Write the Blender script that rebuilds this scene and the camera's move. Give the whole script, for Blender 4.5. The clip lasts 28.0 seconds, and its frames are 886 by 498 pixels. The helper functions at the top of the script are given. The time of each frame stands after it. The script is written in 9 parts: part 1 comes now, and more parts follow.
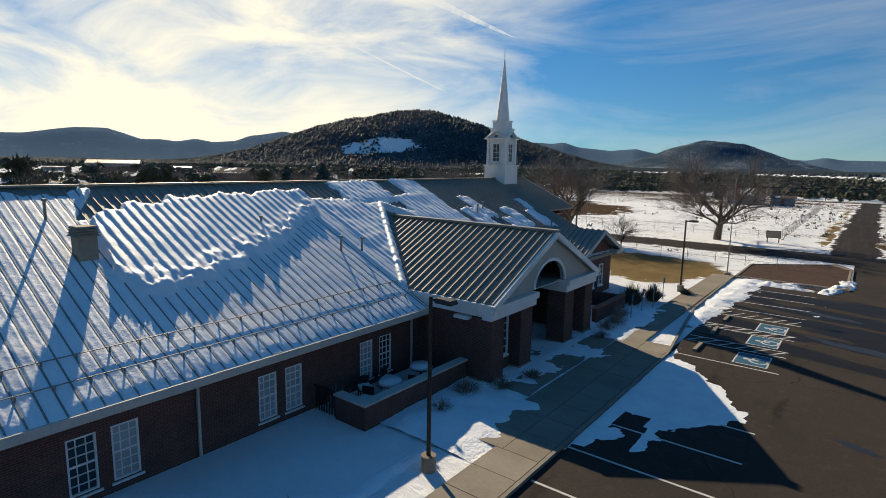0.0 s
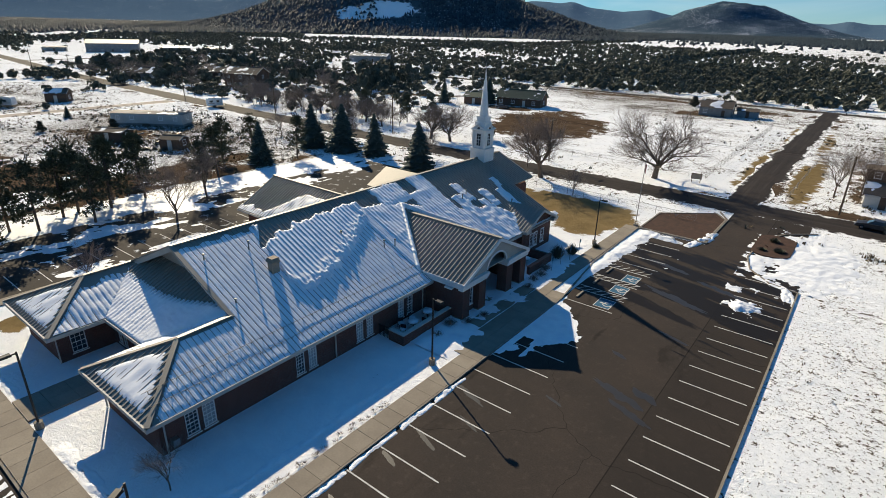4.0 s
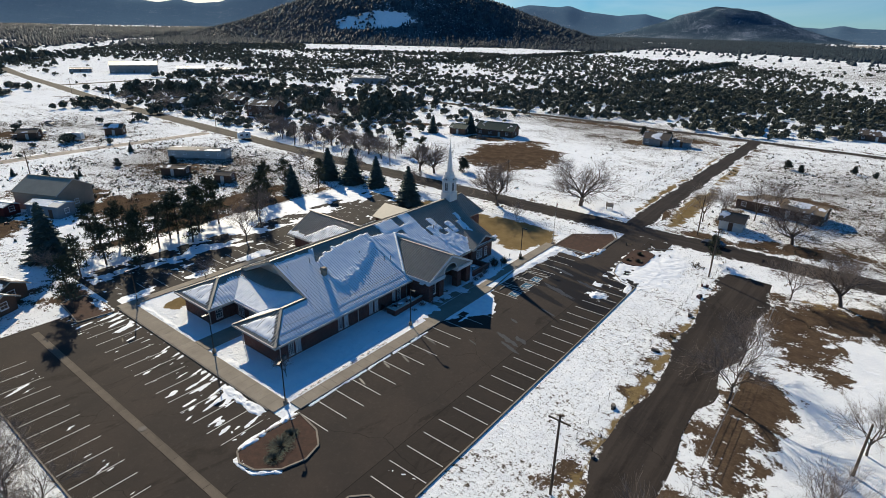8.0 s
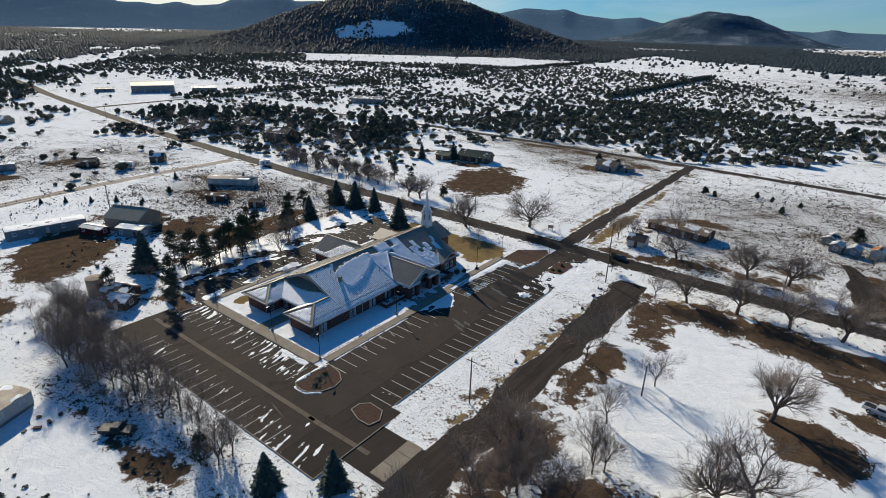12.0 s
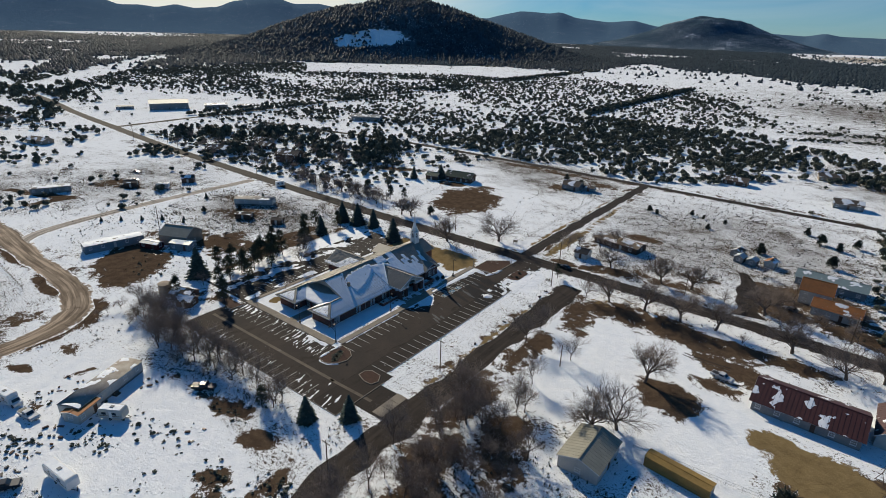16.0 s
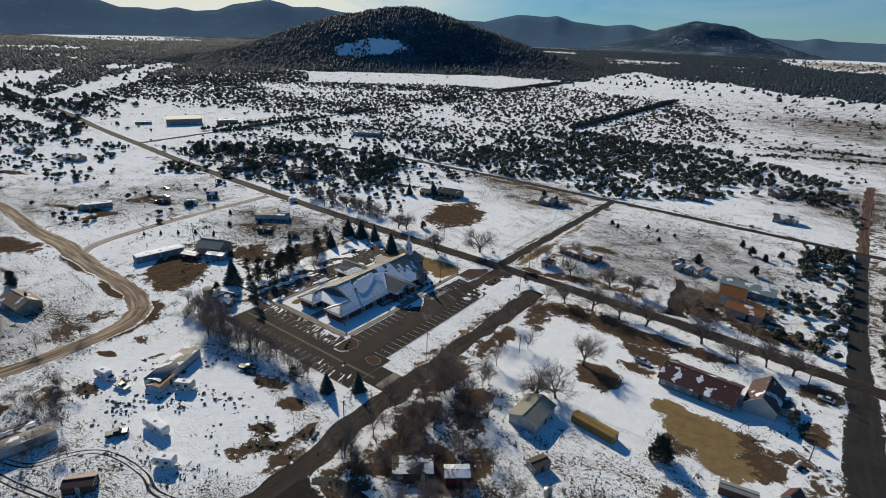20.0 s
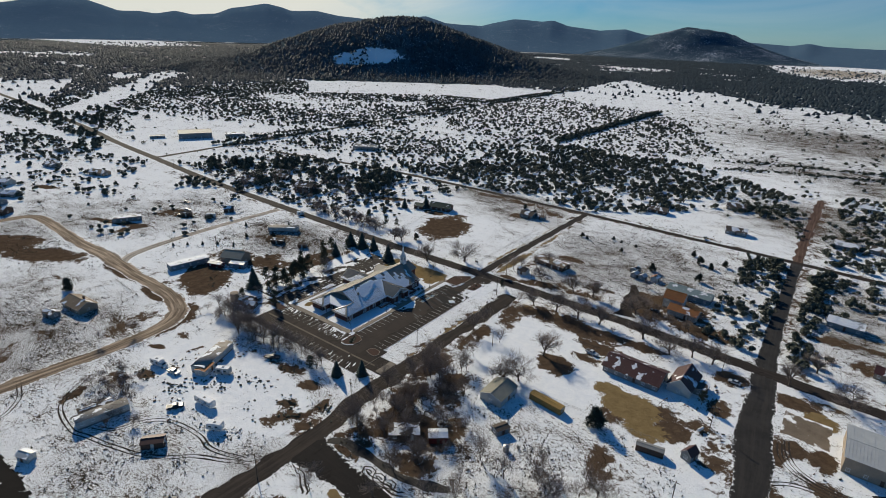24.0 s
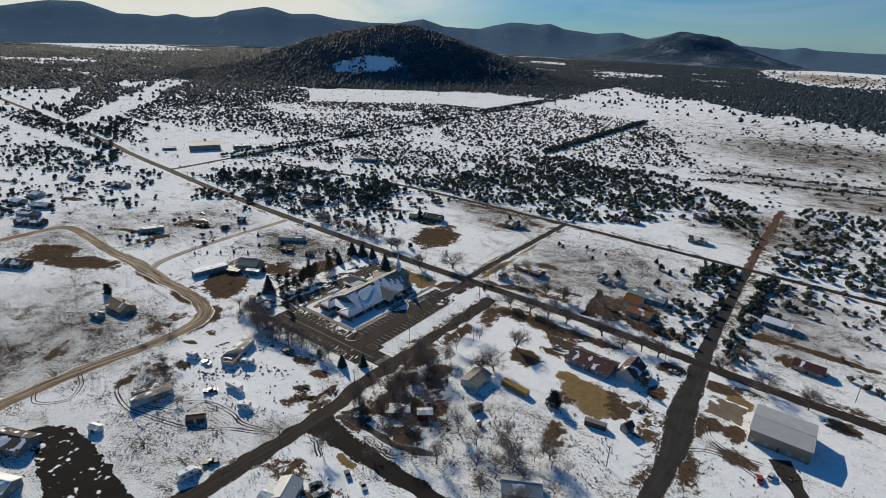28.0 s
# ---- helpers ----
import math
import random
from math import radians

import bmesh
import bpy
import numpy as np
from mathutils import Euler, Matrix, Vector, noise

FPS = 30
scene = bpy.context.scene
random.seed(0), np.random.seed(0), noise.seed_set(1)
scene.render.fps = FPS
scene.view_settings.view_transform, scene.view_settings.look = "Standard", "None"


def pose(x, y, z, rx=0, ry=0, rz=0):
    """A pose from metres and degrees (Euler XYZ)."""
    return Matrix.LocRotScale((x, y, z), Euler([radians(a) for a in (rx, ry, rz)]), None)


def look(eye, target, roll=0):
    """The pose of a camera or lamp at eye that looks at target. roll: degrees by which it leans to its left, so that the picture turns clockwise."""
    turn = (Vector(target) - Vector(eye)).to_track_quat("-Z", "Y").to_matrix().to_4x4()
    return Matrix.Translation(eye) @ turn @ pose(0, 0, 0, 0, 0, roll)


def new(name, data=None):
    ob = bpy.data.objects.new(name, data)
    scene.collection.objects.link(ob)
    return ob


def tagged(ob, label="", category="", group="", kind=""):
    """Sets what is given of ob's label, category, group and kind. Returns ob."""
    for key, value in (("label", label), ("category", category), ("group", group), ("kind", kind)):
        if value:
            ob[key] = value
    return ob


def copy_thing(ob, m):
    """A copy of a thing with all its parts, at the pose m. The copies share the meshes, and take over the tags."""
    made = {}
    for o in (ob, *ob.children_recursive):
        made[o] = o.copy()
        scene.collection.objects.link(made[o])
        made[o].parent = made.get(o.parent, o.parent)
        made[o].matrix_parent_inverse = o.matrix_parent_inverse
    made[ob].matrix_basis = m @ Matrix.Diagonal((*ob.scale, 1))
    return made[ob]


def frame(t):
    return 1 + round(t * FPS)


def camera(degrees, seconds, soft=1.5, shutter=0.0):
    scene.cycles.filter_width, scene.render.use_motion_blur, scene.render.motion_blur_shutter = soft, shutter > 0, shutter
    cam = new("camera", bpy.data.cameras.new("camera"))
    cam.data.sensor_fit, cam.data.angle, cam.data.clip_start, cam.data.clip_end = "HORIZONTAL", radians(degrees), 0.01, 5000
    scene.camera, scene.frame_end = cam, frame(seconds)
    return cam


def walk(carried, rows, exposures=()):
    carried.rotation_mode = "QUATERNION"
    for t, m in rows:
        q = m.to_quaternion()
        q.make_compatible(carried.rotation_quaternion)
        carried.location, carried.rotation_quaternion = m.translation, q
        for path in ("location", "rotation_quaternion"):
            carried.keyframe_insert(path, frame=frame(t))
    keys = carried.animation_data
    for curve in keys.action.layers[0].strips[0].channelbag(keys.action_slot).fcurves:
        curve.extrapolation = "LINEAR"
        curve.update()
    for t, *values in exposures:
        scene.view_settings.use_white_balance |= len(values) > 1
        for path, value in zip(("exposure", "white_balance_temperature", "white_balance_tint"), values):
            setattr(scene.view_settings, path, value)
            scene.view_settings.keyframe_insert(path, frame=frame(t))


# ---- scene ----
cam = camera(77.8, 28.0, 0.7)
METRES, EYE, TILT, LEAN, TURN = 284.0, 10.19, -8.85, -1.02, 37.9
ROWS = [
    (0.0, 0.0, 0.0, 0.0, 0.0, 0.0, -0.0),
    (0.5, -0.0003, -0.0034, 0.0026, -0.04, 0.04, -0.04),
    (1.0, -0.0006, -0.0101, 0.0083, -0.09, 0.01, -0.09),
    (1.5, -0.0009, -0.0189, 0.0146, -0.14, -10.15, -0.12),
    (2.0, -0.001, -0.0295, 0.0212, -0.17, -10.16, -0.13),
    (2.5, -0.001, -0.0416, 0.0276, 0.04, -12.98, -0.25),
    (3.0, -0.0007, -0.0543, 0.0345, 0.04, -13.62, -0.31),
    (3.5, 0.0001, -0.0674, 0.0391, 0.04, -13.58, -0.34),
    (5.5, 0.0048, -0.1241, 0.0556, -0.07, -13.44, -0.33),
    (6.0, 0.0065, -0.1402, 0.0605, -0.06, -13.43, -0.34),
    (6.5, 0.008, -0.1566, 0.0655, -0.15, -13.41, -0.34),
    (7.0, 0.0099, -0.1734, 0.0704, -0.12, -13.39, -0.33),
    (7.5, 0.0118, -0.1909, 0.0753, -0.19, -13.37, -0.33),
    (8.0, 0.014, -0.2086, 0.0804, -0.19, -13.36, -0.33),
    (8.5, 0.016, -0.2269, 0.086, -0.22, -13.34, -0.34),
    (9.0, 0.0184, -0.2453, 0.092, -0.25, -13.35, -0.29),
    (9.5, 0.0205, -0.2639, 0.098, -0.29, -13.37, -0.3),
    (10.0, 0.0229, -0.2826, 0.1041, -0.31, -13.34, -0.32),
    (10.5, 0.0249, -0.3013, 0.1099, -0.37, -13.33, -0.39),
    (11.0, 0.0272, -0.3197, 0.116, -0.42, -13.35, -0.45),
    (11.5, 0.0297, -0.3385, 0.1224, -0.4, -13.36, -0.44),
    (12.0, 0.0318, -0.3571, 0.1287, -0.42, -13.35, -0.44),
    (12.5, 0.0341, -0.3757, 0.1348, -0.41, -13.34, -0.4),
    (14.5, 0.042, -0.4503, 0.1602, -0.6, -13.4, -0.45),
    (15.0, 0.0437, -0.4689, 0.1662, -0.63, -13.35, -0.49),
    (15.5, 0.0455, -0.4876, 0.1727, -0.65, -13.35, -0.47),
    (16.0, 0.0472, -0.5061, 0.1789, -0.68, -13.33, -0.51),
    (16.5, 0.0487, -0.5247, 0.1854, -0.67, -13.31, -0.56),
    (17.0, 0.0502, -0.5431, 0.1916, -0.69, -13.3, -0.54),
    (17.5, 0.0518, -0.5614, 0.1979, -0.73, -13.28, -0.58),
    (18.0, 0.0532, -0.5797, 0.2041, -0.75, -13.26, -0.57),
    (18.5, 0.055, -0.5981, 0.2107, -0.75, -13.25, -0.53),
    (19.0, 0.0563, -0.6162, 0.2173, -0.79, -13.26, -0.54),
    (19.5, 0.0575, -0.6344, 0.2238, -0.81, -13.28, -0.59),
    (20.0, 0.0594, -0.6525, 0.2303, -0.84, -13.27, -0.63),
    (20.5, 0.0608, -0.6706, 0.237, -0.86, -13.28, -0.64),
    (21.0, 0.0622, -0.6886, 0.2432, -0.87, -13.24, -0.61),
    (21.5, 0.0638, -0.7066, 0.2495, -0.94, -13.23, -0.68),
    (23.5, 0.0699, -0.7781, 0.2747, -1.09, -13.17, -0.79),
    (24.0, 0.0711, -0.7959, 0.2809, -1.13, -13.12, -0.75),
    (24.5, 0.0727, -0.8136, 0.2874, -1.13, -13.13, -0.74),
    (25.0, 0.0744, -0.8314, 0.2937, -1.12, -13.12, -0.69),
    (25.5, 0.0761, -0.849, 0.3001, -1.13, -13.08, -0.71),
    (26.0, 0.0778, -0.8665, 0.3065, -1.13, -13.08, -0.7),
    (26.5, 0.0796, -0.8841, 0.3131, -1.16, -13.09, -0.75),
    (27.0, 0.0814, -0.9016, 0.3196, -1.23, -13.09, -0.77),
    (27.5, 0.0831, -0.9191, 0.3261, -1.27, -13.07, -0.78),
    (28.0, 0.0848, -0.9365, 0.3324, -1.32, -13.07, -0.8),
]
walk(cam, [(t, pose(0, 0, EYE, TILT, LEAN, TURN) @ pose(METRES * x, METRES * y, METRES * z, 90 + pitch, roll, yaw)) for t, x, y, z, yaw, pitch, roll in ROWS],
     [(0.0, 0.21, 7250, 5), (3.0, 0.42, 7100, 4), (6.0, 0.29, 6600, 4), (9.0, 0.22, 6400, 4), (12.0, 0.04, 6350, 4), (17.0, -0.15, 6350, 4), (28.0, -0.27, 6350, 4)])

# ---- world, sun, exposure ----
SUN_AZ, SUN_EL = -63.0, 27.2          # degrees clockwise from +y, degrees above the horizon
world = bpy.data.worlds.new("winter_sky")
scene.world = world
world.use_nodes = True
wn, wl = world.node_tree.nodes, world.node_tree.links
wn.clear()
w_out = wn.new("ShaderNodeOutputWorld")
w_bg = wn.new("ShaderNodeBackground")
w_sky = wn.new("ShaderNodeTexSky")
w_sky.sky_type = "NISHITA"
w_sky.sun_disc = False
w_sky.sun_elevation, w_sky.sun_rotation = radians(SUN_EL), radians(SUN_AZ)
w_sky.altitude, w_sky.air_density, w_sky.dust_density, w_sky.ozone_density = 2000, 0.85, 0.0, 1.5
w_bg.inputs["Strength"].default_value = 0.088
# thin cirrus, drawn out sideways
w_tc = wn.new("ShaderNodeTexCoord")
w_map = wn.new("ShaderNodeMapping")
w_map.inputs["Rotation"].default_value = (0.0, radians(14), radians(28))
w_map.inputs["Scale"].default_value = (1.6, 3.4, 9.0)
w_n = wn.new("ShaderNodeTexNoise")
w_n.inputs["Scale"].default_value, w_n.inputs["Detail"].default_value, w_n.inputs["Roughness"].default_value = 1.3, 7.0, 0.58
w_n.inputs["Distortion"].default_value = 0.6
w_ramp = wn.new("ShaderNodeValToRGB")
w_ramp.color_ramp.elements[0].position, w_ramp.color_ramp.elements[1].position = 0.47, 0.84
w_dot = wn.new("ShaderNodeVectorMath")
w_dot.operation = "DOT_PRODUCT"
sun_dir = Vector((math.sin(radians(SUN_AZ)) * math.cos(radians(SUN_EL)), math.cos(radians(SUN_AZ)) * math.cos(radians(SUN_EL)), math.sin(radians(SUN_EL))))
w_dot.inputs[1].default_value = sun_dir
w_near = wn.new("ShaderNodeMapRange")      # the clouds thicken on the sun's side
w_near.inputs["From Min"].default_value, w_near.inputs["From Max"].default_value = 0.76, 0.95
w_near.inputs["To Min"].default_value, w_near.inputs["To Max"].default_value = 0.17, 1.0
w_add = wn.new("ShaderNodeMath")
w_add.operation = "MULTIPLY_ADD"
w_add.inputs[1].default_value = 0.20
w_mul = wn.new("ShaderNodeMath")
w_mul.operation = "MULTIPLY"
w_mix = wn.new("ShaderNodeMix")
w_mix.data_type = "RGBA"
w_mix.inputs["B"].default_value = (10.2, 9.8, 9.0, 1)
wl.new(w_tc.outputs["Generated"], w_map.inputs["Vector"])
wl.new(w_map.outputs["Vector"], w_n.inputs["Vector"])
wl.new(w_near.outputs["Result"], w_add.inputs[0])
w_low = wn.new("ShaderNodeMapRange")       # a bank of cloud low over the hills under the sun
w_low.inputs["From Min"].default_value, w_low.inputs["From Max"].default_value = 0.03, 0.17
w_low.inputs["To Min"].default_value, w_low.inputs["To Max"].default_value = 0.36, 0.0
w_bank = wn.new("ShaderNodeMath")
w_bank.operation = "MULTIPLY"
w_sum = wn.new("ShaderNodeMath")
wl.new(w_low.outputs["Result"], w_bank.inputs[0])
wl.new(w_near.outputs["Result"], w_bank.inputs[1])
wl.new(w_bank.outputs["Value"], w_sum.inputs[0])
wl.new(w_n.outputs["Fac"], w_sum.inputs[1])
wl.new(w_sum.outputs["Value"], w_add.inputs[2])
wl.new(w_add.outputs["Value"], w_ramp.inputs["Fac"])
wl.new(w_tc.outputs["Generated"], w_dot.inputs[0])
wl.new(w_dot.outputs["Value"], w_near.inputs["Value"])
wl.new(w_ramp.outputs["Color"], w_mul.inputs[0])
w_thick = wn.new("ShaderNodeMath")
w_thick.operation, w_thick.use_clamp = "MULTIPLY", True
w_thick.inputs[1].default_value = 1.45
wl.new(w_near.outputs["Result"], w_thick.inputs[0])
w_clear = wn.new("ShaderNodeMapRange")     # overhead the sky is clear
w_clear.inputs["From Min"].default_value, w_clear.inputs["From Max"].default_value = 0.30, 0.44
w_clear.inputs["To Min"].default_value, w_clear.inputs["To Max"].default_value = 1.0, 0.08
w_part = wn.new("ShaderNodeMath")
w_part.operation = "MULTIPLY"
wl.new(w_thick.outputs["Value"], w_part.inputs[0])
wl.new(w_clear.outputs["Result"], w_part.inputs[1])
wl.new(w_part.outputs["Value"], w_mul.inputs[1])
wl.new(w_mul.outputs["Value"], w_mix.inputs["Factor"])
w_blue = wn.new("ShaderNodeMix")           # the thin dry air of the high plain is a deeper blue
w_blue.data_type, w_blue.blend_type = "RGBA", "MULTIPLY"
w_blue.inputs["Factor"].default_value = 1.0
w_blue.inputs["B"].default_value = (0.64, 0.92, 1.05, 1)
wl.new(w_sky.outputs["Color"], w_blue.inputs["A"])
w_sep = wn.new("ShaderNodeSeparateXYZ")      # darker towards the dry horizon, deeper overhead
w_up = wn.new("ShaderNodeMapRange")
w_up.inputs["From Min"].default_value, w_up.inputs["From Max"].default_value = 0.0, 0.65
w_tone = wn.new("ShaderNodeMix")
w_tone.data_type = "RGBA"
w_tone.inputs["A"].default_value, w_tone.inputs["B"].default_value = (0.45, 0.53, 0.64, 1), (0.26, 1.08, 1.42, 1)
w_deep = wn.new("ShaderNodeMix")
w_deep.data_type, w_deep.blend_type = "RGBA", "MULTIPLY"
w_deep.inputs["Factor"].default_value = 1.0
wl.new(w_tc.outputs["Generated"], w_sep.inputs["Vector"])
wl.new(w_sep.outputs["Z"], w_up.inputs["Value"])
wl.new(w_sep.outputs["Z"], w_low.inputs["Value"])
wl.new(w_sep.outputs["Z"], w_clear.inputs["Value"])
wl.new(w_up.outputs["Result"], w_tone.inputs["Factor"])
wl.new(w_blue.outputs["Result"], w_deep.inputs["A"])
wl.new(w_tone.outputs["Result"], w_deep.inputs["B"])
wl.new(w_deep.outputs["Result"], w_mix.inputs["A"])
wl.new(w_mix.outputs["Result"], w_bg.inputs["Color"])
wl.new(w_bg.outputs["Background"], w_out.inputs["Surface"])
sun = new("sun", bpy.data.lights.new("sun", "SUN"))
sun.data.energy, sun.data.angle, sun.data.color = 5.5, radians(0.55), (1.0, 0.86, 0.68)
sun.matrix_world = look(sun_dir * 300, (0, 0, 0))


# ---- materials ----
def nodes_of(name, rough=0.8, metal=0.0):
    m = bpy.data.materials.new(name)
    m.use_nodes = True
    t = m.node_tree
    b = t.nodes["Principled BSDF"]
    b.inputs["Roughness"].default_value, b.inputs["Metallic"].default_value = rough, metal
    if rough > 0.55:
        b.inputs["Specular IOR Level"].default_value = 0.12
    return m, t, b


def mix_of(t, fac, a, b):
    n = t.nodes.new("ShaderNodeMix")
    n.data_type = "RGBA"
    for key, v in (("Factor", fac), ("A", a), ("B", b)):
        if isinstance(v, (tuple, list)):
            n.inputs[key].default_value = (*v[:3], 1)
        elif isinstance(v, (int, float)):
            n.inputs[key].default_value = v
        else:
            t.links.new(v, n.inputs[key])
    return n.outputs["Result"]


def noise_of(t, scale, detail=4.0, rough=0.55, vec=None, stretch=None, distort=0.0):
    n = t.nodes.new("ShaderNodeTexNoise")
    n.inputs["Scale"].default_value, n.inputs["Detail"].default_value = scale, detail
    n.inputs["Roughness"].default_value, n.inputs["Distortion"].default_value = rough, distort
    if vec is None:
        vec = t.nodes.new("ShaderNodeTexCoord").outputs["Object"]
    if stretch:
        mp = t.nodes.new("ShaderNodeMapping")
        mp.inputs["Scale"].default_value = stretch
        t.links.new(vec, mp.inputs["Vector"])
        vec = mp.outputs["Vector"]
    t.links.new(vec, n.inputs["Vector"])
    return n.outputs["Fac"]


def ramp_of(t, fac, lo, hi, a=0.0, b=1.0):
    n = t.nodes.new("ShaderNodeMapRange")
    n.inputs["From Min"].default_value, n.inputs["From Max"].default_value = lo, hi
    n.inputs["To Min"].default_value, n.inputs["To Max"].default_value = a, b
    t.links.new(fac, n.inputs["Value"])
    return n.outputs["Result"]


def math_of(t, op, a, b):
    n = t.nodes.new("ShaderNodeMath")
    n.operation = op
    for i, v in enumerate((a, b)):
        if isinstance(v, (int, float)):
            n.inputs[i].default_value = v
        else:
            t.links.new(v, n.inputs[i])
    return n.outputs["Value"]


def bump_of(t, b, height, strength=0.3, distance=0.02):
    n = t.nodes.new("ShaderNodeBump")
    n.inputs["Strength"].default_value, n.inputs["Distance"].default_value = strength, distance
    t.links.new(height, n.inputs["Height"])
    t.links.new(n.outputs["Normal"], b.inputs["Normal"])


def world_pos(t):
    return t.nodes.new("ShaderNodeNewGeometry").outputs["Position"]


def varied(name, c1, c2, scale=3.0, rough=0.8, metal=0.0, bump=0.2, fine=40.0, random_tint=0.0, stretch=None):
    """A surface with stains at one scale and grain at another."""
    m, t, b = nodes_of(name, rough, metal)
    p = world_pos(t)
    big = ramp_of(t, noise_of(t, scale, 5, 0.6, p, stretch), 0.3, 0.7)
    col = mix_of(t, big, c1, c2)
    small = noise_of(t, fine, 3, 0.6, p)
    col = mix_of(t, ramp_of(t, small, 0.35, 0.75, 0.0, 0.35), col, tuple(v * 0.55 for v in c1))
    if random_tint:
        r = t.nodes.new("ShaderNodeObjectInfo").outputs["Random"]
        col = mix_of(t, ramp_of(t, r, 0, 1, 0, random_tint), col, tuple(v * 0.5 for v in c2))
    t.links.new(col, b.inputs["Base Color"])
    if bump:
        bump_of(t, b, small, bump, 0.02)
    return m


SNOW = (0.88, 0.89, 0.90)


def snow_material(name, rough=0.6, relief=0.7, deep=0.15):
    m, t, b = nodes_of(name, rough)
    p = world_pos(t)
    n1, n2 = noise_of(t, 0.8, 6, 0.6, p), noise_of(t, 6.0, 4, 0.6, p)
    t.links.new(mix_of(t, ramp_of(t, n1, 0.3, 0.7), SNOW, (0.72, 0.75, 0.80)), b.inputs["Base Color"])
    bump_of(t, b, math_of(t, "ADD", n1, math_of(t, "MULTIPLY", n2, 0.5)), relief, deep)
    return m


def ground_material():
    """Snow, torn open over bare earth, dry grass and lawn where the cover attribute says so."""
    m, t, b = nodes_of("snowy_ground", 0.85)
    b.inputs["Specular IOR Level"].default_value = 0.0
    p = world_pos(t)
    at = t.nodes.new("ShaderNodeAttribute")
    at.attribute_name = "cover"
    sep = t.nodes.new("ShaderNodeSeparateColor")
    t.links.new(at.outputs["Color"], sep.inputs["Color"])
    n_big = noise_of(t, 0.035, 5, 0.6, p)
    n_mid = noise_of(t, 0.35, 8, 0.68, p, None, 0.4)
    n_patch = noise_of(t, 0.085, 9, 0.66, p, None, 0.5)
    n_fine = noise_of(t, 2.6, 6, 0.75, p)
    n_speck = noise_of(t, 0.75, 5, 0.72, p, (1.0, 1.2, 1.0), 0.2)
    n_tuft = noise_of(t, 1.25, 7, 0.78, p, (1.0, 1.3, 1.0), 0.3)
    earth = mix_of(t, ramp_of(t, n_mid, 0.35, 0.65), (0.068, 0.047, 0.033), (0.125, 0.088, 0.058))
    earth = mix_of(t, ramp_of(t, n_fine, 0.4, 0.75, 0, 0.6), earth, (0.042, 0.03, 0.023))
    grass = mix_of(t, ramp_of(t, n_fine, 0.3, 0.7), (0.034, 0.027, 0.021), (0.105, 0.08, 0.056))
    lawn = mix_of(t, ramp_of(t, n_mid, 0.3, 0.7), (0.16, 0.115, 0.055), (0.25, 0.18, 0.09))
    snow = mix_of(t, ramp_of(t, n_mid, 0.35, 0.8), SNOW, (0.74, 0.77, 0.81))
    # tufts poke through the snow
    streak = noise_of(t, 0.07, 10, 0.76, p, (0.8, 1.3, 1.0), 0.15)
    tuft = math_of(t, "ADD", math_of(t, "MULTIPLY", sep.outputs["Green"], 0.155), math_of(t, "MULTIPLY", ramp_of(t, n_big, 0.3, 0.7), 0.10))
    tuft = math_of(t, "ADD", tuft, math_of(t, "MULTIPLY", math_of(t, "SUBTRACT", streak, 0.5), 0.62))
    weeds = ramp_of(t, math_of(t, "ADD", n_speck, tuft), 0.745, 0.76)
    tuft = ramp_of(t, math_of(t, "ADD", n_tuft, tuft), 0.665, 0.69)
    litter = ramp_of(t, math_of(t, "ADD", noise_of(t, 3.4, 3, 0.7, p), math_of(t, "ADD", math_of(t, "MULTIPLY", n_patch, 0.12), math_of(t, "MULTIPLY", sep.outputs["Green"], 0.30))), 0.748, 0.768)
    tuft = math_of(t, "MAXIMUM", math_of(t, "MAXIMUM", tuft, weeds), litter)
    snow = mix_of(t, math_of(t, "MULTIPLY", ramp_of(t, streak, 0.5, 0.75), ramp_of(t, sep.outputs["Green"], 0.1, 0.8, 0.0, 0.07)), snow, (0.45, 0.41, 0.36))
    col = mix_of(t, tuft, snow, grass)
    # bare earth
    torn = math_of(t, "ADD", sep.outputs["Red"], math_of(t, "MULTIPLY", math_of(t, "SUBTRACT", n_mid, 0.5), 1.3))
    torn = math_of(t, "ADD", torn, math_of(t, "MULTIPLY", math_of(t, "SUBTRACT", n_fine, 0.5), 0.9))
    torn = math_of(t, "ADD", torn, math_of(t, "MULTIPLY", math_of(t, "SUBTRACT", n_patch, 0.5), 1.7))
    col = mix_of(t, ramp_of(t, torn, 0.49, 0.53), col, earth)
    mown = math_of(t, "ADD", sep.outputs["Blue"], math_of(t, "MULTIPLY", math_of(t, "SUBTRACT", n_mid, 0.5), 1.1))
    col = mix_of(t, ramp_of(t, mown, 0.46, 0.56), col, lawn)
    # wooded country far out: tree by tree it is too small to tell apart
    n_wood, n_glade = noise_of(t, 0.11, 3, 0.7, p), noise_of(t, 0.004, 5, 0.65, p, (1.0, 2.2, 1.0))
    wood = math_of(t, "ADD", at.outputs["Alpha"], math_of(t, "MULTIPLY", math_of(t, "SUBTRACT", n_wood, 0.5), 1.0))
    wood = math_of(t, "ADD", wood, math_of(t, "MULTIPLY", math_of(t, "SUBTRACT", n_glade, 0.5), -1.2))
    # the wood tone is bluish like the far trees, haze included
    col = mix_of(t, ramp_of(t, wood, 0.45, 0.55), col, (0.028, 0.042, 0.05))
    t.links.new(col, b.inputs["Base Color"])
    bump_of(t, b, math_of(t, "ADD", n_mid, math_of(t, "MULTIPLY", n_tuft, 0.7)), 0.75, 0.35)
    return m


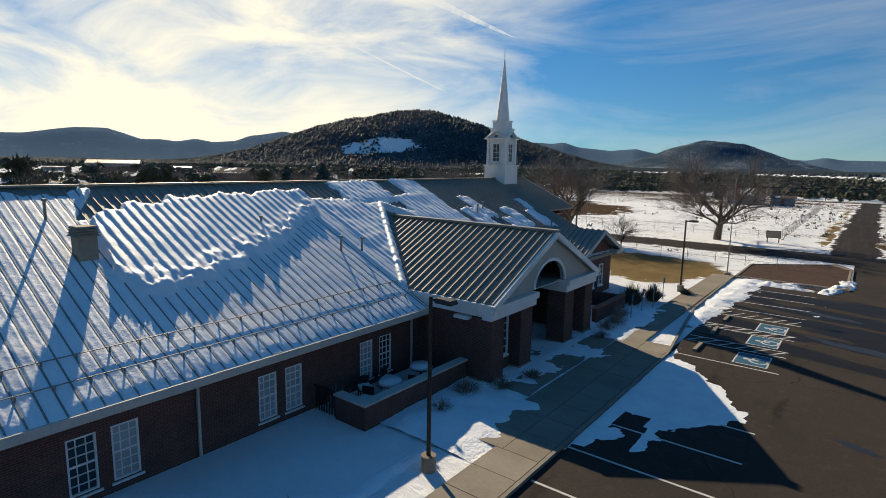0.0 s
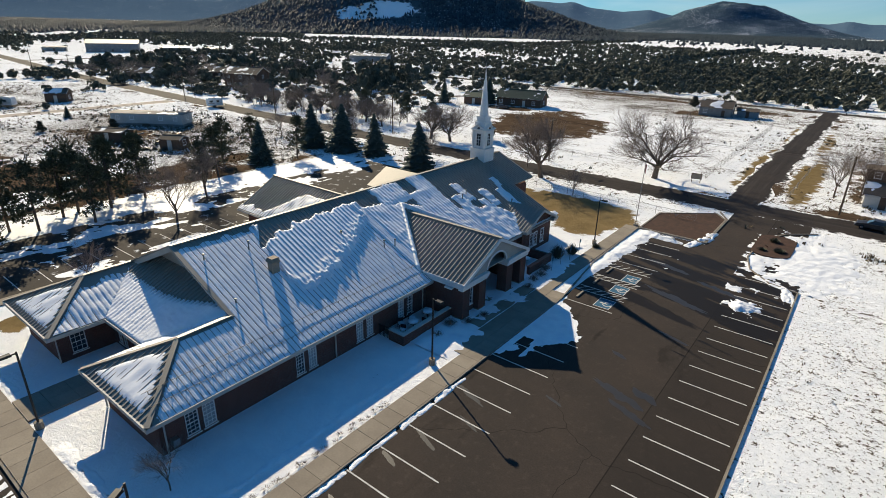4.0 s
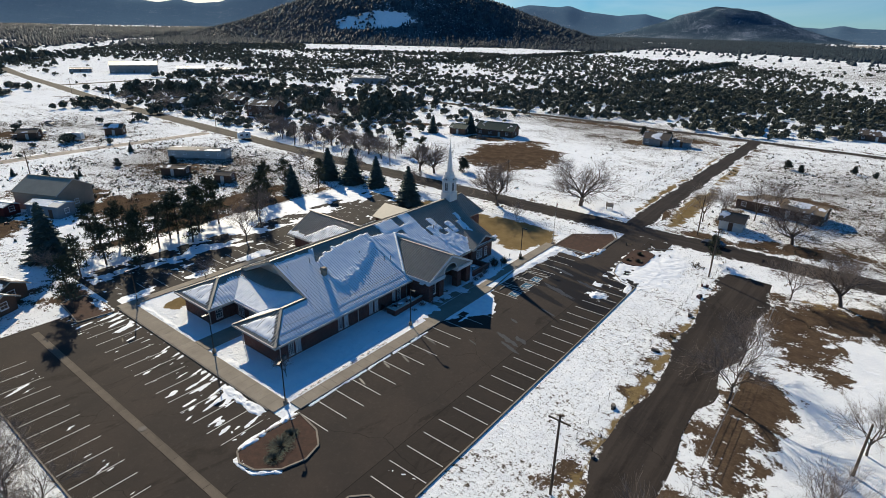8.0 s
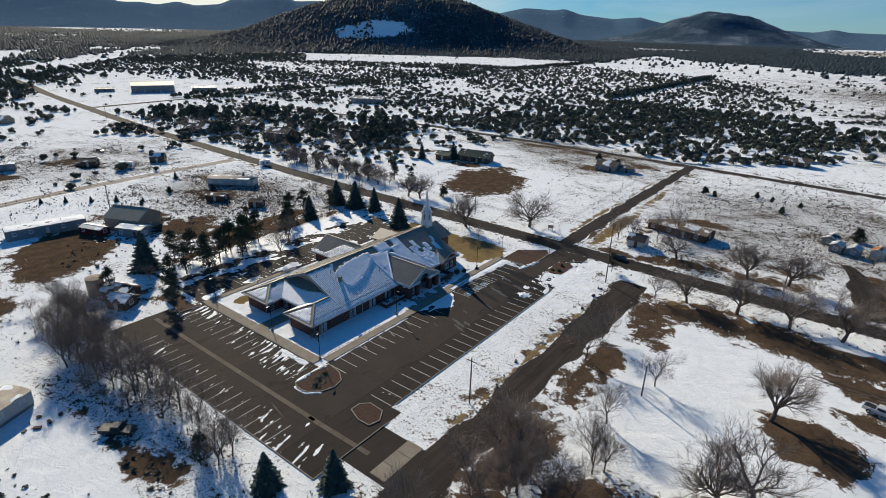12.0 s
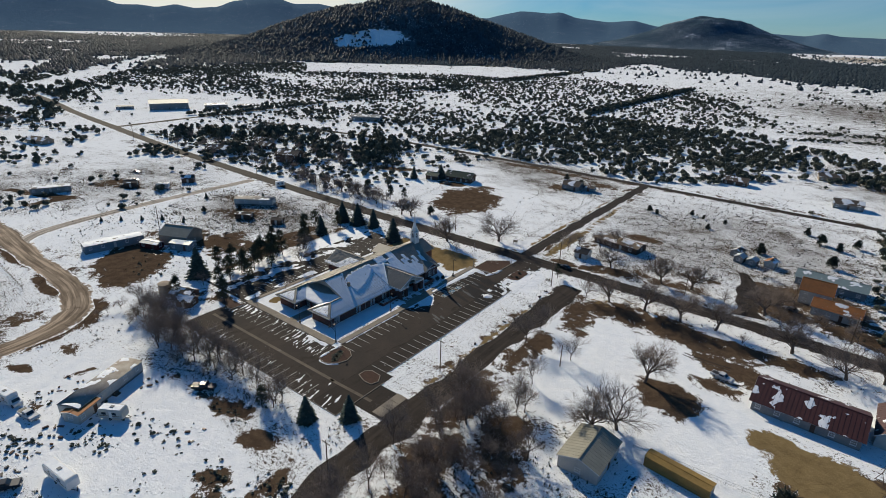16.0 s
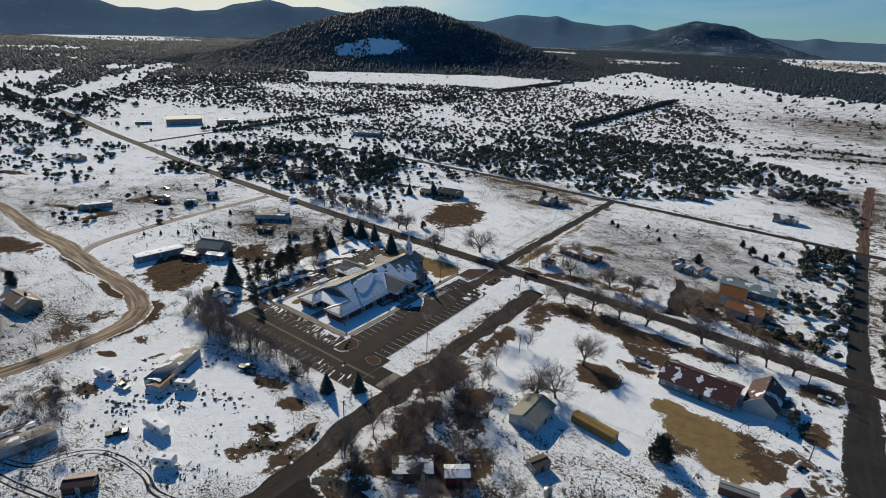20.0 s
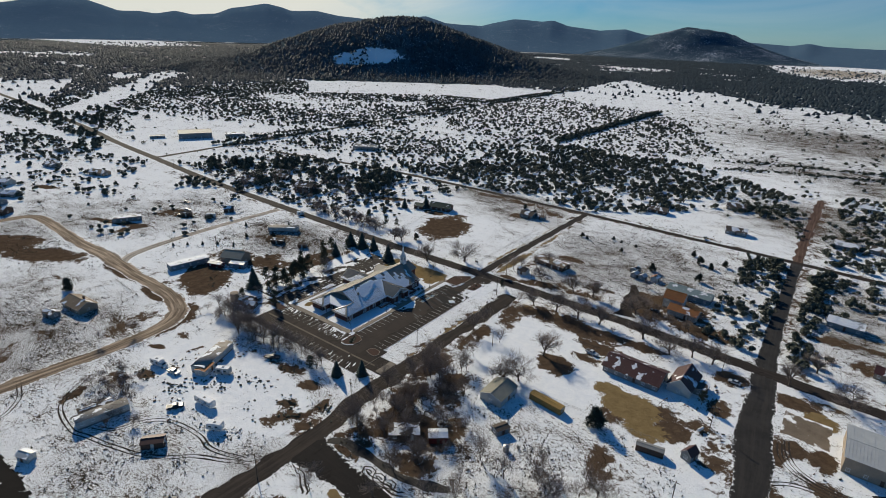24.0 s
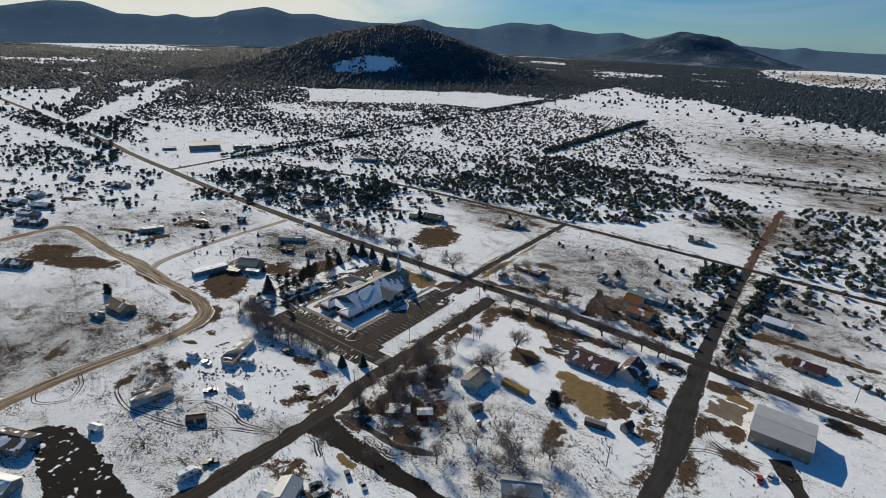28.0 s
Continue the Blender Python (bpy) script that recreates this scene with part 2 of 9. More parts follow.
def road_material(name, base, dirt, snow_edge=0.5, wet=0.0, melt=None, tracks=0.0):
    """Worn paving: dirt along the wheel tracks, snow and slush towards the edge attribute."""
    m, t, b = nodes_of(name, 0.85)
    b.inputs["Specular IOR Level"].default_value = 0.3 if wet else 0.06
    p = world_pos(t)
    at = t.nodes.new("ShaderNodeAttribute")
    at.attribute_name = "edge"
    e = at.outputs["Fac"]
    n1, n2, n3 = noise_of(t, 0.12, 5, 0.6, p), noise_of(t, 0.7, 6, 0.65, p), noise_of(t, 9.0, 4, 0.7, p)
    col = mix_of(t, ramp_of(t, n1, 0.35, 0.65), base, dirt)
    col = mix_of(t, ramp_of(t, n3, 0.35, 0.7, 0, 0.4), col, tuple(v * 0.5 for v in base))
    n4, n5 = noise_of(t, 0.33, 5, 0.6, p, (1.0, 0.35, 1.0), 0.8), noise_of(t, 1.9, 5, 0.7, p)
    col = mix_of(t, ramp_of(t, n4, 0.60, 0.68, 0, 0.55), col, tuple(v * 0.42 for v in base))
    col = mix_of(t, ramp_of(t, n5, 0.55, 0.8, 0, 0.45), col, tuple(v * 1.7 for v in dirt))
    if melt:
        # meltwater running across the lot
        sx = t.nodes.new("ShaderNodeSeparateXYZ")
        t.links.new(p, sx.inputs["Vector"])
        mp = t.nodes.new("ShaderNodeMapping")
        mp.vector_type = "TEXTURE"
        mp.inputs["Rotation"].default_value, mp.inputs["Scale"].default_value = (0, 0, radians(-17)), (7.0, 1.0, 1.0)
        t.links.new(p, mp.inputs["Vector"])
        run = noise_of(t, 0.55, 5, 0.62, mp.outputs["Vector"], None, 0.5)
        mask = ramp_of(t, math_of(t, "ABSOLUTE", math_of(t, "SUBTRACT", sx.outputs["Y"], melt[0]), 0), melt[1] * .55, melt[1] * 1.25, 0.11, -0.10)
        damp = ramp_of(t, math_of(t, "ADD", run, mask), 0.585, 0.60)
        # the stalls along the verge were paved apart, darker
        strip = ramp_of(t, sx.outputs["X"], 5.03, 5.07)
        col = mix_of(t, math_of(t, "MULTIPLY", strip, 0.45), col, tuple(v * 0.62 for v in base))
        line = ramp_of(t, math_of(t, "ABSOLUTE", math_of(t, "SUBTRACT", sx.outputs["X"], 5.05), 0), 0.02, 0.06, 0.8, 0.0)
        col = mix_of(t, line, col, tuple(v * 0.3 for v in base))
        col = mix_of(t, math_of(t, "MULTIPLY", damp, 0.85), col, tuple(v * 0.30 for v in base))
        t.links.new(ramp_of(t, damp, 0, 1, 0.85, 0.5), b.inputs["Roughness"])
    if tracks:
        # wheel tracks drawn out along the road
        ac = t.nodes.new("ShaderNodeAttribute")
        ac.attribute_name = "across"
        ln = t.nodes.new("ShaderNodeAttribute")
        ln.attribute_name = "along"
        cv = t.nodes.new("ShaderNodeCombineXYZ")
        t.links.new(math_of(t, "MULTIPLY", ac.outputs["Fac"], 3.2), cv.inputs["X"])
        t.links.new(math_of(t, "MULTIPLY", ln.outputs["Fac"], 0.035), cv.inputs["Y"])
        rut = noise_of(t, 1.0, 5, 0.62, cv.outputs["Vector"], None, 0.2)
        col = mix_of(t, ramp_of(t, rut, 0.50, 0.60, 0.0, 0.7 * tracks), col, tuple(v * 1.75 for v in dirt))
        col = mix_of(t, ramp_of(t, rut, 0.40, 0.46, 0.75 * tracks, 0.0), col, tuple(v * 0.55 for v in base))
    # cracks sealed with tar
    crack = t.nodes.new("ShaderNodeTexVoronoi")
    crack.feature = "DISTANCE_TO_EDGE"
    crack.inputs["Scale"].default_value = 0.055
    wv = t.nodes.new("ShaderNodeVectorMath")
    wv.operation = "MULTIPLY_ADD"
    nz = t.nodes.new("ShaderNodeTexNoise")
    nz.inputs["Scale"].default_value = 0.5
    t.links.new(p, nz.inputs["Vector"])
    t.links.new(nz.outputs["Color"], wv.inputs[0])
    wv.inputs[1].default_value = (1.6, 1.6, 0)
    t.links.new(p, wv.inputs[2])
    t.links.new(wv.outputs["Vector"], crack.inputs["Vector"])
    col = mix_of(t, ramp_of(t, crack.outputs["Distance"], 0.0009, 0.002, 0.6, 0.0), col, tuple(v * 0.35 for v in base))
    s = math_of(t, "ADD", math_of(t, "MULTIPLY", e, snow_edge), math_of(t, "MULTIPLY", math_of(t, "SUBTRACT", n2, 0.5), 1.1))
    col = mix_of(t, ramp_of(t, s, 0.46, 0.58), col, SNOW)
    t.links.new(col, b.inputs["Base Color"])
    if wet:
        t.links.new(ramp_of(t, n1, 0.35, 0.6, 0.85, 0.85 - wet), b.inputs["Roughness"])
    bump_of(t, b, n3, 0.25, 0.02)
    return m


def brick_material():
    """Dark red brick courses for walls seen from afar."""
    m, t, b = nodes_of("dark_red_brick", 0.85)
    p = world_pos(t)
    sx = t.nodes.new("ShaderNodeSeparateXYZ")
    t.links.new(p, sx.inputs["Vector"])
    cb = t.nodes.new("ShaderNodeCombineXYZ")
    t.links.new(math_of(t, "ADD", sx.outputs["X"], sx.outputs["Y"]), cb.inputs["X"])
    t.links.new(sx.outputs["Z"], cb.inputs["Y"])
    br = t.nodes.new("ShaderNodeTexBrick")
    br.inputs["Scale"].default_value = 1.0
    br.inputs["Brick Width"].default_value, br.inputs["Row Height"].default_value = 0.21, 0.075
    br.inputs["Mortar Size"].default_value = 0.008
    br.inputs["Color1"].default_value, br.inputs["Color2"].default_value = (0.15, 0.06, 0.046, 1), (0.105, 0.048, 0.04, 1)
    br.inputs["Mortar"].default_value = (0.15, 0.125, 0.11, 1)
    t.links.new(cb.outputs["Vector"], br.inputs["Vector"])
    n = noise_of(t, 1.2, 5, 0.6, p)
    t.links.new(mix_of(t, ramp_of(t, n, 0.35, 0.75, 0, 0.45), br.outputs["Color"], (0.05, 0.026, 0.022)), b.inputs["Base Color"])
    bump_of(t, b, br.outputs["Fac"], -0.3, 0.01)
    return m


def foliage(name, c1, c2, scale=1.5):
    m, t, b = nodes_of(name, 0.75)
    g = t.nodes.new("ShaderNodeNewGeometry")
    r = g.outputs["Random Per Island"]
    col = mix_of(t, r, c1, c2)
    n = noise_of(t, scale, 3, 0.6, g.outputs["Position"])
    col = mix_of(t, ramp_of(t, n, 0.35, 0.7, 0, 0.5), col, tuple(v * 0.5 for v in c1))
    t.links.new(col, b.inputs["Base Color"])
    return m


def glass_material(name="dark_window_glass", tint=(0.02, 0.025, 0.03)):
    m, t, b = nodes_of(name, 0.06)
    n = noise_of(t, 0.7, 2, 0.5, world_pos(t))
    t.links.new(mix_of(t, n, tint, tuple(v * 2.2 for v in tint)), b.inputs["Base Color"])
    b.inputs["IOR"].default_value = 1.5
    return m


M_SNOW = snow_material("settled_snow")
M_ROOFSNOW = snow_material("wind_packed_roof_snow", 0.55, 0.45, 0.05)
M_GROUND = ground_material()
M_ASPHALT = road_material("worn_asphalt_lot", (0.041, 0.035, 0.0315), (0.058, 0.046, 0.039), 0.0, 0.0, (44, 13))
M_WESTLOT = road_material("snowy_asphalt_lot", (0.045, 0.04, 0.037), (0.06, 0.05, 0.042), 0.42, 0.0)
M_ROAD = road_material("rural_asphalt_road", (0.032, 0.028, 0.027), (0.046, 0.038, 0.034), 0.62, 0.0, None, 0.35)
M_LANE = road_material("muddy_lane", (0.032, 0.027, 0.025), (0.048, 0.039, 0.033), 0.45, 0.0, None, 0.35)
M_WETROAD = road_material("wet_black_asphalt", (0.015, 0.014, 0.014), (0.028, 0.024, 0.021), 0.55, 0.12, None, 0.4)
M_BLACKTOP = road_material("black_asphalt_street", (0.018, 0.017, 0.017), (0.024, 0.021, 0.02), 0.6, 0.0, None, 0.15)
M_REDDIRT = road_material("reddish_mud", (0.085, 0.052, 0.040), (0.13, 0.085, 0.066), 0.5, 0.0, None, 0.7)
M_DIRT = road_material("thawing_dirt_road", (0.17, 0.125, 0.088), (0.27, 0.21, 0.155), 0.62, 0.0, None, 1.0)
M_SLAB = road_material("stained_tan_concrete", (0.155, 0.125, 0.095), (0.22, 0.18, 0.14), 0.75)
M_PACKED = road_material("snow_packed_dirt", (0.26, 0.225, 0.19), (0.38, 0.34, 0.30), 0.95, 0.0, None, 1.0)
M_CINDER = road_material("black_cinders", (0.010, 0.0095, 0.0095), (0.016, 0.014, 0.0135), 1.3, 0.0)
M_CONCRETE = varied("weathered_concrete", (0.32, 0.28, 0.225), (0.24, 0.205, 0.165), 0.5, 0.9, 0, 0.2, 8.0, 0.25)
M_KERB = varied("kerb_concrete", (0.30, 0.265, 0.22), (0.20, 0.17, 0.14), 0.8, 0.9, 0, 0.2, 8.0)
M_PAINT = varied("road_paint_white", (0.62, 0.62, 0.60), (0.42, 0.41, 0.39), 1.2, 0.8, 0, 0.1, 15.0)
M_BLUE = varied("road_paint_blue", (0.035, 0.115, 0.19), (0.05, 0.14, 0.22), 1.2, 0.8, 0, 0.1, 15.0)
M_BRICK = brick_material()
M_ROOF = varied("bronze_grey_metal_roof", (0.30, 0.272, 0.226), (0.24, 0.218, 0.185), 0.4, 0.55, 0.12, 0.05, 12.0)
M_TRIM = varied("cream_painted_trim", (0.52, 0.50, 0.46), (0.44, 0.42, 0.38), 0.8, 0.6, 0, 0.05, 10.0)
M_STUCCO = varied("cream_gable_board", (0.46, 0.43, 0.38), (0.40, 0.375, 0.33), 0.6, 0.75, 0, 0.1, 12.0)
M_WHITE = varied("white_paint", (0.80, 0.79, 0.77), (0.70, 0.69, 0.67), 0.9, 0.5, 0, 0.05, 10.0)
M_GLASS = glass_material()
M_CURTAIN = glass_material("window_glass_over_pale_blind", (0.22, 0.235, 0.24))
M_BLACKMETAL = varied("black_powder_coat", (0.022, 0.021, 0.02), (0.03, 0.028, 0.026), 2.0, 0.5, 0.3, 0.0)
M_GALV = varied("galvanised_steel", (0.34, 0.34, 0.34), (0.26, 0.26, 0.26), 2.0, 0.45, 0.7, 0.0)
M_TIMBER = varied("weathered_timber", (0.115, 0.085, 0.06), (0.16, 0.125, 0.095), 1.5, 0.9, 0, 0.3, 20.0, 0.2)
M_BARK = varied("grey_brown_bark", (0.11, 0.085, 0.068), (0.16, 0.13, 0.108), 2.0, 0.95, 0, 0.4, 14.0)
M_TWIG = varied("bare_twigs", (0.21, 0.17, 0.148), (0.28, 0.23, 0.198), 0.8, 0.95, 0, 0.0, 5.0)
M_SPRUCE = foliage("spruce_needles", (0.055, 0.076, 0.065), (0.098, 0.126, 0.106))
M_PINE = foliage("pine_needles", (0.07, 0.08, 0.05), (0.135, 0.14, 0.09))
M_JUNIPER = foliage("juniper_foliage", (0.075, 0.084, 0.064), (0.125, 0.13, 0.098), 0.9)
# bluer than the near junipers: distance haze painted into the foliage
M_HAZED_FARTREE = foliage("hazed_far_woodland", (0.03, 0.047, 0.06), (0.048, 0.07, 0.085), 0.05)
M_MULCH = varied("red_lava_mulch", (0.085, 0.048, 0.036), (0.052, 0.035, 0.028), 1.5, 0.95, 0, 0.6, 6.0)
M_RUST = varied("red_rust_metal_roof", (0.078, 0.026, 0.022), (0.06, 0.022, 0.019), 0.4, 0.5, 0.1, 0.05, 6.0)
M_ORANGE = varied("orange_rusted_roof", (0.36, 0.15, 0.055), (0.27, 0.12, 0.05), 0.6, 0.6, 0.1, 0.05, 6.0)
M_YELLOW = varied("yellow_steel_roof", (0.34, 0.22, 0.075), (0.25, 0.165, 0.06), 0.8, 0.6, 0.1, 0.05, 6.0)
M_TEAL = varied("pale_teal_roof", (0.22, 0.28, 0.29), (0.18, 0.24, 0.25), 0.8, 0.6, 0.1, 0.05, 6.0)
M_GREENROOF = varied("dark_green_roof", (0.045, 0.075, 0.06), (0.035, 0.06, 0.05), 0.8, 0.6, 0.1, 0.05, 6.0)
M_SHINGLE = varied("brown_grey_shingles", (0.13, 0.105, 0.085), (0.09, 0.075, 0.065), 0.8, 0.9, 0, 0.3, 8.0)
M_GREYROOF = varied("light_grey_metal_roof", (0.50, 0.51, 0.50), (0.42, 0.43, 0.43), 0.3, 0.5, 0.2, 0.05, 5.0)
M_TRAILERROOF = varied("weathered_trailer_roof", (0.34, 0.325, 0.30), (0.22, 0.185, 0.155), 0.5, 0.8, 0.0, 0.15, 4.0)
M_HALLROOF = varied("dull_blue_grey_metal_roof", (0.20, 0.215, 0.225), (0.16, 0.17, 0.18), 0.3, 0.6, 0.1, 0.05, 5.0)
M_OLIVEROOF = varied("dull_olive_metal_roof", (0.33, 0.31, 0.245), (0.27, 0.255, 0.205), 0.5, 0.7, 0.0, 0.05, 5.0)
M_SIDING = varied("off_white_siding", (0.55, 0.54, 0.50), (0.45, 0.44, 0.41), 0.5, 0.75, 0, 0.1, 6.0)
M_TANWALL = varied("tan_wall", (0.36, 0.29, 0.22), (0.29, 0.24, 0.185), 0.5, 0.8, 0, 0.1, 6.0)
M_BROWNWALL = varied("brown_board_wall", (0.13, 0.085, 0.06), (0.10, 0.065, 0.05), 0.7, 0.85, 0, 0.2, 6.0)
M_REDWALL = varied("dark_red_wall", (0.16, 0.035, 0.03), (0.12, 0.03, 0.026), 0.7, 0.85, 0, 0.2, 6.0)
M_GREYWALL = varied("grey_wall", (0.27, 0.27, 0.26), (0.20, 0.20, 0.20), 0.6, 0.8, 0, 0.1, 6.0)
M_BLUEWALL = varied("blue_grey_wall", (0.20, 0.25, 0.28), (0.16, 0.20, 0.23), 0.6, 0.8, 0, 0.1, 6.0)
M_RUBBER = varied("black_rubber", (0.02, 0.02, 0.02), (0.03, 0.03, 0.03), 3.0, 0.9, 0, 0.0)
M_CHROME = varied("dull_chrome", (0.5, 0.5, 0.5), (0.4, 0.4, 0.4), 3.0, 0.25, 0.9, 0.0)
M_TANROOF = varied("tan_brown_metal_roof", (0.27, 0.20, 0.135), (0.20, 0.15, 0.105), 0.5, 0.7, 0.0, 0.1, 5.0)
M_STONE = varied("grey_stone", (0.2, 0.18, 0.16), (0.14, 0.125, 0.11), 1.5, 0.9, 0, 0.4, 8.0)
M_LAMP = varied("lamp_lens", (0.6, 0.6, 0.58), (0.5, 0.5, 0.48), 2.0, 0.3, 0, 0.0)


# ---- mesh building ----
class Geo:
    """Vertices and faces gathered for one mesh."""

    def __init__(self):
        self.v, self.f = [], []

    def add(self, vs, fs):
        o = len(self.v)
        self.v.extend(vs)
        self.f.extend(tuple(i + o for i in q) for q in fs)
        return self

    def box(self, x0, x1, y0, y1, z0, z1):
        vs = [(x, y, z) for z in (z0, z1) for y in (y0, y1) for x in (x0, x1)]
        return self.add(vs, [(0, 2, 3, 1), (4, 5, 7, 6), (0, 1, 5, 4), (2, 6, 7, 3), (0, 4, 6, 2), (1, 3, 7, 5)])

    def slab(self, pts, z0, z1):
        """A polygon in plan, counter-clockwise, drawn up from z0 to z1."""
        n = len(pts)
        vs = [(x, y, z0) for x, y in pts] + [(x, y, z1) for x, y in pts]
        return self.add(vs, [tuple(range(n, 2 * n)), tuple(range(n - 1, -1, -1))] + [(i, (i + 1) % n, n + (i + 1) % n, n + i) for i in range(n)])

    def plate(self, pts, thick):
        """A flat polygon in space with thickness downwards along its normal."""
        p = [Vector(q) for q in pts]
        nrm = Vector((0, 0, 0))
        for i in range(len(p)):
            a, b = p[i], p[(i + 1) % len(p)]
            nrm += a.cross(b)
        nrm.normalize()
        n = len(p)
        vs = [tuple(q) for q in p] + [tuple(q - nrm * thick) for q in p]
        return self.add(vs, [tuple(range(n)), tuple(range(2 * n - 1, n - 1, -1))] + [(i, n + i, n + (i + 1) % n, (i + 1) % n) for i in range(n)])

    def tube(self, a, b, r0, r1=None, n=8, caps=True):
        r1 = r0 if r1 is None else r1
        a, b = Vector(a), Vector(b)
        d = (b - a).normalized()
        s = d.orthogonal().normalized()
        u = d.cross(s)
        vs = []
        for c, r in ((a, r0), (b, r1)):
            vs += [tuple(c + (s * math.cos(k * 2 * math.pi / n) + u * math.sin(k * 2 * math.pi / n)) * r) for k in range(n)]
        fs = [(k, (k + 1) % n, n + (k + 1) % n, n + k) for k in range(n)]
        if caps:
            fs += [tuple(range(n - 1, -1, -1)), tuple(range(n, 2 * n))]
        return self.add(vs, fs)

    def bar(self, a, b, w, h):
        """A square bar between two points."""
        a, b = Vector(a), Vector(b)
        d = (b - a).normalized()
        s = d.cross(Vector((0, 0, 1)))
        s = s.normalized() if s.length > 1e-4 else Vector((1, 0, 0))
        u = s.cross(d)
        vs = [tuple(c + s * (i * w / 2) + u * (j * h / 2)) for c in (a, b) for i, j in ((-1, -1), (1, -1), (1, 1), (-1, 1))]
        return self.add(vs, [(0, 1, 5, 4), (1, 2, 6, 5), (2, 3, 7, 6), (3, 0, 4, 7), (3, 2, 1, 0), (4, 5, 6, 7)])

    def moved(self, m):
        self.v = [tuple(m @ Vector(q)) for q in self.v]
        return self

    def mesh(self, name, mat=None, smooth=False):
        me = bpy.data.meshes.new(name)
        me.from_pydata(self.v, [], self.f)
        if mat:
            me.materials.append(mat)
        if smooth:
            me.polygons.foreach_set("use_smooth", [True] * len(me.polygons))
        me.update()
        return me


def part(name, geo, mat, parent=None, label="", m=None, smooth=False):
    """One mesh object, under a thing or a part if a parent is given."""
    ob = new(name, geo if isinstance(geo, bpy.types.Mesh) else geo.mesh(name, mat, smooth))
    if parent:
        ob.parent = parent
    if m is not None:
        ob.matrix_basis = m
    return tagged(ob, label)


def split_parts(name, geo, mat, parent, label=""):
    """Each unconnected piece of the gathered mesh becomes a part of its own."""
    root = list(range(len(geo.v)))

    def find(i):
        while root[i] != i:
            root[i] = root[root[i]]
            i = root[i]
        return i
    for f in geo.f:
        for i in f[1:]:
            root[find(i)] = find(f[0])
    groups = {}
    for f in geo.f:
        groups.setdefault(find(f[0]), []).append(f)
    out = None
    for fs in groups.values():
        used = sorted({i for f in fs for i in f})
        back = {i: k for k, i in enumerate(used)}
        ob = part(name, Geo().add([geo.v[i] for i in used], [tuple(back[i] for i in f) for f in fs]), mat, parent, label)
        out = out or ob
    return out


def thing(name, label, category, m=None, group="", kind=""):
    ob = new(name)
    ob.empty_display_size = 0.3
    if m is not None:
        ob.matrix_basis = m
    return tagged(ob, label, category, group, kind)


def wob(x, y, s=1.0, seed=0.0):
    return noise.noise(Vector((x * s, y * s, seed)))


# ---- ground ----
def fan(lo, hi, step, far, grow):
    a = list(np.arange(lo, hi + step, step))
    s, p = step, hi
    while p < far:
        s *= grow
        p += s
        a.append(p)
    s, p, left = step, lo, []
    while p > -far:
        s *= grow
        p -= s
        left.append(p)
    return np.array(left[::-1] + a)


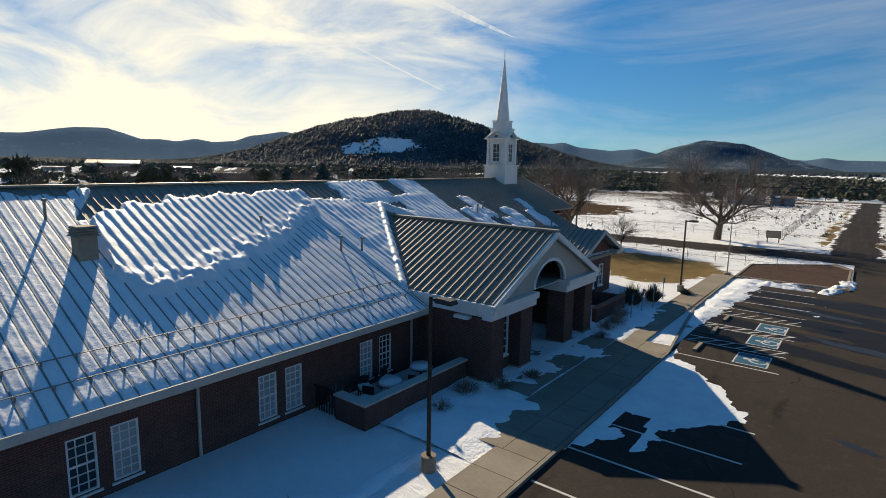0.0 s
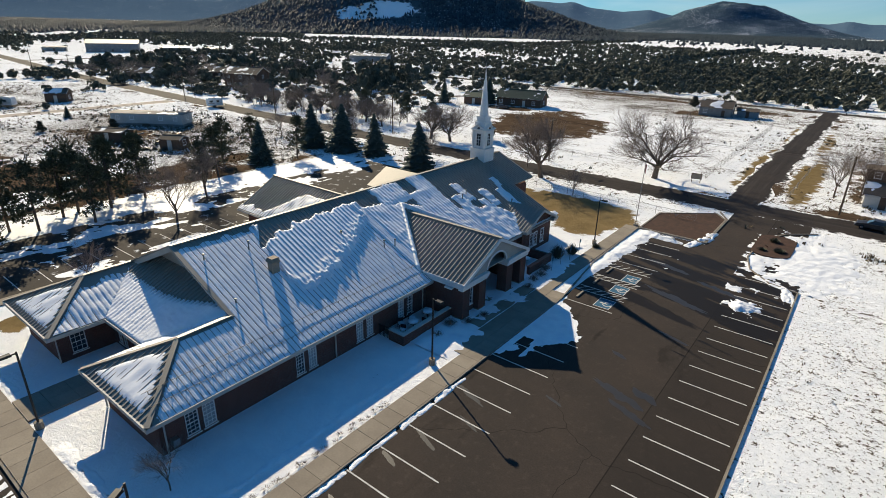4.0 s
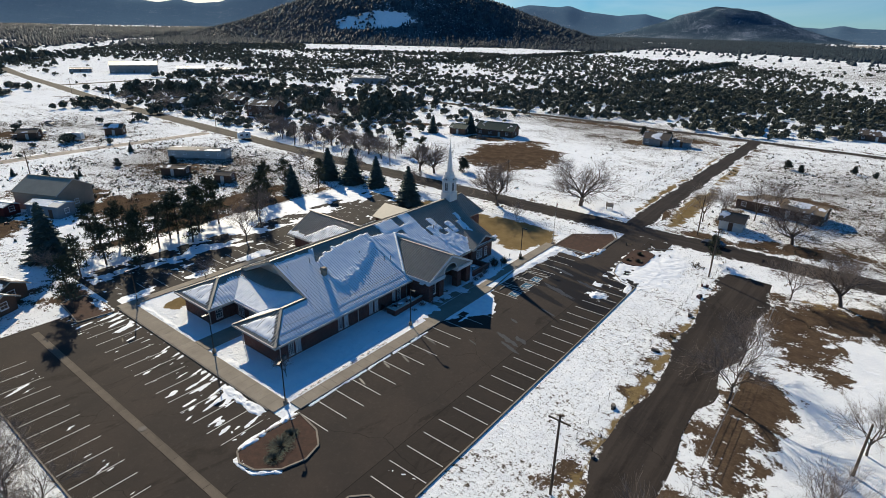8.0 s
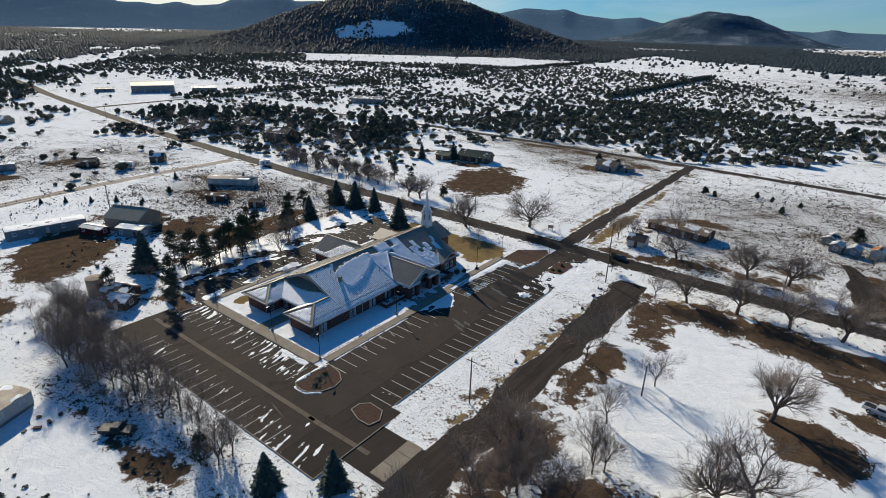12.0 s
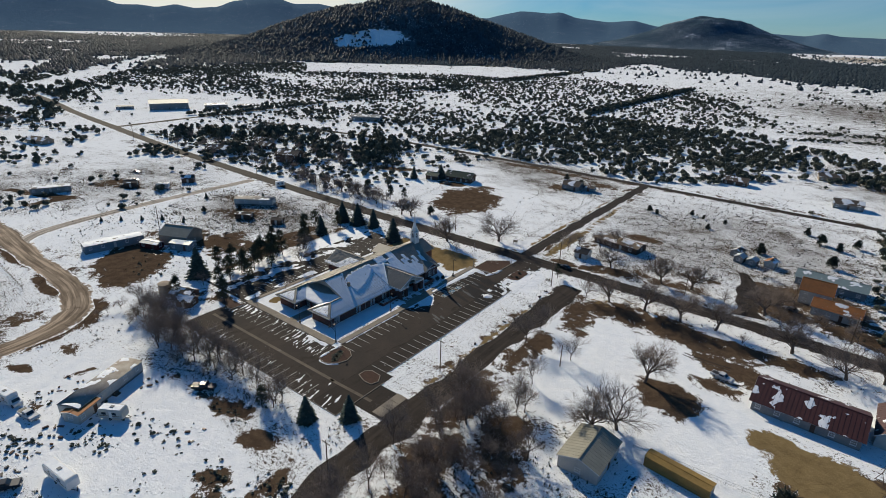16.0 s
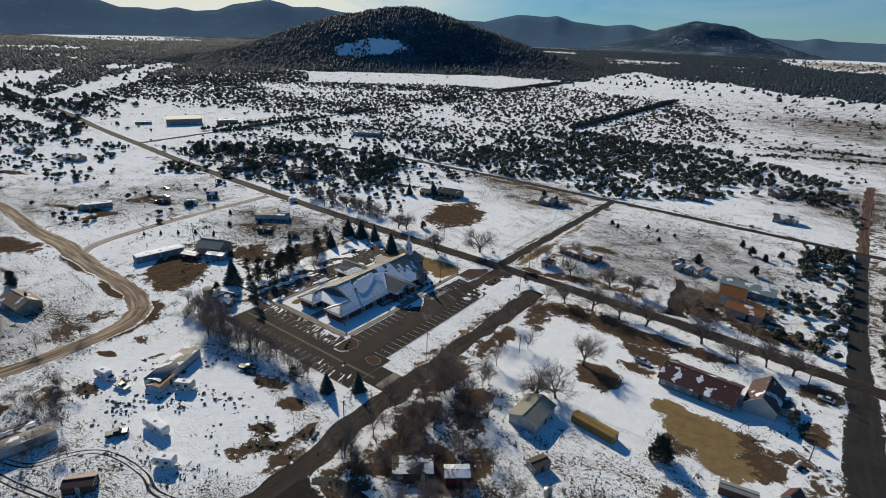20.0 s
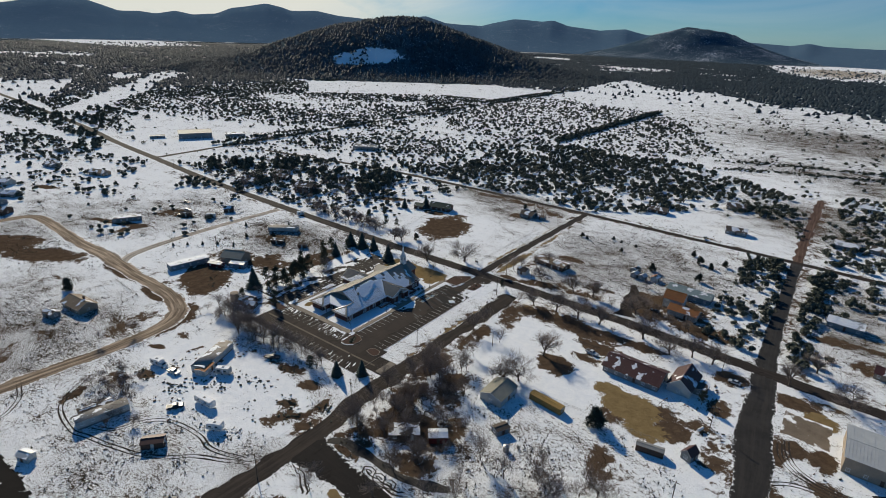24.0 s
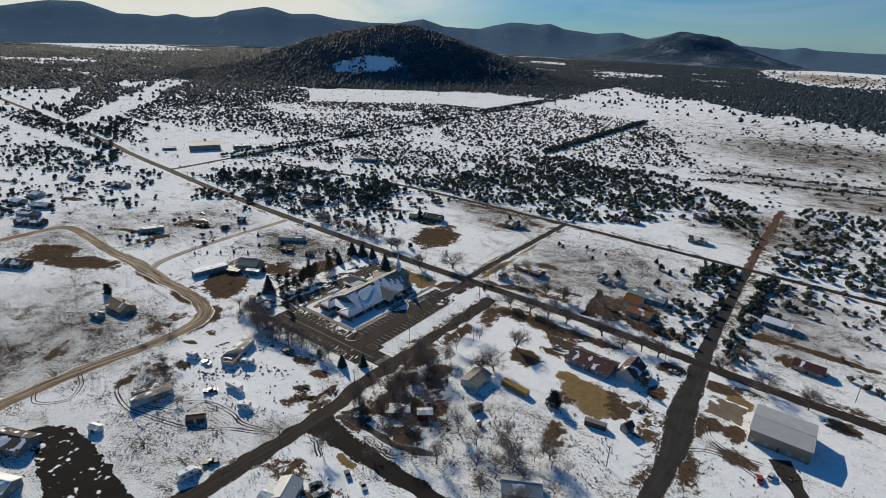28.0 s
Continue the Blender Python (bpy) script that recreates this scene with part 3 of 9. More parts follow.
# bare earth: centre x, y, half lengths, turn in degrees, strength
EARTH = [
    (50, -42, 13, 10, 20, .95), (40, -56, 7, 12, 0, .8), (38, -28, 6, 10, 0, .8), (60, -54, 9, 6, 0, .7), (34, -12, 4, 9, 0, .8), (66, 26, 5, 4, 0, .9), (82, 47, 14, 4.5, -6, .95), (80, 38, 7, 4, 0, .8),
    (152, 58, 9, 5, 0, .9), (149, 26, 4, 8, 0, .8), (119, 12, 7, 6, 20, .85), (-342, -8, 16, 4, 20, .8), (-222, -10, 24, 4, 20, .8), (-205, 24, 10, 4, 20, .8), (-113, -3, 12, 5, 0, .5), (-103, 14, 7, 12, 10, .8), (29, 131, 8, 5, 0, .8), (55, 102, 14, 4, 10, .6), (70, 24, 5, 4, 0, .8),
    (8, -59, 4, 2.6, 40, .9), (15, -62.5, 9, 1.3, 48, .85), (19, -57, 8, 1.0, 50, .75), (-5, -44, 4, 2.5, 0, .9), (8, -47, 6, 2, 40, .8), (-39, -74, 8, 1.3, -20, .9), (-48, -61, 1.4, 6, -15, .8), (-46, -81, 5, 2.5, 20, .9), (-53, -104, 2.5, 7, 20, .8), (-50, -88, 7, 5, 0, .6), (-18, -46, 14, 3, 0, .5),
    (-56, 63, 26, 2.5, 0, .6), (-77, 20, 2.4, 34, 0, .8), (-60, -14.5, 6, 2, 0, .6),
    (58, 58, 30, 7, -4, .82), (36, 46, 5, 12, 20, .8), (71, 24, 8, 6, -30, 1.0), (34, 20, 4, 14, 0, .8), (99, 40, 14, 3, 0, .5), (85, 60, 22, 4, 0, .8),
    (-60, 126, 15, 22, 20, 1.05), (-107, -20, 17, 11, -28, 1.1), (-97, -30, 10, 5, -12, .95), (-79, -46, 8, 5, -45, 1.0), (-72, -60, 3.5, 10, 0, .9), (-108, -47, 12, 2.6, -3, .95), (-145, -46, 16, 2.4, 0, .9), (-88, -57, 7, 5, 30, .55), (-200, -62, 26, 9, 30, 1.0), (-236, -62, 20, 6, 30, .85),
    (-228, -70, 14, 20, -40, .8), (-84, 30, 6, 24, 8, .75), (-92, 12, 8, 12, 0, .7), (46, -12, 5, 7, 10, 1.05), (34, -8, 4, 14, 0, .7),
    (-9, -45, 4, 3, 0, .8), (6, -47, 5, 3, 20, .8), (20, -58, 3, 14, 12, .75), (12, -66, 4, 8, 30, .6), (50, -22, 7, 10, 0, .6), (60, -36, 8, 10, 0, .6),
    (-60, -58, 5, 3, 0, .6), (-61, -68.8, 4, 1.6, 20, .8), (-88, -66, 7, 13, 20, .62), (-104, -98, 6, 13, 0, .58), (-98, -112, 6, 9, 0, .58), (-207, -10, 3.5, 13, 0, .8), (-163, -74, 12, 5, 60, .45),
    (16, 84, 9, 3.5, 0, .9), (30, 88, 10, 4, 10, .8), (54, 92, 18, 5, 0, .6), (14, 110, 3, 22, 0, .55), (0, 200, 10, 10, 0, .55),
    (-86, 145, 9, 4, 0, .9), (-72, 150, 20, 5, 10, .4), (-130, 150, 22, 5, 30, .7), (-36, 182, 10, 8, 0, .7), (-16, 200, 16, 6, 0, .6), (-60, 212, 40, 5, 0, .6),
    (96, 108, 18, 16, 0, .75), (84, 100, 10, 16, 10, .85), (112, 92, 22, 8, 0, .7), (160, 62, 10, 3, 0, .7), (154, 29, 3.5, 5, 0, .95), (162, 29, 4, 6, 0, .9), (178, 104, 12, 7, 0, .75), (185, 122, 30, 3.2, -2, .85), (160, 119, 12, 2.4, 0, .7), (129, 60, 6, 6, 0, .9), (130, 36, 4, 7, 10, .75), (134, 10, 5, 9, 0, .75), (127, 22, 5, 4, 0, .7), (196, 62, 8, 5, 0, .9),
    (110, 20, 14, 6, 0, .7), (104, 10, 9, 6, 0, .7), (-11, 64.5, 10, 6.3, 0, .0), (-126, 36, 16, 9, 20, .6), (-214, 24, 14, 10, 20, .7), (-120, 6, 14, 9, 20, .8),
    (21.6, 20, 2.0, 46, 0, .55), (31, -2, 2, 30, 0, .6), (-66, -22, 10, 5, 20, .6), (130, 200, 34, 5, 0, .6), (60, 226, 50, 3, 0, .55), (-40, 96, 6, 3, 0, .0),
    (40, -92, 9, 6, 0, .7), (62, -92, 12, 5, 20, .6), (108, -16, 8, 10, 0, .6), (150, 0, 6, 14, 20, .7), (165, 14, 8, 5, 0, .7),
]
# dry grass standing through the snow
TUFTS = [(-48, -95, 12, 8, 0, .5), (-4, -98, 12, 6, 30, .4), (22, -84, 8, 12, 0, .5), (15, 20, 6, 48, 0, .2), (60, 150, 60, 55, 0, .5), (-120, 45, 40, 26, 10, .6), (-215, 30, 45, 45, 0, .4), (-110, -110, 45, 50, 0, .55), (0, -110, 30, 30, 0, .35),
         (-10, -60, 40, 25, 0, .35), (80, -40, 40, 32, 0, .3), (170, 150, 40, 55, 0, .5), (-40, 190, 40, 26, 0, .5), (-260, -40, 50, 60, 0, .4), (-60, 210, 60, 20, 0, .6),
         (140, 320, 60, 60, 0, .6), (150, 740, 170, 140, 0, .62), (190, 480, 60, 60, 0, .6), (60, 800, 200, 300, 0, .3), (150, 520, 120, 60, 0, .5), (-160, -100, 30, 40, 0, .4), (40, 140, 30, 60, 0, .5), (150, -60, 60, 40, 0, .3), (-20, -140, 60, 40, 0, .3)]
LAWN = [(21.7, 20, 1.5, 42, 0, .62), (40, 2800, 300, 560, 0, .55), (-4.6, 112, 1.5, 34, 0, .7), (5.6, 106, 3.0, 26, 0, .72), (5.0, 150, 1.8, 34, 0, .6), (-4.6, 160, 1.2, 30, 0, .6), (-22, 58.8, 12, 6.5, 0, 1.0), (-37, 60, 9, 5.5, 0, .9), (40, 68, 12, 2.2, 0, .5), (-16, 53.5, 4, 4, 0, .9), (-44, 57, 7, 8, 0, .9), (-43.5, -5, 1.8, 2.6, 0, 1.0), (104, 17, 10, 8, 0, 1.0), (94, 22, 6, 5, 0, .8), (112, 8, 8, 7, 0, .75),
        (54, -76.8, 5, 2.4, -8, .95), (160, 52, 6, 5, 0, .9), (38, 62, 6, 3, 0, .5)]


def blobs(x, y, spots):
    out = np.zeros_like(x)
    for cx, cy, rx, ry, turn, k in spots:
        c, s = math.cos(radians(turn)), math.sin(radians(turn))
        u, v = ((x - cx) * c + (y - cy) * s) / rx, (-(x - cx) * s + (y - cy) * c) / ry
        d = np.sqrt(u * u + v * v)
        out = np.maximum(out, k * np.clip(1.5 - d * 0.95, 0, 1))
    return out


def inside(x, y, poly):
    hit = False
    for (xa, ya), (xb, yb) in zip(poly, poly[1:] + poly[:1]):
        if (ya > y) != (yb > y) and x < (xb - xa) * (y - ya) / (yb - ya) + xa:
            hit = not hit
    return hit


STAND = [(-136, 226), (-176, 387), (-111, 454), (26, 453), (50, 428), (116, 383), (128, 303), (66, 304), (49, 268), (0, 226)]
DENSE = [[(-826, 288), (-1180, 574), (-1268, 741), (-874, 689), (-744, 522), (-782, 344)], [(-823, 141), (-880, 220), (-1018, 383), (-1180, 560), (-1240, 600), (-1300, 420), (-1010, 230)], [(-704, 90), (-803, 82), (-979, 211), (-845, 264), (-640, 110)], [(-330, 100), (-240, 90), (-140, 92), (-130, 170), (-200, 190), (-300, 150)],
         [(-451, 1601), (-270, 1360), (5, 1222), (218, 1043), (600, 1043), (600, 1900), (226, 2100)]]
SCATTERED = [(-445, 650), (-375, 862), (-148, 849), (-37, 694), (36, 518), (-102, 440), (-160, 420), (-281, 431)]
GLADES = [[(0, 222), (49, 268), (73, 282), (126, 294), (134, 245), (134, 222)], [(-568, 150), (-394, 110), (-370, 254), (-498, 290), (-590, 200)], [(-710, 560), (-518, 745), (-640, 930), (-900, 720)],
          [(-2277, 500), (-2013, 739), (-1905, 692), (-2102, 440)], [(-2999, 964), (-3478, 1537), (-2510, 1460), (-2476, 1058)], [(-427, 1486), (-278, 1331), (-132, 1300), (12, 1148), (22, 951), (-24, 777), (-118, 818), (-308, 880), (-404, 1117)],
          [(-324, 3221), (237, 3688), (226, 2253), (39, 2196), (-102, 2354)], [(-1370, 2682), (-1087, 2549), (-998, 2359), (-1194, 2386)], [(-748, 1640), (-538, 1562), (-519, 1480), (-697, 1550)], [(-786, 2185), (-476, 2180), (-462, 2036), (-714, 1991)],
          [(-1206, 199), (-1176, 341), (-930, 213), (-922, 114)], [(-1263, 438), (-1213, 521), (-1084, 380)],
          [(-680, 95), (-974, 328), (-1420, 705), (-1420, 785), (-974, 394), (-680, 165)], [(-1314, 766), (-867, 694), (-867, 712), (-1314, 784)]]


def forest(x, y):
    """1 where closed woodland covers the far plain, 0 in the open."""
    d = math.hypot(x, y)
    if d < 1150:
        return 0.0
    if any(inside(x, y, g) for g in GLADES):
        return -.6
    return .52 if d < 1500 else .60


def build_ground():
    xs, ys = fan(-330, 260, 2.0, 7000, 1.12), fan(-200, 330, 2.0, 7000, 1.12)
    X, Y = np.meshgrid(xs, ys)
    nx, ny = len(xs), len(ys)
    Z = np.full_like(X, 0.0)
    verts = np.stack([X.ravel(), Y.ravel(), Z.ravel()], 1)
    idx = np.arange(nx * ny).reshape(ny, nx)
    q = np.stack([idx[:-1, :-1], idx[:-1, 1:], idx[1:, 1:], idx[1:, :-1]], -1).reshape(-1, 4)
    me = bpy.data.meshes.new("ground")
    me.vertices.add(len(verts))
    me.vertices.foreach_set("co", verts.ravel())
    me.loops.add(q.size)
    me.loops.foreach_set("vertex_index", q.ravel())
    me.polygons.add(len(q))
    me.polygons.foreach_set("loop_start", np.arange(0, q.size, 4))
    me.update(calc_edges=True)
    cover = me.attributes.new("cover", "FLOAT_COLOR", "POINT")
    x, y = X.ravel(), Y.ravel()
    r = blobs(x, y, EARTH)
    g = np.clip(blobs(x, y, TUFTS) + 0.10, 0, 1)
    b = blobs(x, y, LAWN)
    # closed forest country far out
    g = np.where((x > -49) & (x < -8) & (y > -12) & (y < 57), -1.2, g)      # the church lawn lies under clean snow
    g = np.where((x > 30) & (x < 92) & (y > -2) & (y < 52), -.5, g)
    yard = ((x + 22) / 46) ** 2 + ((y + 64) / 17) ** 2
    g = np.where(yard < 1, np.minimum(g, -.45 * np.clip(2.4 - 2.4 * yard, 0, 1) + .1), g)
    # thawed verges along the roads
    for dist, wide, k in ((np.abs(y - 78) + 999 * (np.abs(x) > 330), 9, .44), (np.abs(x - 26.3) + 999 * (y > 66) + 999 * (y < -150), 7, .48), (np.abs(x - 140.5) + 999 * (y > 400), 9, .48), (np.abs(y - 218) + 999 * (np.abs(x) > 260), 7, .46),
                          (np.abs(x) + 999 * (y < 84) + 999 * (y > 220), 8, .46), (np.abs(y + 70.5) + 999 * (x < 28) + 999 * (x > 138), 7, .48), (np.abs(y + 39.5) + 999 * (x > -108) + 999 * (x < -260), 8, .46), (np.abs(x + 74.5) + 999 * (y > -60) + 999 * (y < -200), 7.5, .46)):
        r = np.maximum(r, k * np.clip(1.25 - dist / wide, 0, 1))
    w = np.array([forest(u, v) for u, v in zip(x, y)])
    cover.data.foreach_set("color", np.stack([r, g, b, w], 1).ravel())
    me.materials.append(M_GROUND)
    tagged(new("ground", me), "open snow-covered plain with bare earth and dry grass patches", "ground", kind="structure")


build_ground()


def ribbon(name, path, width, mat, label, z=0.03, ragged=0.5, step=4.0, cols=6, category="road"):
    """A road: a strip of cross rows along a path of x, y (and maybe a width), with uneven verges."""
    pts = [Vector((p[0], p[1], 0)) for p in path]
    ws = [p[2] if len(p) > 2 else width for p in path]
    rows = []
    for i in range(len(pts) - 1):
        n = max(1, int((pts[i + 1] - pts[i]).length / step))
        for k in range(n + (i == len(pts) - 2)):
            f = k / n
            if len(pts) > 2:
                p0, p1, p2, p3 = pts[max(i - 1, 0)], pts[i], pts[i + 1], pts[min(i + 2, len(pts) - 1)]
                pos = 0.5 * (2 * p1 + (p2 - p0) * f + (2 * p0 - 5 * p1 + 4 * p2 - p3) * f * f + (3 * p1 - p0 - 3 * p2 + p3) * f ** 3)
            else:
                pos = pts[i].lerp(pts[i + 1], f)
            rows.append((pos, ws[i] + (ws[i + 1] - ws[i]) * f))
    vs, fs, edge, across, along, run = [], [], [], [], [], 0.0
    for i, (pos, w) in enumerate(rows):
        run += (pos - rows[max(i - 1, 0)][0]).length
        a, b = rows[max(i - 1, 0)][0], rows[min(i + 1, len(rows) - 1)][0]
        d = (b - a).normalized()
        s = Vector((d.y, -d.x, 0))
        for c in range(cols + 1):
            k = 2 * c / cols - 1
            off = k * w / 2
            if c in (0, cols):
                off += wob(pos.x, pos.y, 0.13, c) * ragged * 1.6
            q = pos + s * off
            vs.append((q.x, q.y, z if 0 < c < cols else z - 0.028))
            edge.append(abs(k) ** 2.2)
            across.append(k)
            along.append(run)
    for i in range(len(rows) - 1):
        for c in range(cols):
            o = i * (cols + 1) + c
            fs.append((o, o + 1, o + cols + 2, o + cols + 1))
    me = bpy.data.meshes.new(name)
    me.from_pydata(vs, [], fs)
    me.flip_normals()
    me.attributes.new("edge", "FLOAT", "POINT").data.foreach_set("value", edge)
    me.attributes.new("across", "FLOAT", "POINT").data.foreach_set("value", across)
    me.attributes.new("along", "FLOAT", "POINT").data.foreach_set("value", along)
    me.materials.append(mat)
    me.update()
    return tagged(new(name, me), label, category, kind="structure")


ribbon("road_main", [(-1500, 190), (-700, 130), (-480, 105), (-385, 96), (-260, 85), (-90, 78.5), (20, 78), (67, 77.5), (100, 76), (139, 73.5), (162, 71.8), (200, 71.2), (300, 71), (900, 71)], 8.2, M_ROAD, "straight worn asphalt country road with snowy verges", 0.036)
ribbon("road_side", [(-0.8, 74), (-0.8, 90), (-0.5, 140), (0.5, 222)], 5.8, M_ROAD, "narrow side road with slush along its edges", 0.032, 1.4, 2.0)
ribbon("road_north", [(-340, 190), (-230, 210), (-150, 218), (0, 219.5), (140, 217), (300, 212), (600, 205)], 5.6, M_LANE, "muddy narrow back road", 0.028)
ribbon("road_east", [(158, -280), (156, -190, 7), (149, -110, 7), (146.2, -50, 7.5), (145.6, -25, 8), (145.6, -4, 8.8), (144.6, 12, 12.5), (142.4, 27, 13), (141, 40, 12), (141, 56, 9), (139.8, 66, 10), (138.6, 84, 8), (137.3, 119, 7), (136, 198), (136, 219)], 6.6, M_WETROAD, "wet black asphalt street between yards", 0.024, .8, 2.0)
ribbon("road_east_north", [(136, 216), (135.4, 263), (135.6, 330), (136, 392)], 6.4, M_REDDIRT, "reddish muddy track between junipers", 0.022, 1.6, 3.0)
ribbon("road_drive", [(178, 24, 9), (184, 14, 8), (190, 2, 6), (196, -14, 6)], 7, M_WETROAD, "dark asphalt drive beside the steel building", 0.02, 1.6, 1.5)
ribbon("road_lane", [(27, -320), (26.8, -210), (26.4, -150), (26.4, -120), (27.2, -95), (28, -72), (26.4, -40), (26, 0), (25.9, 40), (26.4, 66)], 7.4, M_LANE, "dark muddy lane beside the parking lot", 0.034, 1.6, 2.0)
ribbon("road_south", [(25, -70, 17), (33, -69.6, 14), (44, -70.4, 10), (60, -70.5, 9), (83, -70.6, 8.5), (110, -71), (150, -71)], 7.6, M_BLACKTOP, "damp black asphalt street", 0.03, 1.8, 2.0)
ribbon("road_thicket_path", [(33.5, -63, 2.4), (36.5, -60.5, 3), (44, -59.7, 3.6), (52, -59.8, 3.4), (62, -60, 3.4), (70, -57.5, 4), (76, -55, 3)], 3.4, M_WETROAD, "wet track along a thicket", 0.022, 1.6, 1.5)
ribbon("road_dirt", [(-76, -330), (-74, -240), (-73.6, -180), (-74.2, -141), (-75.4, -118), (-74.8, -100), (-73.4, -85), (-74, -68), (-76.2, -57, 9), (-83.4, -47.6, 9.5), (-98.8, -42.6, 9), (-114.3, -41.6), (-135, -41.6), (-158, -40.6, 10), (-175, -39.6, 10), (-203, -40.8), (-240, -39.2), (-263, -38.5), (-275, -41.5), (-279, -54), (-278, -80), (-280, -200)], 8.2, M_DIRT, "thawing tan dirt road with wheel tracks", 0.03, 1.0)
ribbon("road_dirt_spur", [(-148, -41.4), (-157, -38.4), (-163, -31.5), (-166.2, -21), (-168, -8), (-170.2, 14), (-170.8, 32), (-170.8, 75)], 7.4, M_PACKED, "pale snow-packed dirt road with wheel tracks", 0.026, 0.9)


def track(path, gauge=1.3):
    """Two muddy wheel ruts in the snow."""
    for s in (-1, 1):
        rut = []
        for i, p in enumerate(path):
            a, b = path[max(i - 1, 0)], path[min(i + 1, len(path) - 1)]
            l = math.hypot(b[0] - a[0], b[1] - a[1])
            rut.append((p[0] + s * gauge / 2 * (b[1] - a[1]) / l, p[1] - s * gauge / 2 * (b[0] - a[0]) / l))
        ribbon("road_wheel_rut", rut, .42, M_LANE, "muddy wheel rut in trodden snow", 0.03, .25, 1.2, 4, "wheel rut")


track([(-60, -96), (-50, -108), (-35, -111), (-26, -109), (-12, -105), (-1, -100), (7, -93), (16, -88), (23, -84)])
track([(-30, -106), (-24, -103), (-21, -96), (-17, -91), (-10, -88), (0, -87), (8, -88), (20, -84)])
track([(51.8 + 7 * i / 12 + 2.6 * math.cos(i * .9), -64.2 + 1.3 * math.sin(i * .9)) for i in range(22)])
track([(33 + 12 * i / 10 + .8 * math.sin(i), -76.3 - .06 * i * i + .6 * math.cos(i * 1.3)) for i in range(11)])
track([(151.5, 33), (152.4, 27), (155, 21), (160, 17.6), (167, 16.4), (174, 17.4)])
track([(149.8, 30), (151, 23), (155, 18), (162, 15.4), (170, 15)])
track([(150, 8), (155, 11.5), (161, 12.6), (168, 11), (173, 9)])
track([(68, 47.5), (74, 47), (80, 47.5)])
track([(-76, -128), (-66, -132), (-58, -124), (-64, -116), (-76, -112)])
ribbon("road_far_field", [(-384, 98), (-390, 285), (-396, 585), (-394, 868), (-404, 1117)], 7, M_LANE, "far field track", 0.02, 1.0, 12)

# parking lot: asphalt sheets that butt together
def sheet(name, x0, x1, y0, y1, mat, label, z=0.02, step=3.0, skirt=0.0, edge_fn=None, category="parking lot"):
    nx, ny = max(1, int(abs(x1 - x0) / step)), max(1, int(abs(y1 - y0) / step))
    vs, fs, edge = [], [], []
    for j in range(ny + 1):
        for i in range(nx + 1):
            x, y = x0 + (x1 - x0) * i / nx, y0 + (y1 - y0) * j / ny
            vs.append((x, y, z))
            edge.append(edge_fn(x, y) if edge_fn else 0.0)
    for j in range(ny):
        for i in range(nx):
            o = j * (nx + 1) + i
            fs.append((o, o + 1, o + nx + 2, o + nx + 1))
    me = bpy.data.meshes.new(name)
    me.from_pydata(vs, [], fs)
    me.attributes.new("edge", "FLOAT", "POINT").data.foreach_set("value", edge)
    me.materials.append(mat)
    me.update()
    return tagged(new(name, me), label, category, kind="structure")


def lot_snow(x, y):
    k = 0.0
    if x < -66:
        k = 1.0
    elif x < -50 and y > -12:
        k = 0.85
    return k


sheet("pavement_lot_east", -8, 10.9, -12, 57, M_ASPHALT, "dark swept asphalt parking lot beside the church")
sheet("pavement_lot_south", -52, 13.2, -31.4, -12, M_ASPHALT, "dark swept asphalt parking lot behind the church")
sheet("pavement_lot_west", -74, -48, -12, 60, M_WESTLOT, "asphalt parking lot half under tree shade and snow", 0.02, 2.0, 0, lot_snow)
sheet("pavement_entry_north", -0.6, 9.6, 57, 75, M_ASPHALT, "asphalt entry from the road")
sheet("pavement_entry_south", 13.2, 24.5, -26, -16.5, M_ASPHALT, "asphalt entry from the lane")
YARD = [(-50, -141), (-44, -131), (-33, -128.5), (-18, -129), (14, -132), (24, -140), (10, -156), (-11, -150), (-29, -145)]


def cinder_yard():
    """The black yard: a ragged sheet cut to its outline, with old snow along the rim."""
    vs, fs, edge, at = [], [], [], {}
    for j in range(64):
        for i in range(160):
            x, y = -54 + i * .5, -158 + j * .5
            for dx, dy in ((0, 0), (.5, 0), (.5, .5), (0, .5)):
                q = (x + dx, y + dy)
                if q not in at:
                    at[q] = len(vs)
                    vs.append((*q, .02))
                    edge.append(.7 * max(0, wob(*q, .16, 5)) + .6 * max(0, wob(*q, .5, 8)))
            if inside(x + 1.6 * wob(x, y, .2, 4) + .6 * wob(x, y, .8, 6), y + 1.6 * wob(x, y, .2, 9) + .6 * wob(x, y, .8, 3), YARD):
                fs.append(tuple(at[(x + dx, y + dy)] for dx, dy in ((0, 0), (.5, 0), (.5, .5), (0, .5))))
    me = bpy.data.meshes.new("pavement_cinder_yard")
    me.from_pydata(vs, [], fs)
    me.attributes.new("edge", "FLOAT", "POINT").data.foreach_set("value", edge)
    me.materials.append(M_CINDER)
    me.update()
    tagged(new("pavement_cinder_yard", me), "black cinder yard with melting snow", "yard", kind="structure")


cinder_yard()
ribbon("road_wet_drive", [(70, 120, 3), (73, 112, 6), (75, 100, 6.5), (77, 88, 8), (78, 83, 12)], 6, M_LANE, "wet muddy driveway", 0.022, 1.6, 1.5)
sheet("pavement_east_yard", 149, 163.5, 36, 51, M_SLAB, "stained tan concrete yard beside the street", 0.018, 1.0, 0, lambda x, y: .25 + .9 * wob(x, y, .22, 3) + .5 * max(0, 1 - min(x - 149, 163.5 - x, y - 36, 51 - y) / 2.5), "yard")


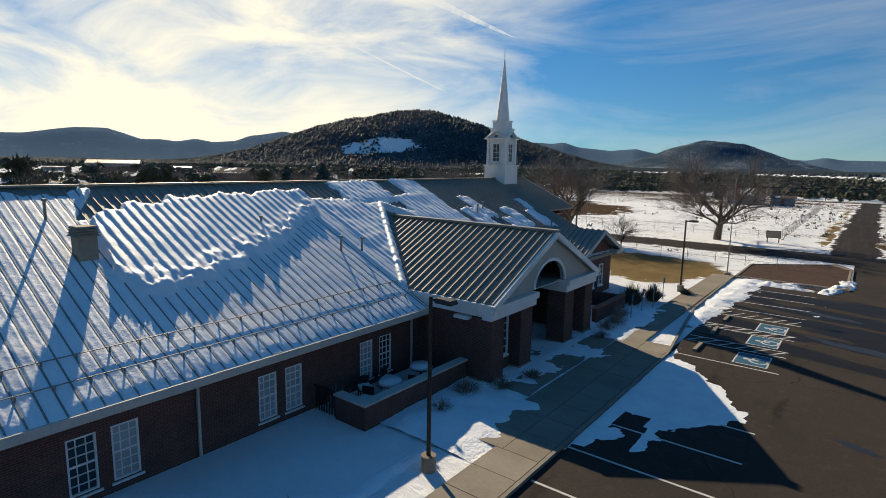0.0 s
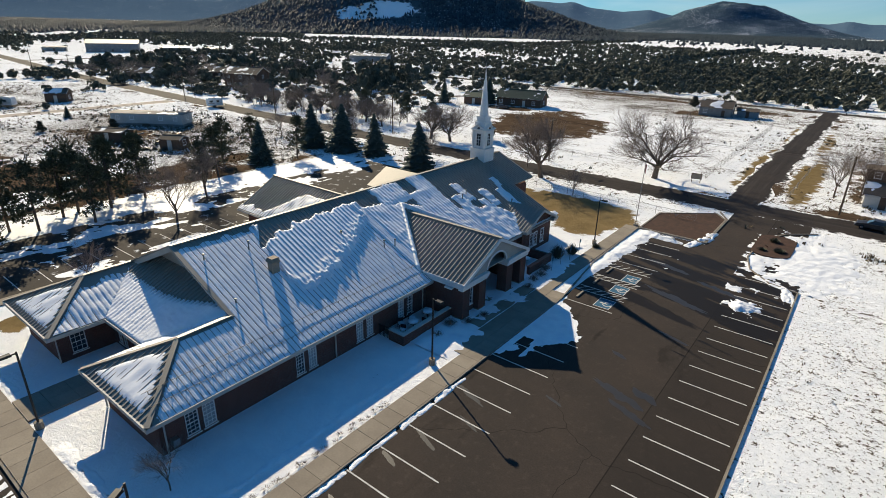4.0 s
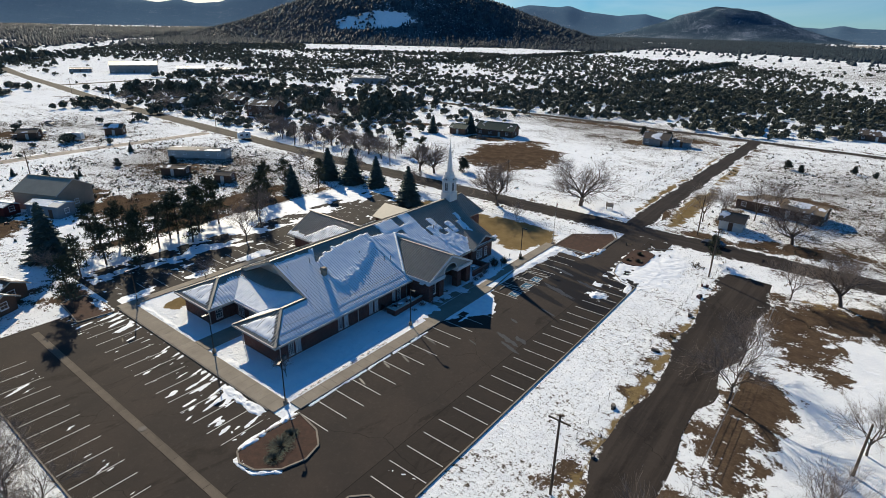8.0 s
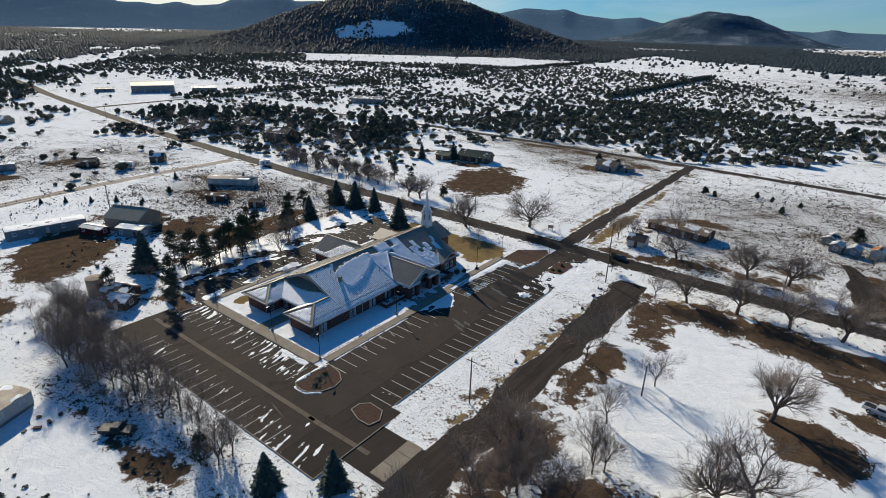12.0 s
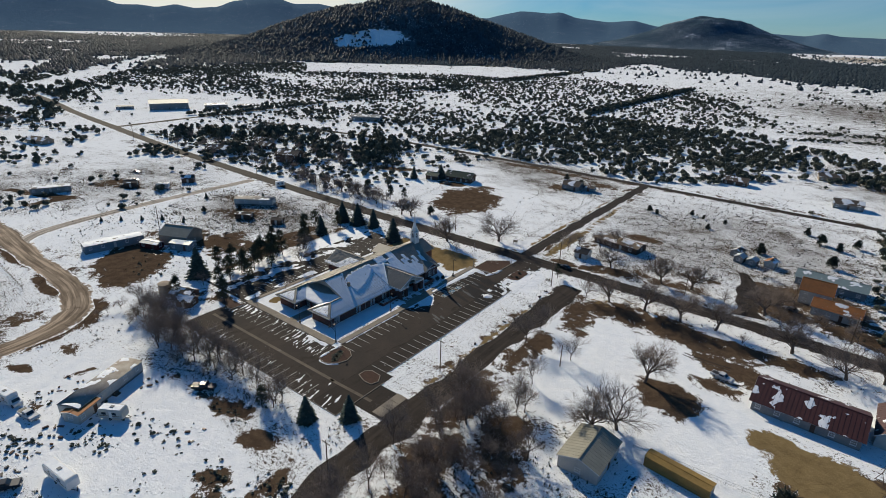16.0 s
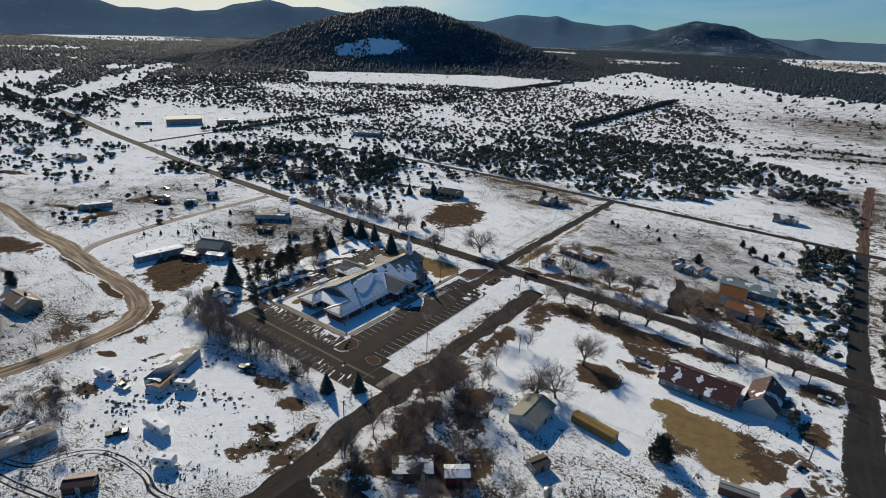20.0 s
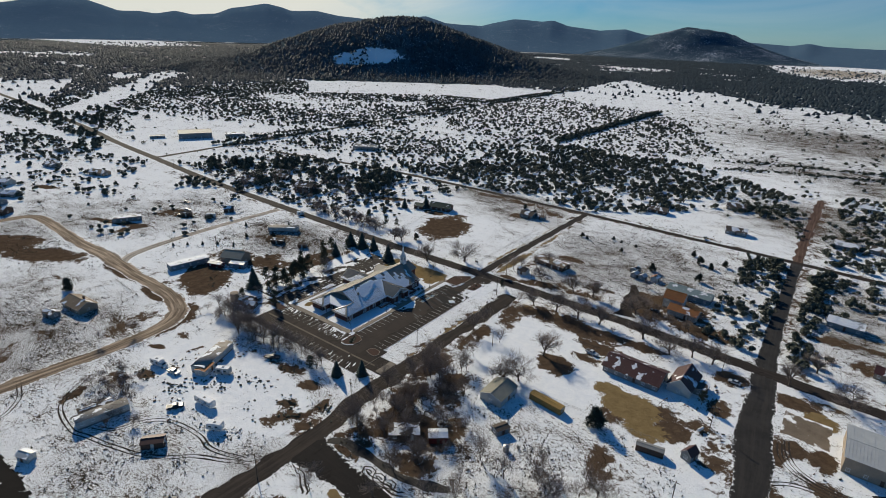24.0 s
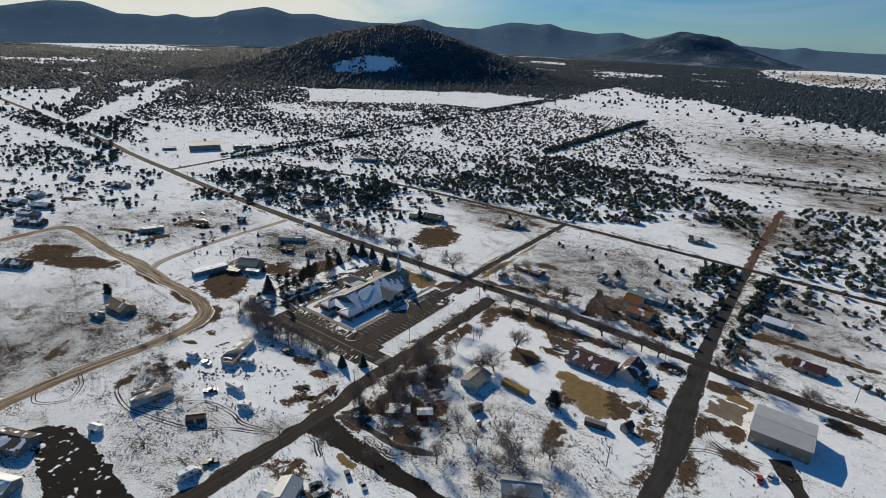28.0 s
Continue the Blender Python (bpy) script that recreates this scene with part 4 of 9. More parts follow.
# ---- distance ----
def hill(name, cx, cy, peak, rx, ry, turn, label, seed, rough=0.12, rings=26, spokes=64, power=1.25):
    vs, fs = [(cx, cy, peak)], []
    c, s = math.cos(radians(turn)), math.sin(radians(turn))
    for i in range(1, rings + 1):
        f = i / rings
        for k in range(spokes):
            a = k * 2 * math.pi / spokes
            u, v = math.cos(a) * rx * f, math.sin(a) * ry * f
            x, y = cx + u * c - v * s, cy + u * s + v * c
            prof = (0.5 + 0.5 * math.cos(math.pi * min(1, f) ** 0.95)) ** power
            h = peak * prof * (1 + rough * wob(x, y, 0.006, seed)) + peak * 0.06 * wob(x, y, 0.02, seed) * (1 - f)
            vs.append((x, y, h if f < 1 else -2.0))
    for k in range(spokes):
        fs.append((0, 1 + k, 1 + (k + 1) % spokes))
    for i in range(rings - 1):
        for k in range(spokes):
            a, b = 1 + i * spokes + k, 1 + i * spokes + (k + 1) % spokes
            fs.append((a, a + spokes, b + spokes, b))
    return vs, fs


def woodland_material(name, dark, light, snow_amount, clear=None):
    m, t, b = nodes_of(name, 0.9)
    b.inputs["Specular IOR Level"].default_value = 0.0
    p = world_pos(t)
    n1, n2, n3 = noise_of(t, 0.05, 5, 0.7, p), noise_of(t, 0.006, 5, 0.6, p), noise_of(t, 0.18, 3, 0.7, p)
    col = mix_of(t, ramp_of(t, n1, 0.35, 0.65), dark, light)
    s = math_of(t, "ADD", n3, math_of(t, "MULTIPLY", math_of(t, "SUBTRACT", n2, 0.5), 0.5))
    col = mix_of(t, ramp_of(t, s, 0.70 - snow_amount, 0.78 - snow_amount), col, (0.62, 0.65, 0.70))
    for cx, cy, turn, rx, ry in clear or ():
        mp = t.nodes.new("ShaderNodeMapping")
        mp.vector_type = "TEXTURE"
        mp.inputs["Location"].default_value, mp.inputs["Rotation"].default_value, mp.inputs["Scale"].default_value = (cx, cy, 0), (0, 0, radians(turn)), (rx, ry, 1e6)
        t.links.new(p, mp.inputs["Vector"])
        ln = t.nodes.new("ShaderNodeVectorMath")
        ln.operation = "LENGTH"
        t.links.new(mp.outputs["Vector"], ln.inputs[0])
        rag = math_of(t, "ADD", ln.outputs["Value"], math_of(t, "MULTIPLY", math_of(t, "SUBTRACT", n1, 0.5), 1.4))
        col = mix_of(t, ramp_of(t, rag, 0.9, 1.02, 1.0, 0.0), col, SNOW)
    t.links.new(col, b.inputs["Base Color"])
    bump_of(t, b, n1, 0.8, 6.0)
    return m


# snowy clearings on the hill: centre, turn, half lengths
CLEARINGS = [(-920, 940, 43.7, 92, 32)]
# woodland tones lifted and blued, so that haze is part of the colour
M_HAZED_HILL = woodland_material("hazed_forested_hill", (0.056, 0.082, 0.094), (0.078, 0.11, 0.122), 0.08, CLEARINGS)
# the blue of the air before the range is painted into both tones
M_HAZED_RANGE = woodland_material("haze_blue_forested_range", (0.07, 0.118, 0.18), (0.09, 0.145, 0.21), 0.03)
v_h, f_h = hill("hill", -1001, 1141, 148, 720, 380, 42, "", 3.0)
g_h = Geo().add(v_h, f_h)
tagged(part("backdrop_hill", g_h, M_HAZED_HILL, None, "", None, True), "broad forested volcanic hill with snowy clearings", "hill", kind="structure")
v_h, f_h = hill("hill", -785, 3672, 174, 820, 560, 12, "", 7.0)
# bluer than the big hill: the haze of its distance is in the colour
M_HAZED_SPECKLED = woodland_material("hazed_snow_speckled_hill", (0.04, 0.068, 0.095), (0.055, 0.086, 0.118), 0.11)
tagged(part("backdrop_hill_small", Geo().add(v_h, f_h), M_HAZED_SPECKLED, None, "", None, True), "distant round forested hill", "hill", kind="structure")


def far_range():
    # azimuth in degrees from +y, elevation in metres of the crest seen from the end of the walk
    crest = [(-180, 90), (-140, 100), (-115, 120), (-100, 150), (-84, 165), (-74.9, 173), (-72.9, 202), (-71.3, 224), (-68.9, 224), (-67.5, 192), (-66.3, 162), (-64.7, 163), (-63.4, 150), (-61.8, 176), (-60.3, 155),
             (-58.3, 165), (-57, 206), (-55.7, 221), (-53.8, 246), (-52.5, 227), (-51.5, 204), (-49.1, 211), (-46.9, 182), (-44.1, 166), (-41.2, 166), (-39.8, 186), (-38.5, 205), (-36.4, 159), (-32.8, 148), (-31.4, 176),
             (-29.7, 204), (-26.9, 195), (-25.8, 206), (-24.3, 170), (-21.2, 147), (-18.8, 161), (-16.9, 128), (-8.4, 106), (-4.7, 92), (-3.4, 113), (-2.2, 95), (2.9, 91), (20, 60), (60, 50), (110, 60), (180, 90)]
    az = np.arange(-180, 180, 0.4)
    h = np.interp(az, [c[0] for c in crest], [c[1] for c in crest])
    h = 145 + (h - 145) * 1.2
    rad = [3500, 4000, 4400, 4750, 5160, 5500]
    lift = [0.0, 0.18, 0.42, 0.74, 1.0, 0.8]
    vs, fs = [], []
    n = len(az)
    for r, l in zip(rad, lift):
        for a, hh in zip(az, h):
            x, y = r * math.sin(radians(a)), r * math.cos(radians(a))
            vs.append((x, y, hh * l + ((5 if l > .9 else 12) * wob(x, y, 0.005, 2) * (0.5 + .3 * l) if l else -3)))
    for i in range(len(rad) - 1):
        for k in range(n):
            a, b = i * n + k, i * n + (k + 1) % n
            fs.append((a, b, b + n, a + n))
    tagged(part("backdrop_range", Geo().add(vs, fs), M_HAZED_RANGE, None, "", None, True), "far forested mountain range on the horizon, its haze painted blue", "mountains", kind="structure")


far_range()


def contrail(name, a, b, w0, w1):
    """A thin vapour trail high up, far beyond the hills: azimuth and height in degrees of its two ends."""
    vs, fs = [], []
    n = 24
    for k in range(n + 1):
        f = k / n
        az, el = a[0] + (b[0] - a[0]) * f, a[1] + (b[1] - a[1]) * f
        w = (w0 + (w1 - w0) * f) * min(1, (1 - f) * 6 + .02)
        for s in (-1, 1):
            e = el + s * (w / 2 + .03 * wob(f * 30, s, 1, 2))
            vs.append((4600 * math.cos(radians(e)) * math.sin(radians(az)), 4600 * math.cos(radians(e)) * math.cos(radians(az)), 4600 * math.sin(radians(e))))
    for k in range(n):
        fs.append((2 * k, 2 * k + 1, 2 * k + 3, 2 * k + 2))
    ob = part(name, Geo().add(vs, fs), M_GLOW_VAPOUR)
    ob.visible_shadow = False
    tagged(ob, "thin white vapour trail across the sky", "vapour trail", kind="structure")


# the trails glow by emission, in place of sunlight on the vapour
M_GLOW_VAPOUR = bpy.data.materials.new("vapour")
M_GLOW_VAPOUR.use_nodes = True
tv = M_GLOW_VAPOUR.node_tree
tv.nodes.clear()
o_v, e_v, t_v, m_v = tv.nodes.new("ShaderNodeOutputMaterial"), tv.nodes.new("ShaderNodeEmission"), tv.nodes.new("ShaderNodeBsdfTransparent"), tv.nodes.new("ShaderNodeMixShader")
e_v.inputs["Color"].default_value, e_v.inputs["Strength"].default_value = (0.9, 0.93, 1.0, 1), 0.75
tv.links.new(ramp_of(tv, noise_of(tv, 0.012, 4, 0.6, world_pos(tv)), 0.3, 0.65, 0.25, 0.95), m_v.inputs["Fac"])
tv.links.new(t_v.outputs["BSDF"], m_v.inputs[1])
tv.links.new(e_v.outputs["Emission"], m_v.inputs[2])
tv.links.new(m_v.outputs["Shader"], o_v.inputs["Surface"])
contrail("backdrop_vapour_trail", (-49.2, 12.25), (-37.6, 7.2), .14, .20)
contrail("backdrop_vapour_trail_wide", (-40.5, 16.2), (-30.6, 12.2), .9, .12)


# ---- church ----
EAVE, PITCH, RX, YG = 3.2, 0.455, -28.9, 2.4      # YG: where the south gable overhangs to
RIDGE = EAVE + 12.4 * PITCH
WING = EAVE + 4.7 * PITCH
COURT = EAVE + 6.2 * PITCH
church = thing("church", "long dark brick church with snowy grey metal roof and white steeple", "church")


def walled(g, axis, at, thick, a0, a1, z0, z1, holes=()):
    """A wall along x or y with rectangular holes (a0, a1, z0, z1) right through it."""
    aa = sorted({a0, a1, *[h[0] for h in holes], *[h[1] for h in holes]})
    zz = sorted({z0, z1, *[h[2] for h in holes], *[h[3] for h in holes]})
    for i in range(len(aa) - 1):
        for k in range(len(zz) - 1):
            am, zm = (aa[i] + aa[i + 1]) / 2, (zz[k] + zz[k + 1]) / 2
            if any(h[0] < am < h[1] and h[2] < zm < h[3] for h in holes):
                continue
            if axis == "y":
                g.box(at, at + thick, aa[i], aa[i + 1], zz[k], zz[k + 1])
            else:
                g.box(aa[i], aa[i + 1], at, at + thick, zz[k], zz[k + 1])


WINDOW_MESH = {}


def window(parent, axis, at, a0, a1, z0, z1, out=1, pane=None, cols=2, rows=4, frame_mat=None, name="window"):
    """A framed window with glazing bars, set into a wall whose outer face is at `at`; out: the side that it faces."""
    pane, frame_mat = pane or M_GLASS, frame_mat or M_WHITE
    w, h = a1 - a0, z1 - z0
    key = (round(w, 2), round(h, 2), cols, rows, pane.name, frame_mat.name)
    if key not in WINDOW_MESH:
        g = Geo()
        t = 0.06 if h > 1.0 else 0.05
        for b in ((-w / 2 - .03, -w / 2 + t, -.03, h + .03), (w / 2 - t, w / 2 + .03, -.03, h + .03), (-w / 2 + t, w / 2 - t, h - t, h + .03), (-w / 2 + t, w / 2 - t, -.03, t)):
            g.box(b[0], b[1], -.07, .035, b[2], b[3])
        for c in range(1, cols):
            x = -w / 2 + w * c / cols
            g.box(x - .014, x + .014, -.05, -.005, t, h - t)
        for r in range(1, rows):
            z = h * r / rows
            s = .03 if rows % 2 == 0 and r == rows // 2 else .014
            g.box(-w / 2 + t, w / 2 - t, -.055, 0.0, z - s, z + s)
        gs = Geo().box(-w / 2 - .08, w / 2 + .08, -.03, .11, -.10, -.03)
        gp = Geo().box(-w / 2 + .02, w / 2 - .02, -.06, -.04, .02, h - .02)
        WINDOW_MESH[key] = (g.mesh("frame", frame_mat), gp.mesh("pane", pane), gs.mesh("sill", frame_mat))
    fm, pm, sm = WINDOW_MESH[key]
    turn = {("y", 1): -90, ("y", -1): 90, ("x", 1): 0, ("x", -1): 180}[(axis, out)]
    loc = (at, (a0 + a1) / 2, z0) if axis == "y" else ((a0 + a1) / 2, at, z0)
    win = new(name)
    win.parent, win.matrix_basis = parent, pose(*loc, 0, 0, turn)
    part("frame", fm, None, win)
    part("pane", pm, None, win)
    part("sill", sm, None, win)
    return win


# walls
EAST_WIN = [(-3.8, -2.9), (-2.6, -1.7), (5.0, 5.8), (6.2, 7.0), (11.3, 12.1), (12.5, 13.3), (16.5, 17.3), (17.75, 18.55)]
g = Geo()
walled(g, "y", -17.7, 0.3, -5.5, 20.3, 0, 3.05, [(a, b, .35, 2.15) for a, b in EAST_WIN])
part("wall", g, M_BRICK, church, "dark red brick wall")
g = Geo()
walled(g, "y", -17.7, 0.3, 20.3, 45.0, 0, 3.05, [(38.7, 39.5, .7, 2.5), (40.2, 41.0, .7, 2.5), (42.4, 43.2, .7, 2.5), (25.2, 27.6, 0, 2.4)])
part("wall", g, M_BRICK, church)
for x0, x1, hole in ((-25.0, -17.7, (-22.4, -21.4)), (-40.3, -33.4, (-37.6, -36.6))):
    g = Geo()
    walled(g, "x", -5.5, 0.3, x0, x1, 0, 3.05)
    part("wall", g, M_BRICK, church)
g = Geo()
walled(g, "y", -25.0, 0.3, -5.2, -1.4, 0, 3.05)
walled(g, "y", -33.7, 0.3, -5.2, -1.4, 0, 3.05, [(-4.6, -3.5, .5, 2.2)])
walled(g, "x", -1.4, 0.3, -33.4, -25.0, 0, 3.05, [(-32.6, -31.9, .4, 2.2), (-31.7, -31.0, .4, 2.2), (-30.0, -28.0, 0, 2.3)])
part("wall", g, M_BRICK, church)
g = Geo()
walled(g, "y", -40.3, 0.3, -5.2, 45, 0, 3.05)
walled(g, "x", 49.7, 0.3, -34.2, -23.6, 0, 5.4)
walled(g, "y", -23.9, 0.3, 45.3, 49.7, 0, 5.6)
walled(g, "x", 45.0, 0.3, -23.6, -17.4, 0, 3.1)
walled(g, "y", -34.5, 0.3, 45.3, 50.0, 0, 5.6)
walled(g, "x", 45.0, 0.3, -40.3, -34.5, 0, 3.1)
part("wall", g, M_BRICK, church)
g = Geo().add([(-34.2, 49.9, 5.4), (-23.6, 49.9, 5.4), (RX, 49.9, RIDGE - .2)], [(0, 1, 2)])
g.add([(-34.2, 49.75, 5.4), (-23.6, 49.75, 5.4), (RX, 49.75, RIDGE - .2)], [(2, 1, 0)])
part("gable_wall", g, M_BRICK, church)
for i, (a, b) in enumerate(EAST_WIN):
    window(church, "y", -17.45, a, b, .35, 2.15, 1, M_CURTAIN if i in (1, 3, 4, 5, 6) else M_GLASS, 3, 6)
for a, b in ((38.7, 39.5), (40.2, 41.0), (42.4, 43.2)):
    window(church, "y", -17.45, a, b, .7, 2.5, 1, M_GLASS, 3, 6)
window(church, "y", -33.45, -4.6, -3.5, .5, 2.2, 1, M_GLASS, 3, 4)
window(church, "x", -1.35, -32.6, -31.9, .4, 2.2, -1, M_GLASS, 2, 5)
window(church, "x", -1.35, -31.7, -31.0, .4, 2.2, -1, M_GLASS, 2, 5)
g = Geo().box(-30.0, -28.0, -1.3, -1.2, 0, 2.3)
door = part("door", g, M_GREYWALL, church, "grey double entrance door")
part("handle", Geo().box(-29.1, -29.06, -1.38, -1.3, .9, 1.3), M_CHROME, door)
door = part("door", Geo().box(-17.62, -17.52, 25.2, 27.6, 0, 2.4), M_WHITE, church, "white glazed double entrance door")
for y0 in (25.35, 26.5):
    part("pane", Geo().box(-17.52, -17.49, y0, y0 + .95, .5, 2.2), M_GLASS, door)

# roof planes
roof = None
for k, corners in enumerate((
        [(-16.5, -6.4, EAVE), (-16.5, 45.6, EAVE), (-23, 45.6, EAVE + 6.5 * PITCH), (-23, 50.6, EAVE + 6.5 * PITCH), (RX, 50.6, RIDGE), (RX, YG, RIDGE), (-21.2, YG, WING), (-21.2, -1.7, WING)],
        [(-41.3, -6.4, EAVE), (-36.6, -1.7, WING), (-36.6, YG, WING), (RX, YG, RIDGE), (RX, 50.6, RIDGE), (-34.8, 50.6, EAVE + 6.5 * PITCH), (-34.8, 45.6, EAVE + 6.5 * PITCH), (-41.3, 45.6, EAVE)],
        [(-25.9, -6.4, EAVE), (-16.5, -6.4, EAVE), (-21.2, -1.7, WING)],
        [(-41.3, -6.4, EAVE), (-31.9, -6.4, EAVE), (-36.6, -1.7, WING)],
        [(-25.9, -6.4, EAVE), (-21.2, -1.7, WING), (-21.2, YG, WING), (-25.9, -2.3, EAVE)],
        [(-31.9, -6.4, EAVE), (-31.9, -2.3, EAVE), (-36.6, YG, WING), (-36.6, -1.7, WING)],
        [(-25.9, -2.3, EAVE), (-21.2, YG, WING), (-22.7, 3.9, COURT), (-35.1, 3.9, COURT), (-36.6, YG, WING), (-31.9, -2.3, EAVE)],
        )):
    ob = part("roof", Geo().plate(corners, .14), M_ROOF, church, "bronze-grey standing-seam metal roof" if k == 0 else "")
    roof = roof or ob


def seam_mesh(p, q, w=.045, h=.065):
    return Geo().bar((Vector(p) + Vector((0, 0, h / 2))), Vector(q) + Vector((0, 0, h / 2)), w, h).mesh("seam", M_ROOF)


SEAM = 0.46
long_e = seam_mesh((-16.5, 0, EAVE), (RX, 0, RIDGE))
long_w = seam_mesh((-41.3, 0, EAVE), (RX, 0, RIDGE))
k = 0
y = 3.5 - 2 * SEAM
while y < 45.5:
    part("seam", long_e, None, roof, "", pose(0, y, 0))
    if k % 2 == 0:
        part("seam", long_w, None, roof, "", pose(0, y, 0))
    y += SEAM
    k += 1
short_e = seam_mesh((-23, 0, EAVE + 6.5 * PITCH), (RX, 0, RIDGE))
while y < 50.6:
    part("seam", short_e, None, roof, "", pose(0, y, 0))
    y += SEAM
g = Geo()
y = 2.3
while y > -6.3:            # seams of the wings run up to the hips
    top = max(0.1, min(4.7, y + 6.4))
    for x0, s in ((-16.5, -1), (-41.3, 1)):
        g.bar((x0, y, EAVE + .035), (x0 + s * top, y, EAVE + top * PITCH + .035), .05, .07)
    if y < -2.4:
        for x0, s in ((-25.9, 1), (-31.9, -1)):
            g.bar((x0, y, EAVE + .035), (x0 + s * top, y, EAVE + top * PITCH + .035), .05, .07)
    y -= SEAM
for x0 in (-25.9, -41.3):
    x = .3
    while x < 9.3:
        run = min(x, 9.4 - x)
        g.bar((x0 + x, -6.4, EAVE + .035), (x0 + x, -6.4 + run, EAVE + run * PITCH + .035), .05, .07)
        x += SEAM
x = -36.3
while x < -21.4:
    lo = -2.3 + max(0, abs(x + 28.9) - 3.0)
    hi = 3.9 - max(0, abs(x + 28.9) - 6.2)
    g.bar((x, lo, EAVE + (lo + 2.3) * PITCH + .035), (x, hi, EAVE + (hi + 2.3) * PITCH + .035), .05, .07)
    x += SEAM
part("wing_seams", g, M_ROOF, roof)
# ridge and hip caps
g = Geo()
for a, b in (((RX, YG - .1, RIDGE + .06), (RX, 50.7, RIDGE + .06)), ((-21.2, -1.7, WING + .06), (-21.2, YG, WING + .06)), ((-36.6, -1.7, WING + .06), (-36.6, YG, WING + .06)),
             ((-16.5, -6.4, EAVE + .05), (-21.2, -1.7, WING + .05)), ((-25.9, -6.4, EAVE + .05), (-21.2, -1.7, WING + .05)),
             ((-41.3, -6.4, EAVE + .05), (-36.6, -1.7, WING + .05)), ((-31.9, -6.4, EAVE + .05), (-36.6, -1.7, WING + .05)),
             ((RX, YG, RIDGE + .05), (-21.0, YG, WING + .0)), ((RX, YG, RIDGE + .05), (-36.8, YG, WING + .0)),
             ((RX, 50.6, RIDGE + .05), (-23, 50.6, EAVE + 6.5 * PITCH + .05))):
    g.bar(a, b, .34, .10)
split_parts("ridge_cap", g, M_ROOF, roof)
# fascia, gutters and soffits
g = Geo()
for x0, x1, y0, y1 in ((-16.5, -16.38, -6.5, 20.4), (-16.5, -16.38, 32.0, 36.9), (-41.42, -41.3, -6.5, 45.6), (-26.0, -16.4, -6.52, -6.4), (-41.4, -31.8, -6.52, -6.4), (-26.02, -25.9, -6.4, -2.4), (-31.9, -31.78, -6.4, -2.4), (-31.8, -26.0, -2.42, -2.3)):
    g.box(x0, x1, y0, y1, EAVE - .26, EAVE + .03)
split_parts("gutter", g, M_TRIM, church, "cream painted gutter and fascia")
g = Geo()
for x0, x1, y0, y1 in ((-17.4, -16.5, -6.4, 20.3), (-17.4, -16.5, 32, 45.5), (-25.9, -17.4, -6.4, -5.5), (-41.3, -33.4, -6.4, -5.5), (-25.9, -25.0, -5.5, -2.3), (-33.4, -31.9, -6.4, -1.4), (-31.9, -25.0, -2.3, -1.4), (-41.3, -40.3, -5.5, 45.5)):
    g.box(x0, x1, y0, y1, EAVE - .22, EAVE - .16)
split_parts("soffit", g, M_TRIM, church)
# south gable above the low roofs
g = Geo().add([(-36.3, 3.9, WING + .05), (-21.5, 3.9, WING + .05), (RX, 3.9, RIDGE - .15)], [(0, 1, 2)])
g.box(-36.3, -21.5, 3.9, 4.05, WING - .2, WING + .05)
part("gable_wall", g, M_STUCCO, church, "cream boarded gable wall")
g = Geo()
for s in (-1, 1):
    g.bar((RX, YG + .02, RIDGE - .22), (RX + s * 7.7, YG + .02, WING - .22), .06, .42)
split_parts("rake_board", g, M_TRIM, church)

# downpipes
g = Geo()
for x, y in ((-17.25, -5.2), (-17.3, 8.9), (-17.3, 19.9), (-33.3, -5.6), (-25.1, -5.6)):
    g.box(x - .05, x + .05, y - .04, y + .04, 0.05, 3.0)
split_parts("downpipe", g, M_TRIM, church)

# east porch: cross gable on brick piers, with an arch through its front
PY, PH, PE, PZ, PR = 26.15, 5.85, -12.7, 3.9, 6.75
porch = split_parts("porch_roof", Geo()
             .plate([(-25.2, PY, PR), (-17.9, PY - PH, PZ), (PE, PY - PH, PZ), (PE, PY, PR)], .14)
             .plate([(-25.2, PY, PR), (PE, PY, PR), (PE, PY + PH, PZ), (-17.9, PY + PH, PZ)], .14), M_ROOF, church, "bare bronze-grey standing-seam porch roof")
for s in (-1, 1):
    me = seam_mesh((0, 0, PR), (0, s * PH, PZ), .07, .11)
    x = PE - .15
    while x > -25.0:
        if x > -18.2 or s < 0:
            part("seam", me, None, porch, "", pose(x, PY, 0))
        x -= SEAM
g = Geo().bar((PE + .05, PY, PR + .07), (-25.4, PY, PR + .07), .4, .12)
split_parts("ridge_cap", g, M_ROOF, porch)
g = Geo()
for s in (-1, 1):
    g.box(-18.6 if s < 0 else -17.0, PE + .05, PY + s * PH - .07, PY + s * PH + .07, PZ - .22, PZ + .02)
    g.box(-18.6 if s < 0 else -17.0, PE - .1, PY + s * (PH - .16) - .12, PY + s * (PH - .16) + .12, PZ - .62, PZ - .2)
    # raking boards
    g.bar((PE - .02, PY, PR - .12), (PE - .02, PY + s * (PH + .08), PZ - .12), .14, .30)
    # level returns either side of the arch
    a, b = sorted((PY + s * 1.75, PY + s * (PH + .08)))
    g.box(PE - .75, PE + .03, a, b, PZ - .32, PZ - .02)
    g.box(PE - .65, PE - .12, a, b, PZ - .70, PZ - .32)
    g.box(-17.2, PE - .65, *sorted((PY + s * 1.75, PY + s * 2.1)), PZ - .70, PZ - .1)
split_parts("cornice", g, M_WHITE, church, "white moulded cornice")
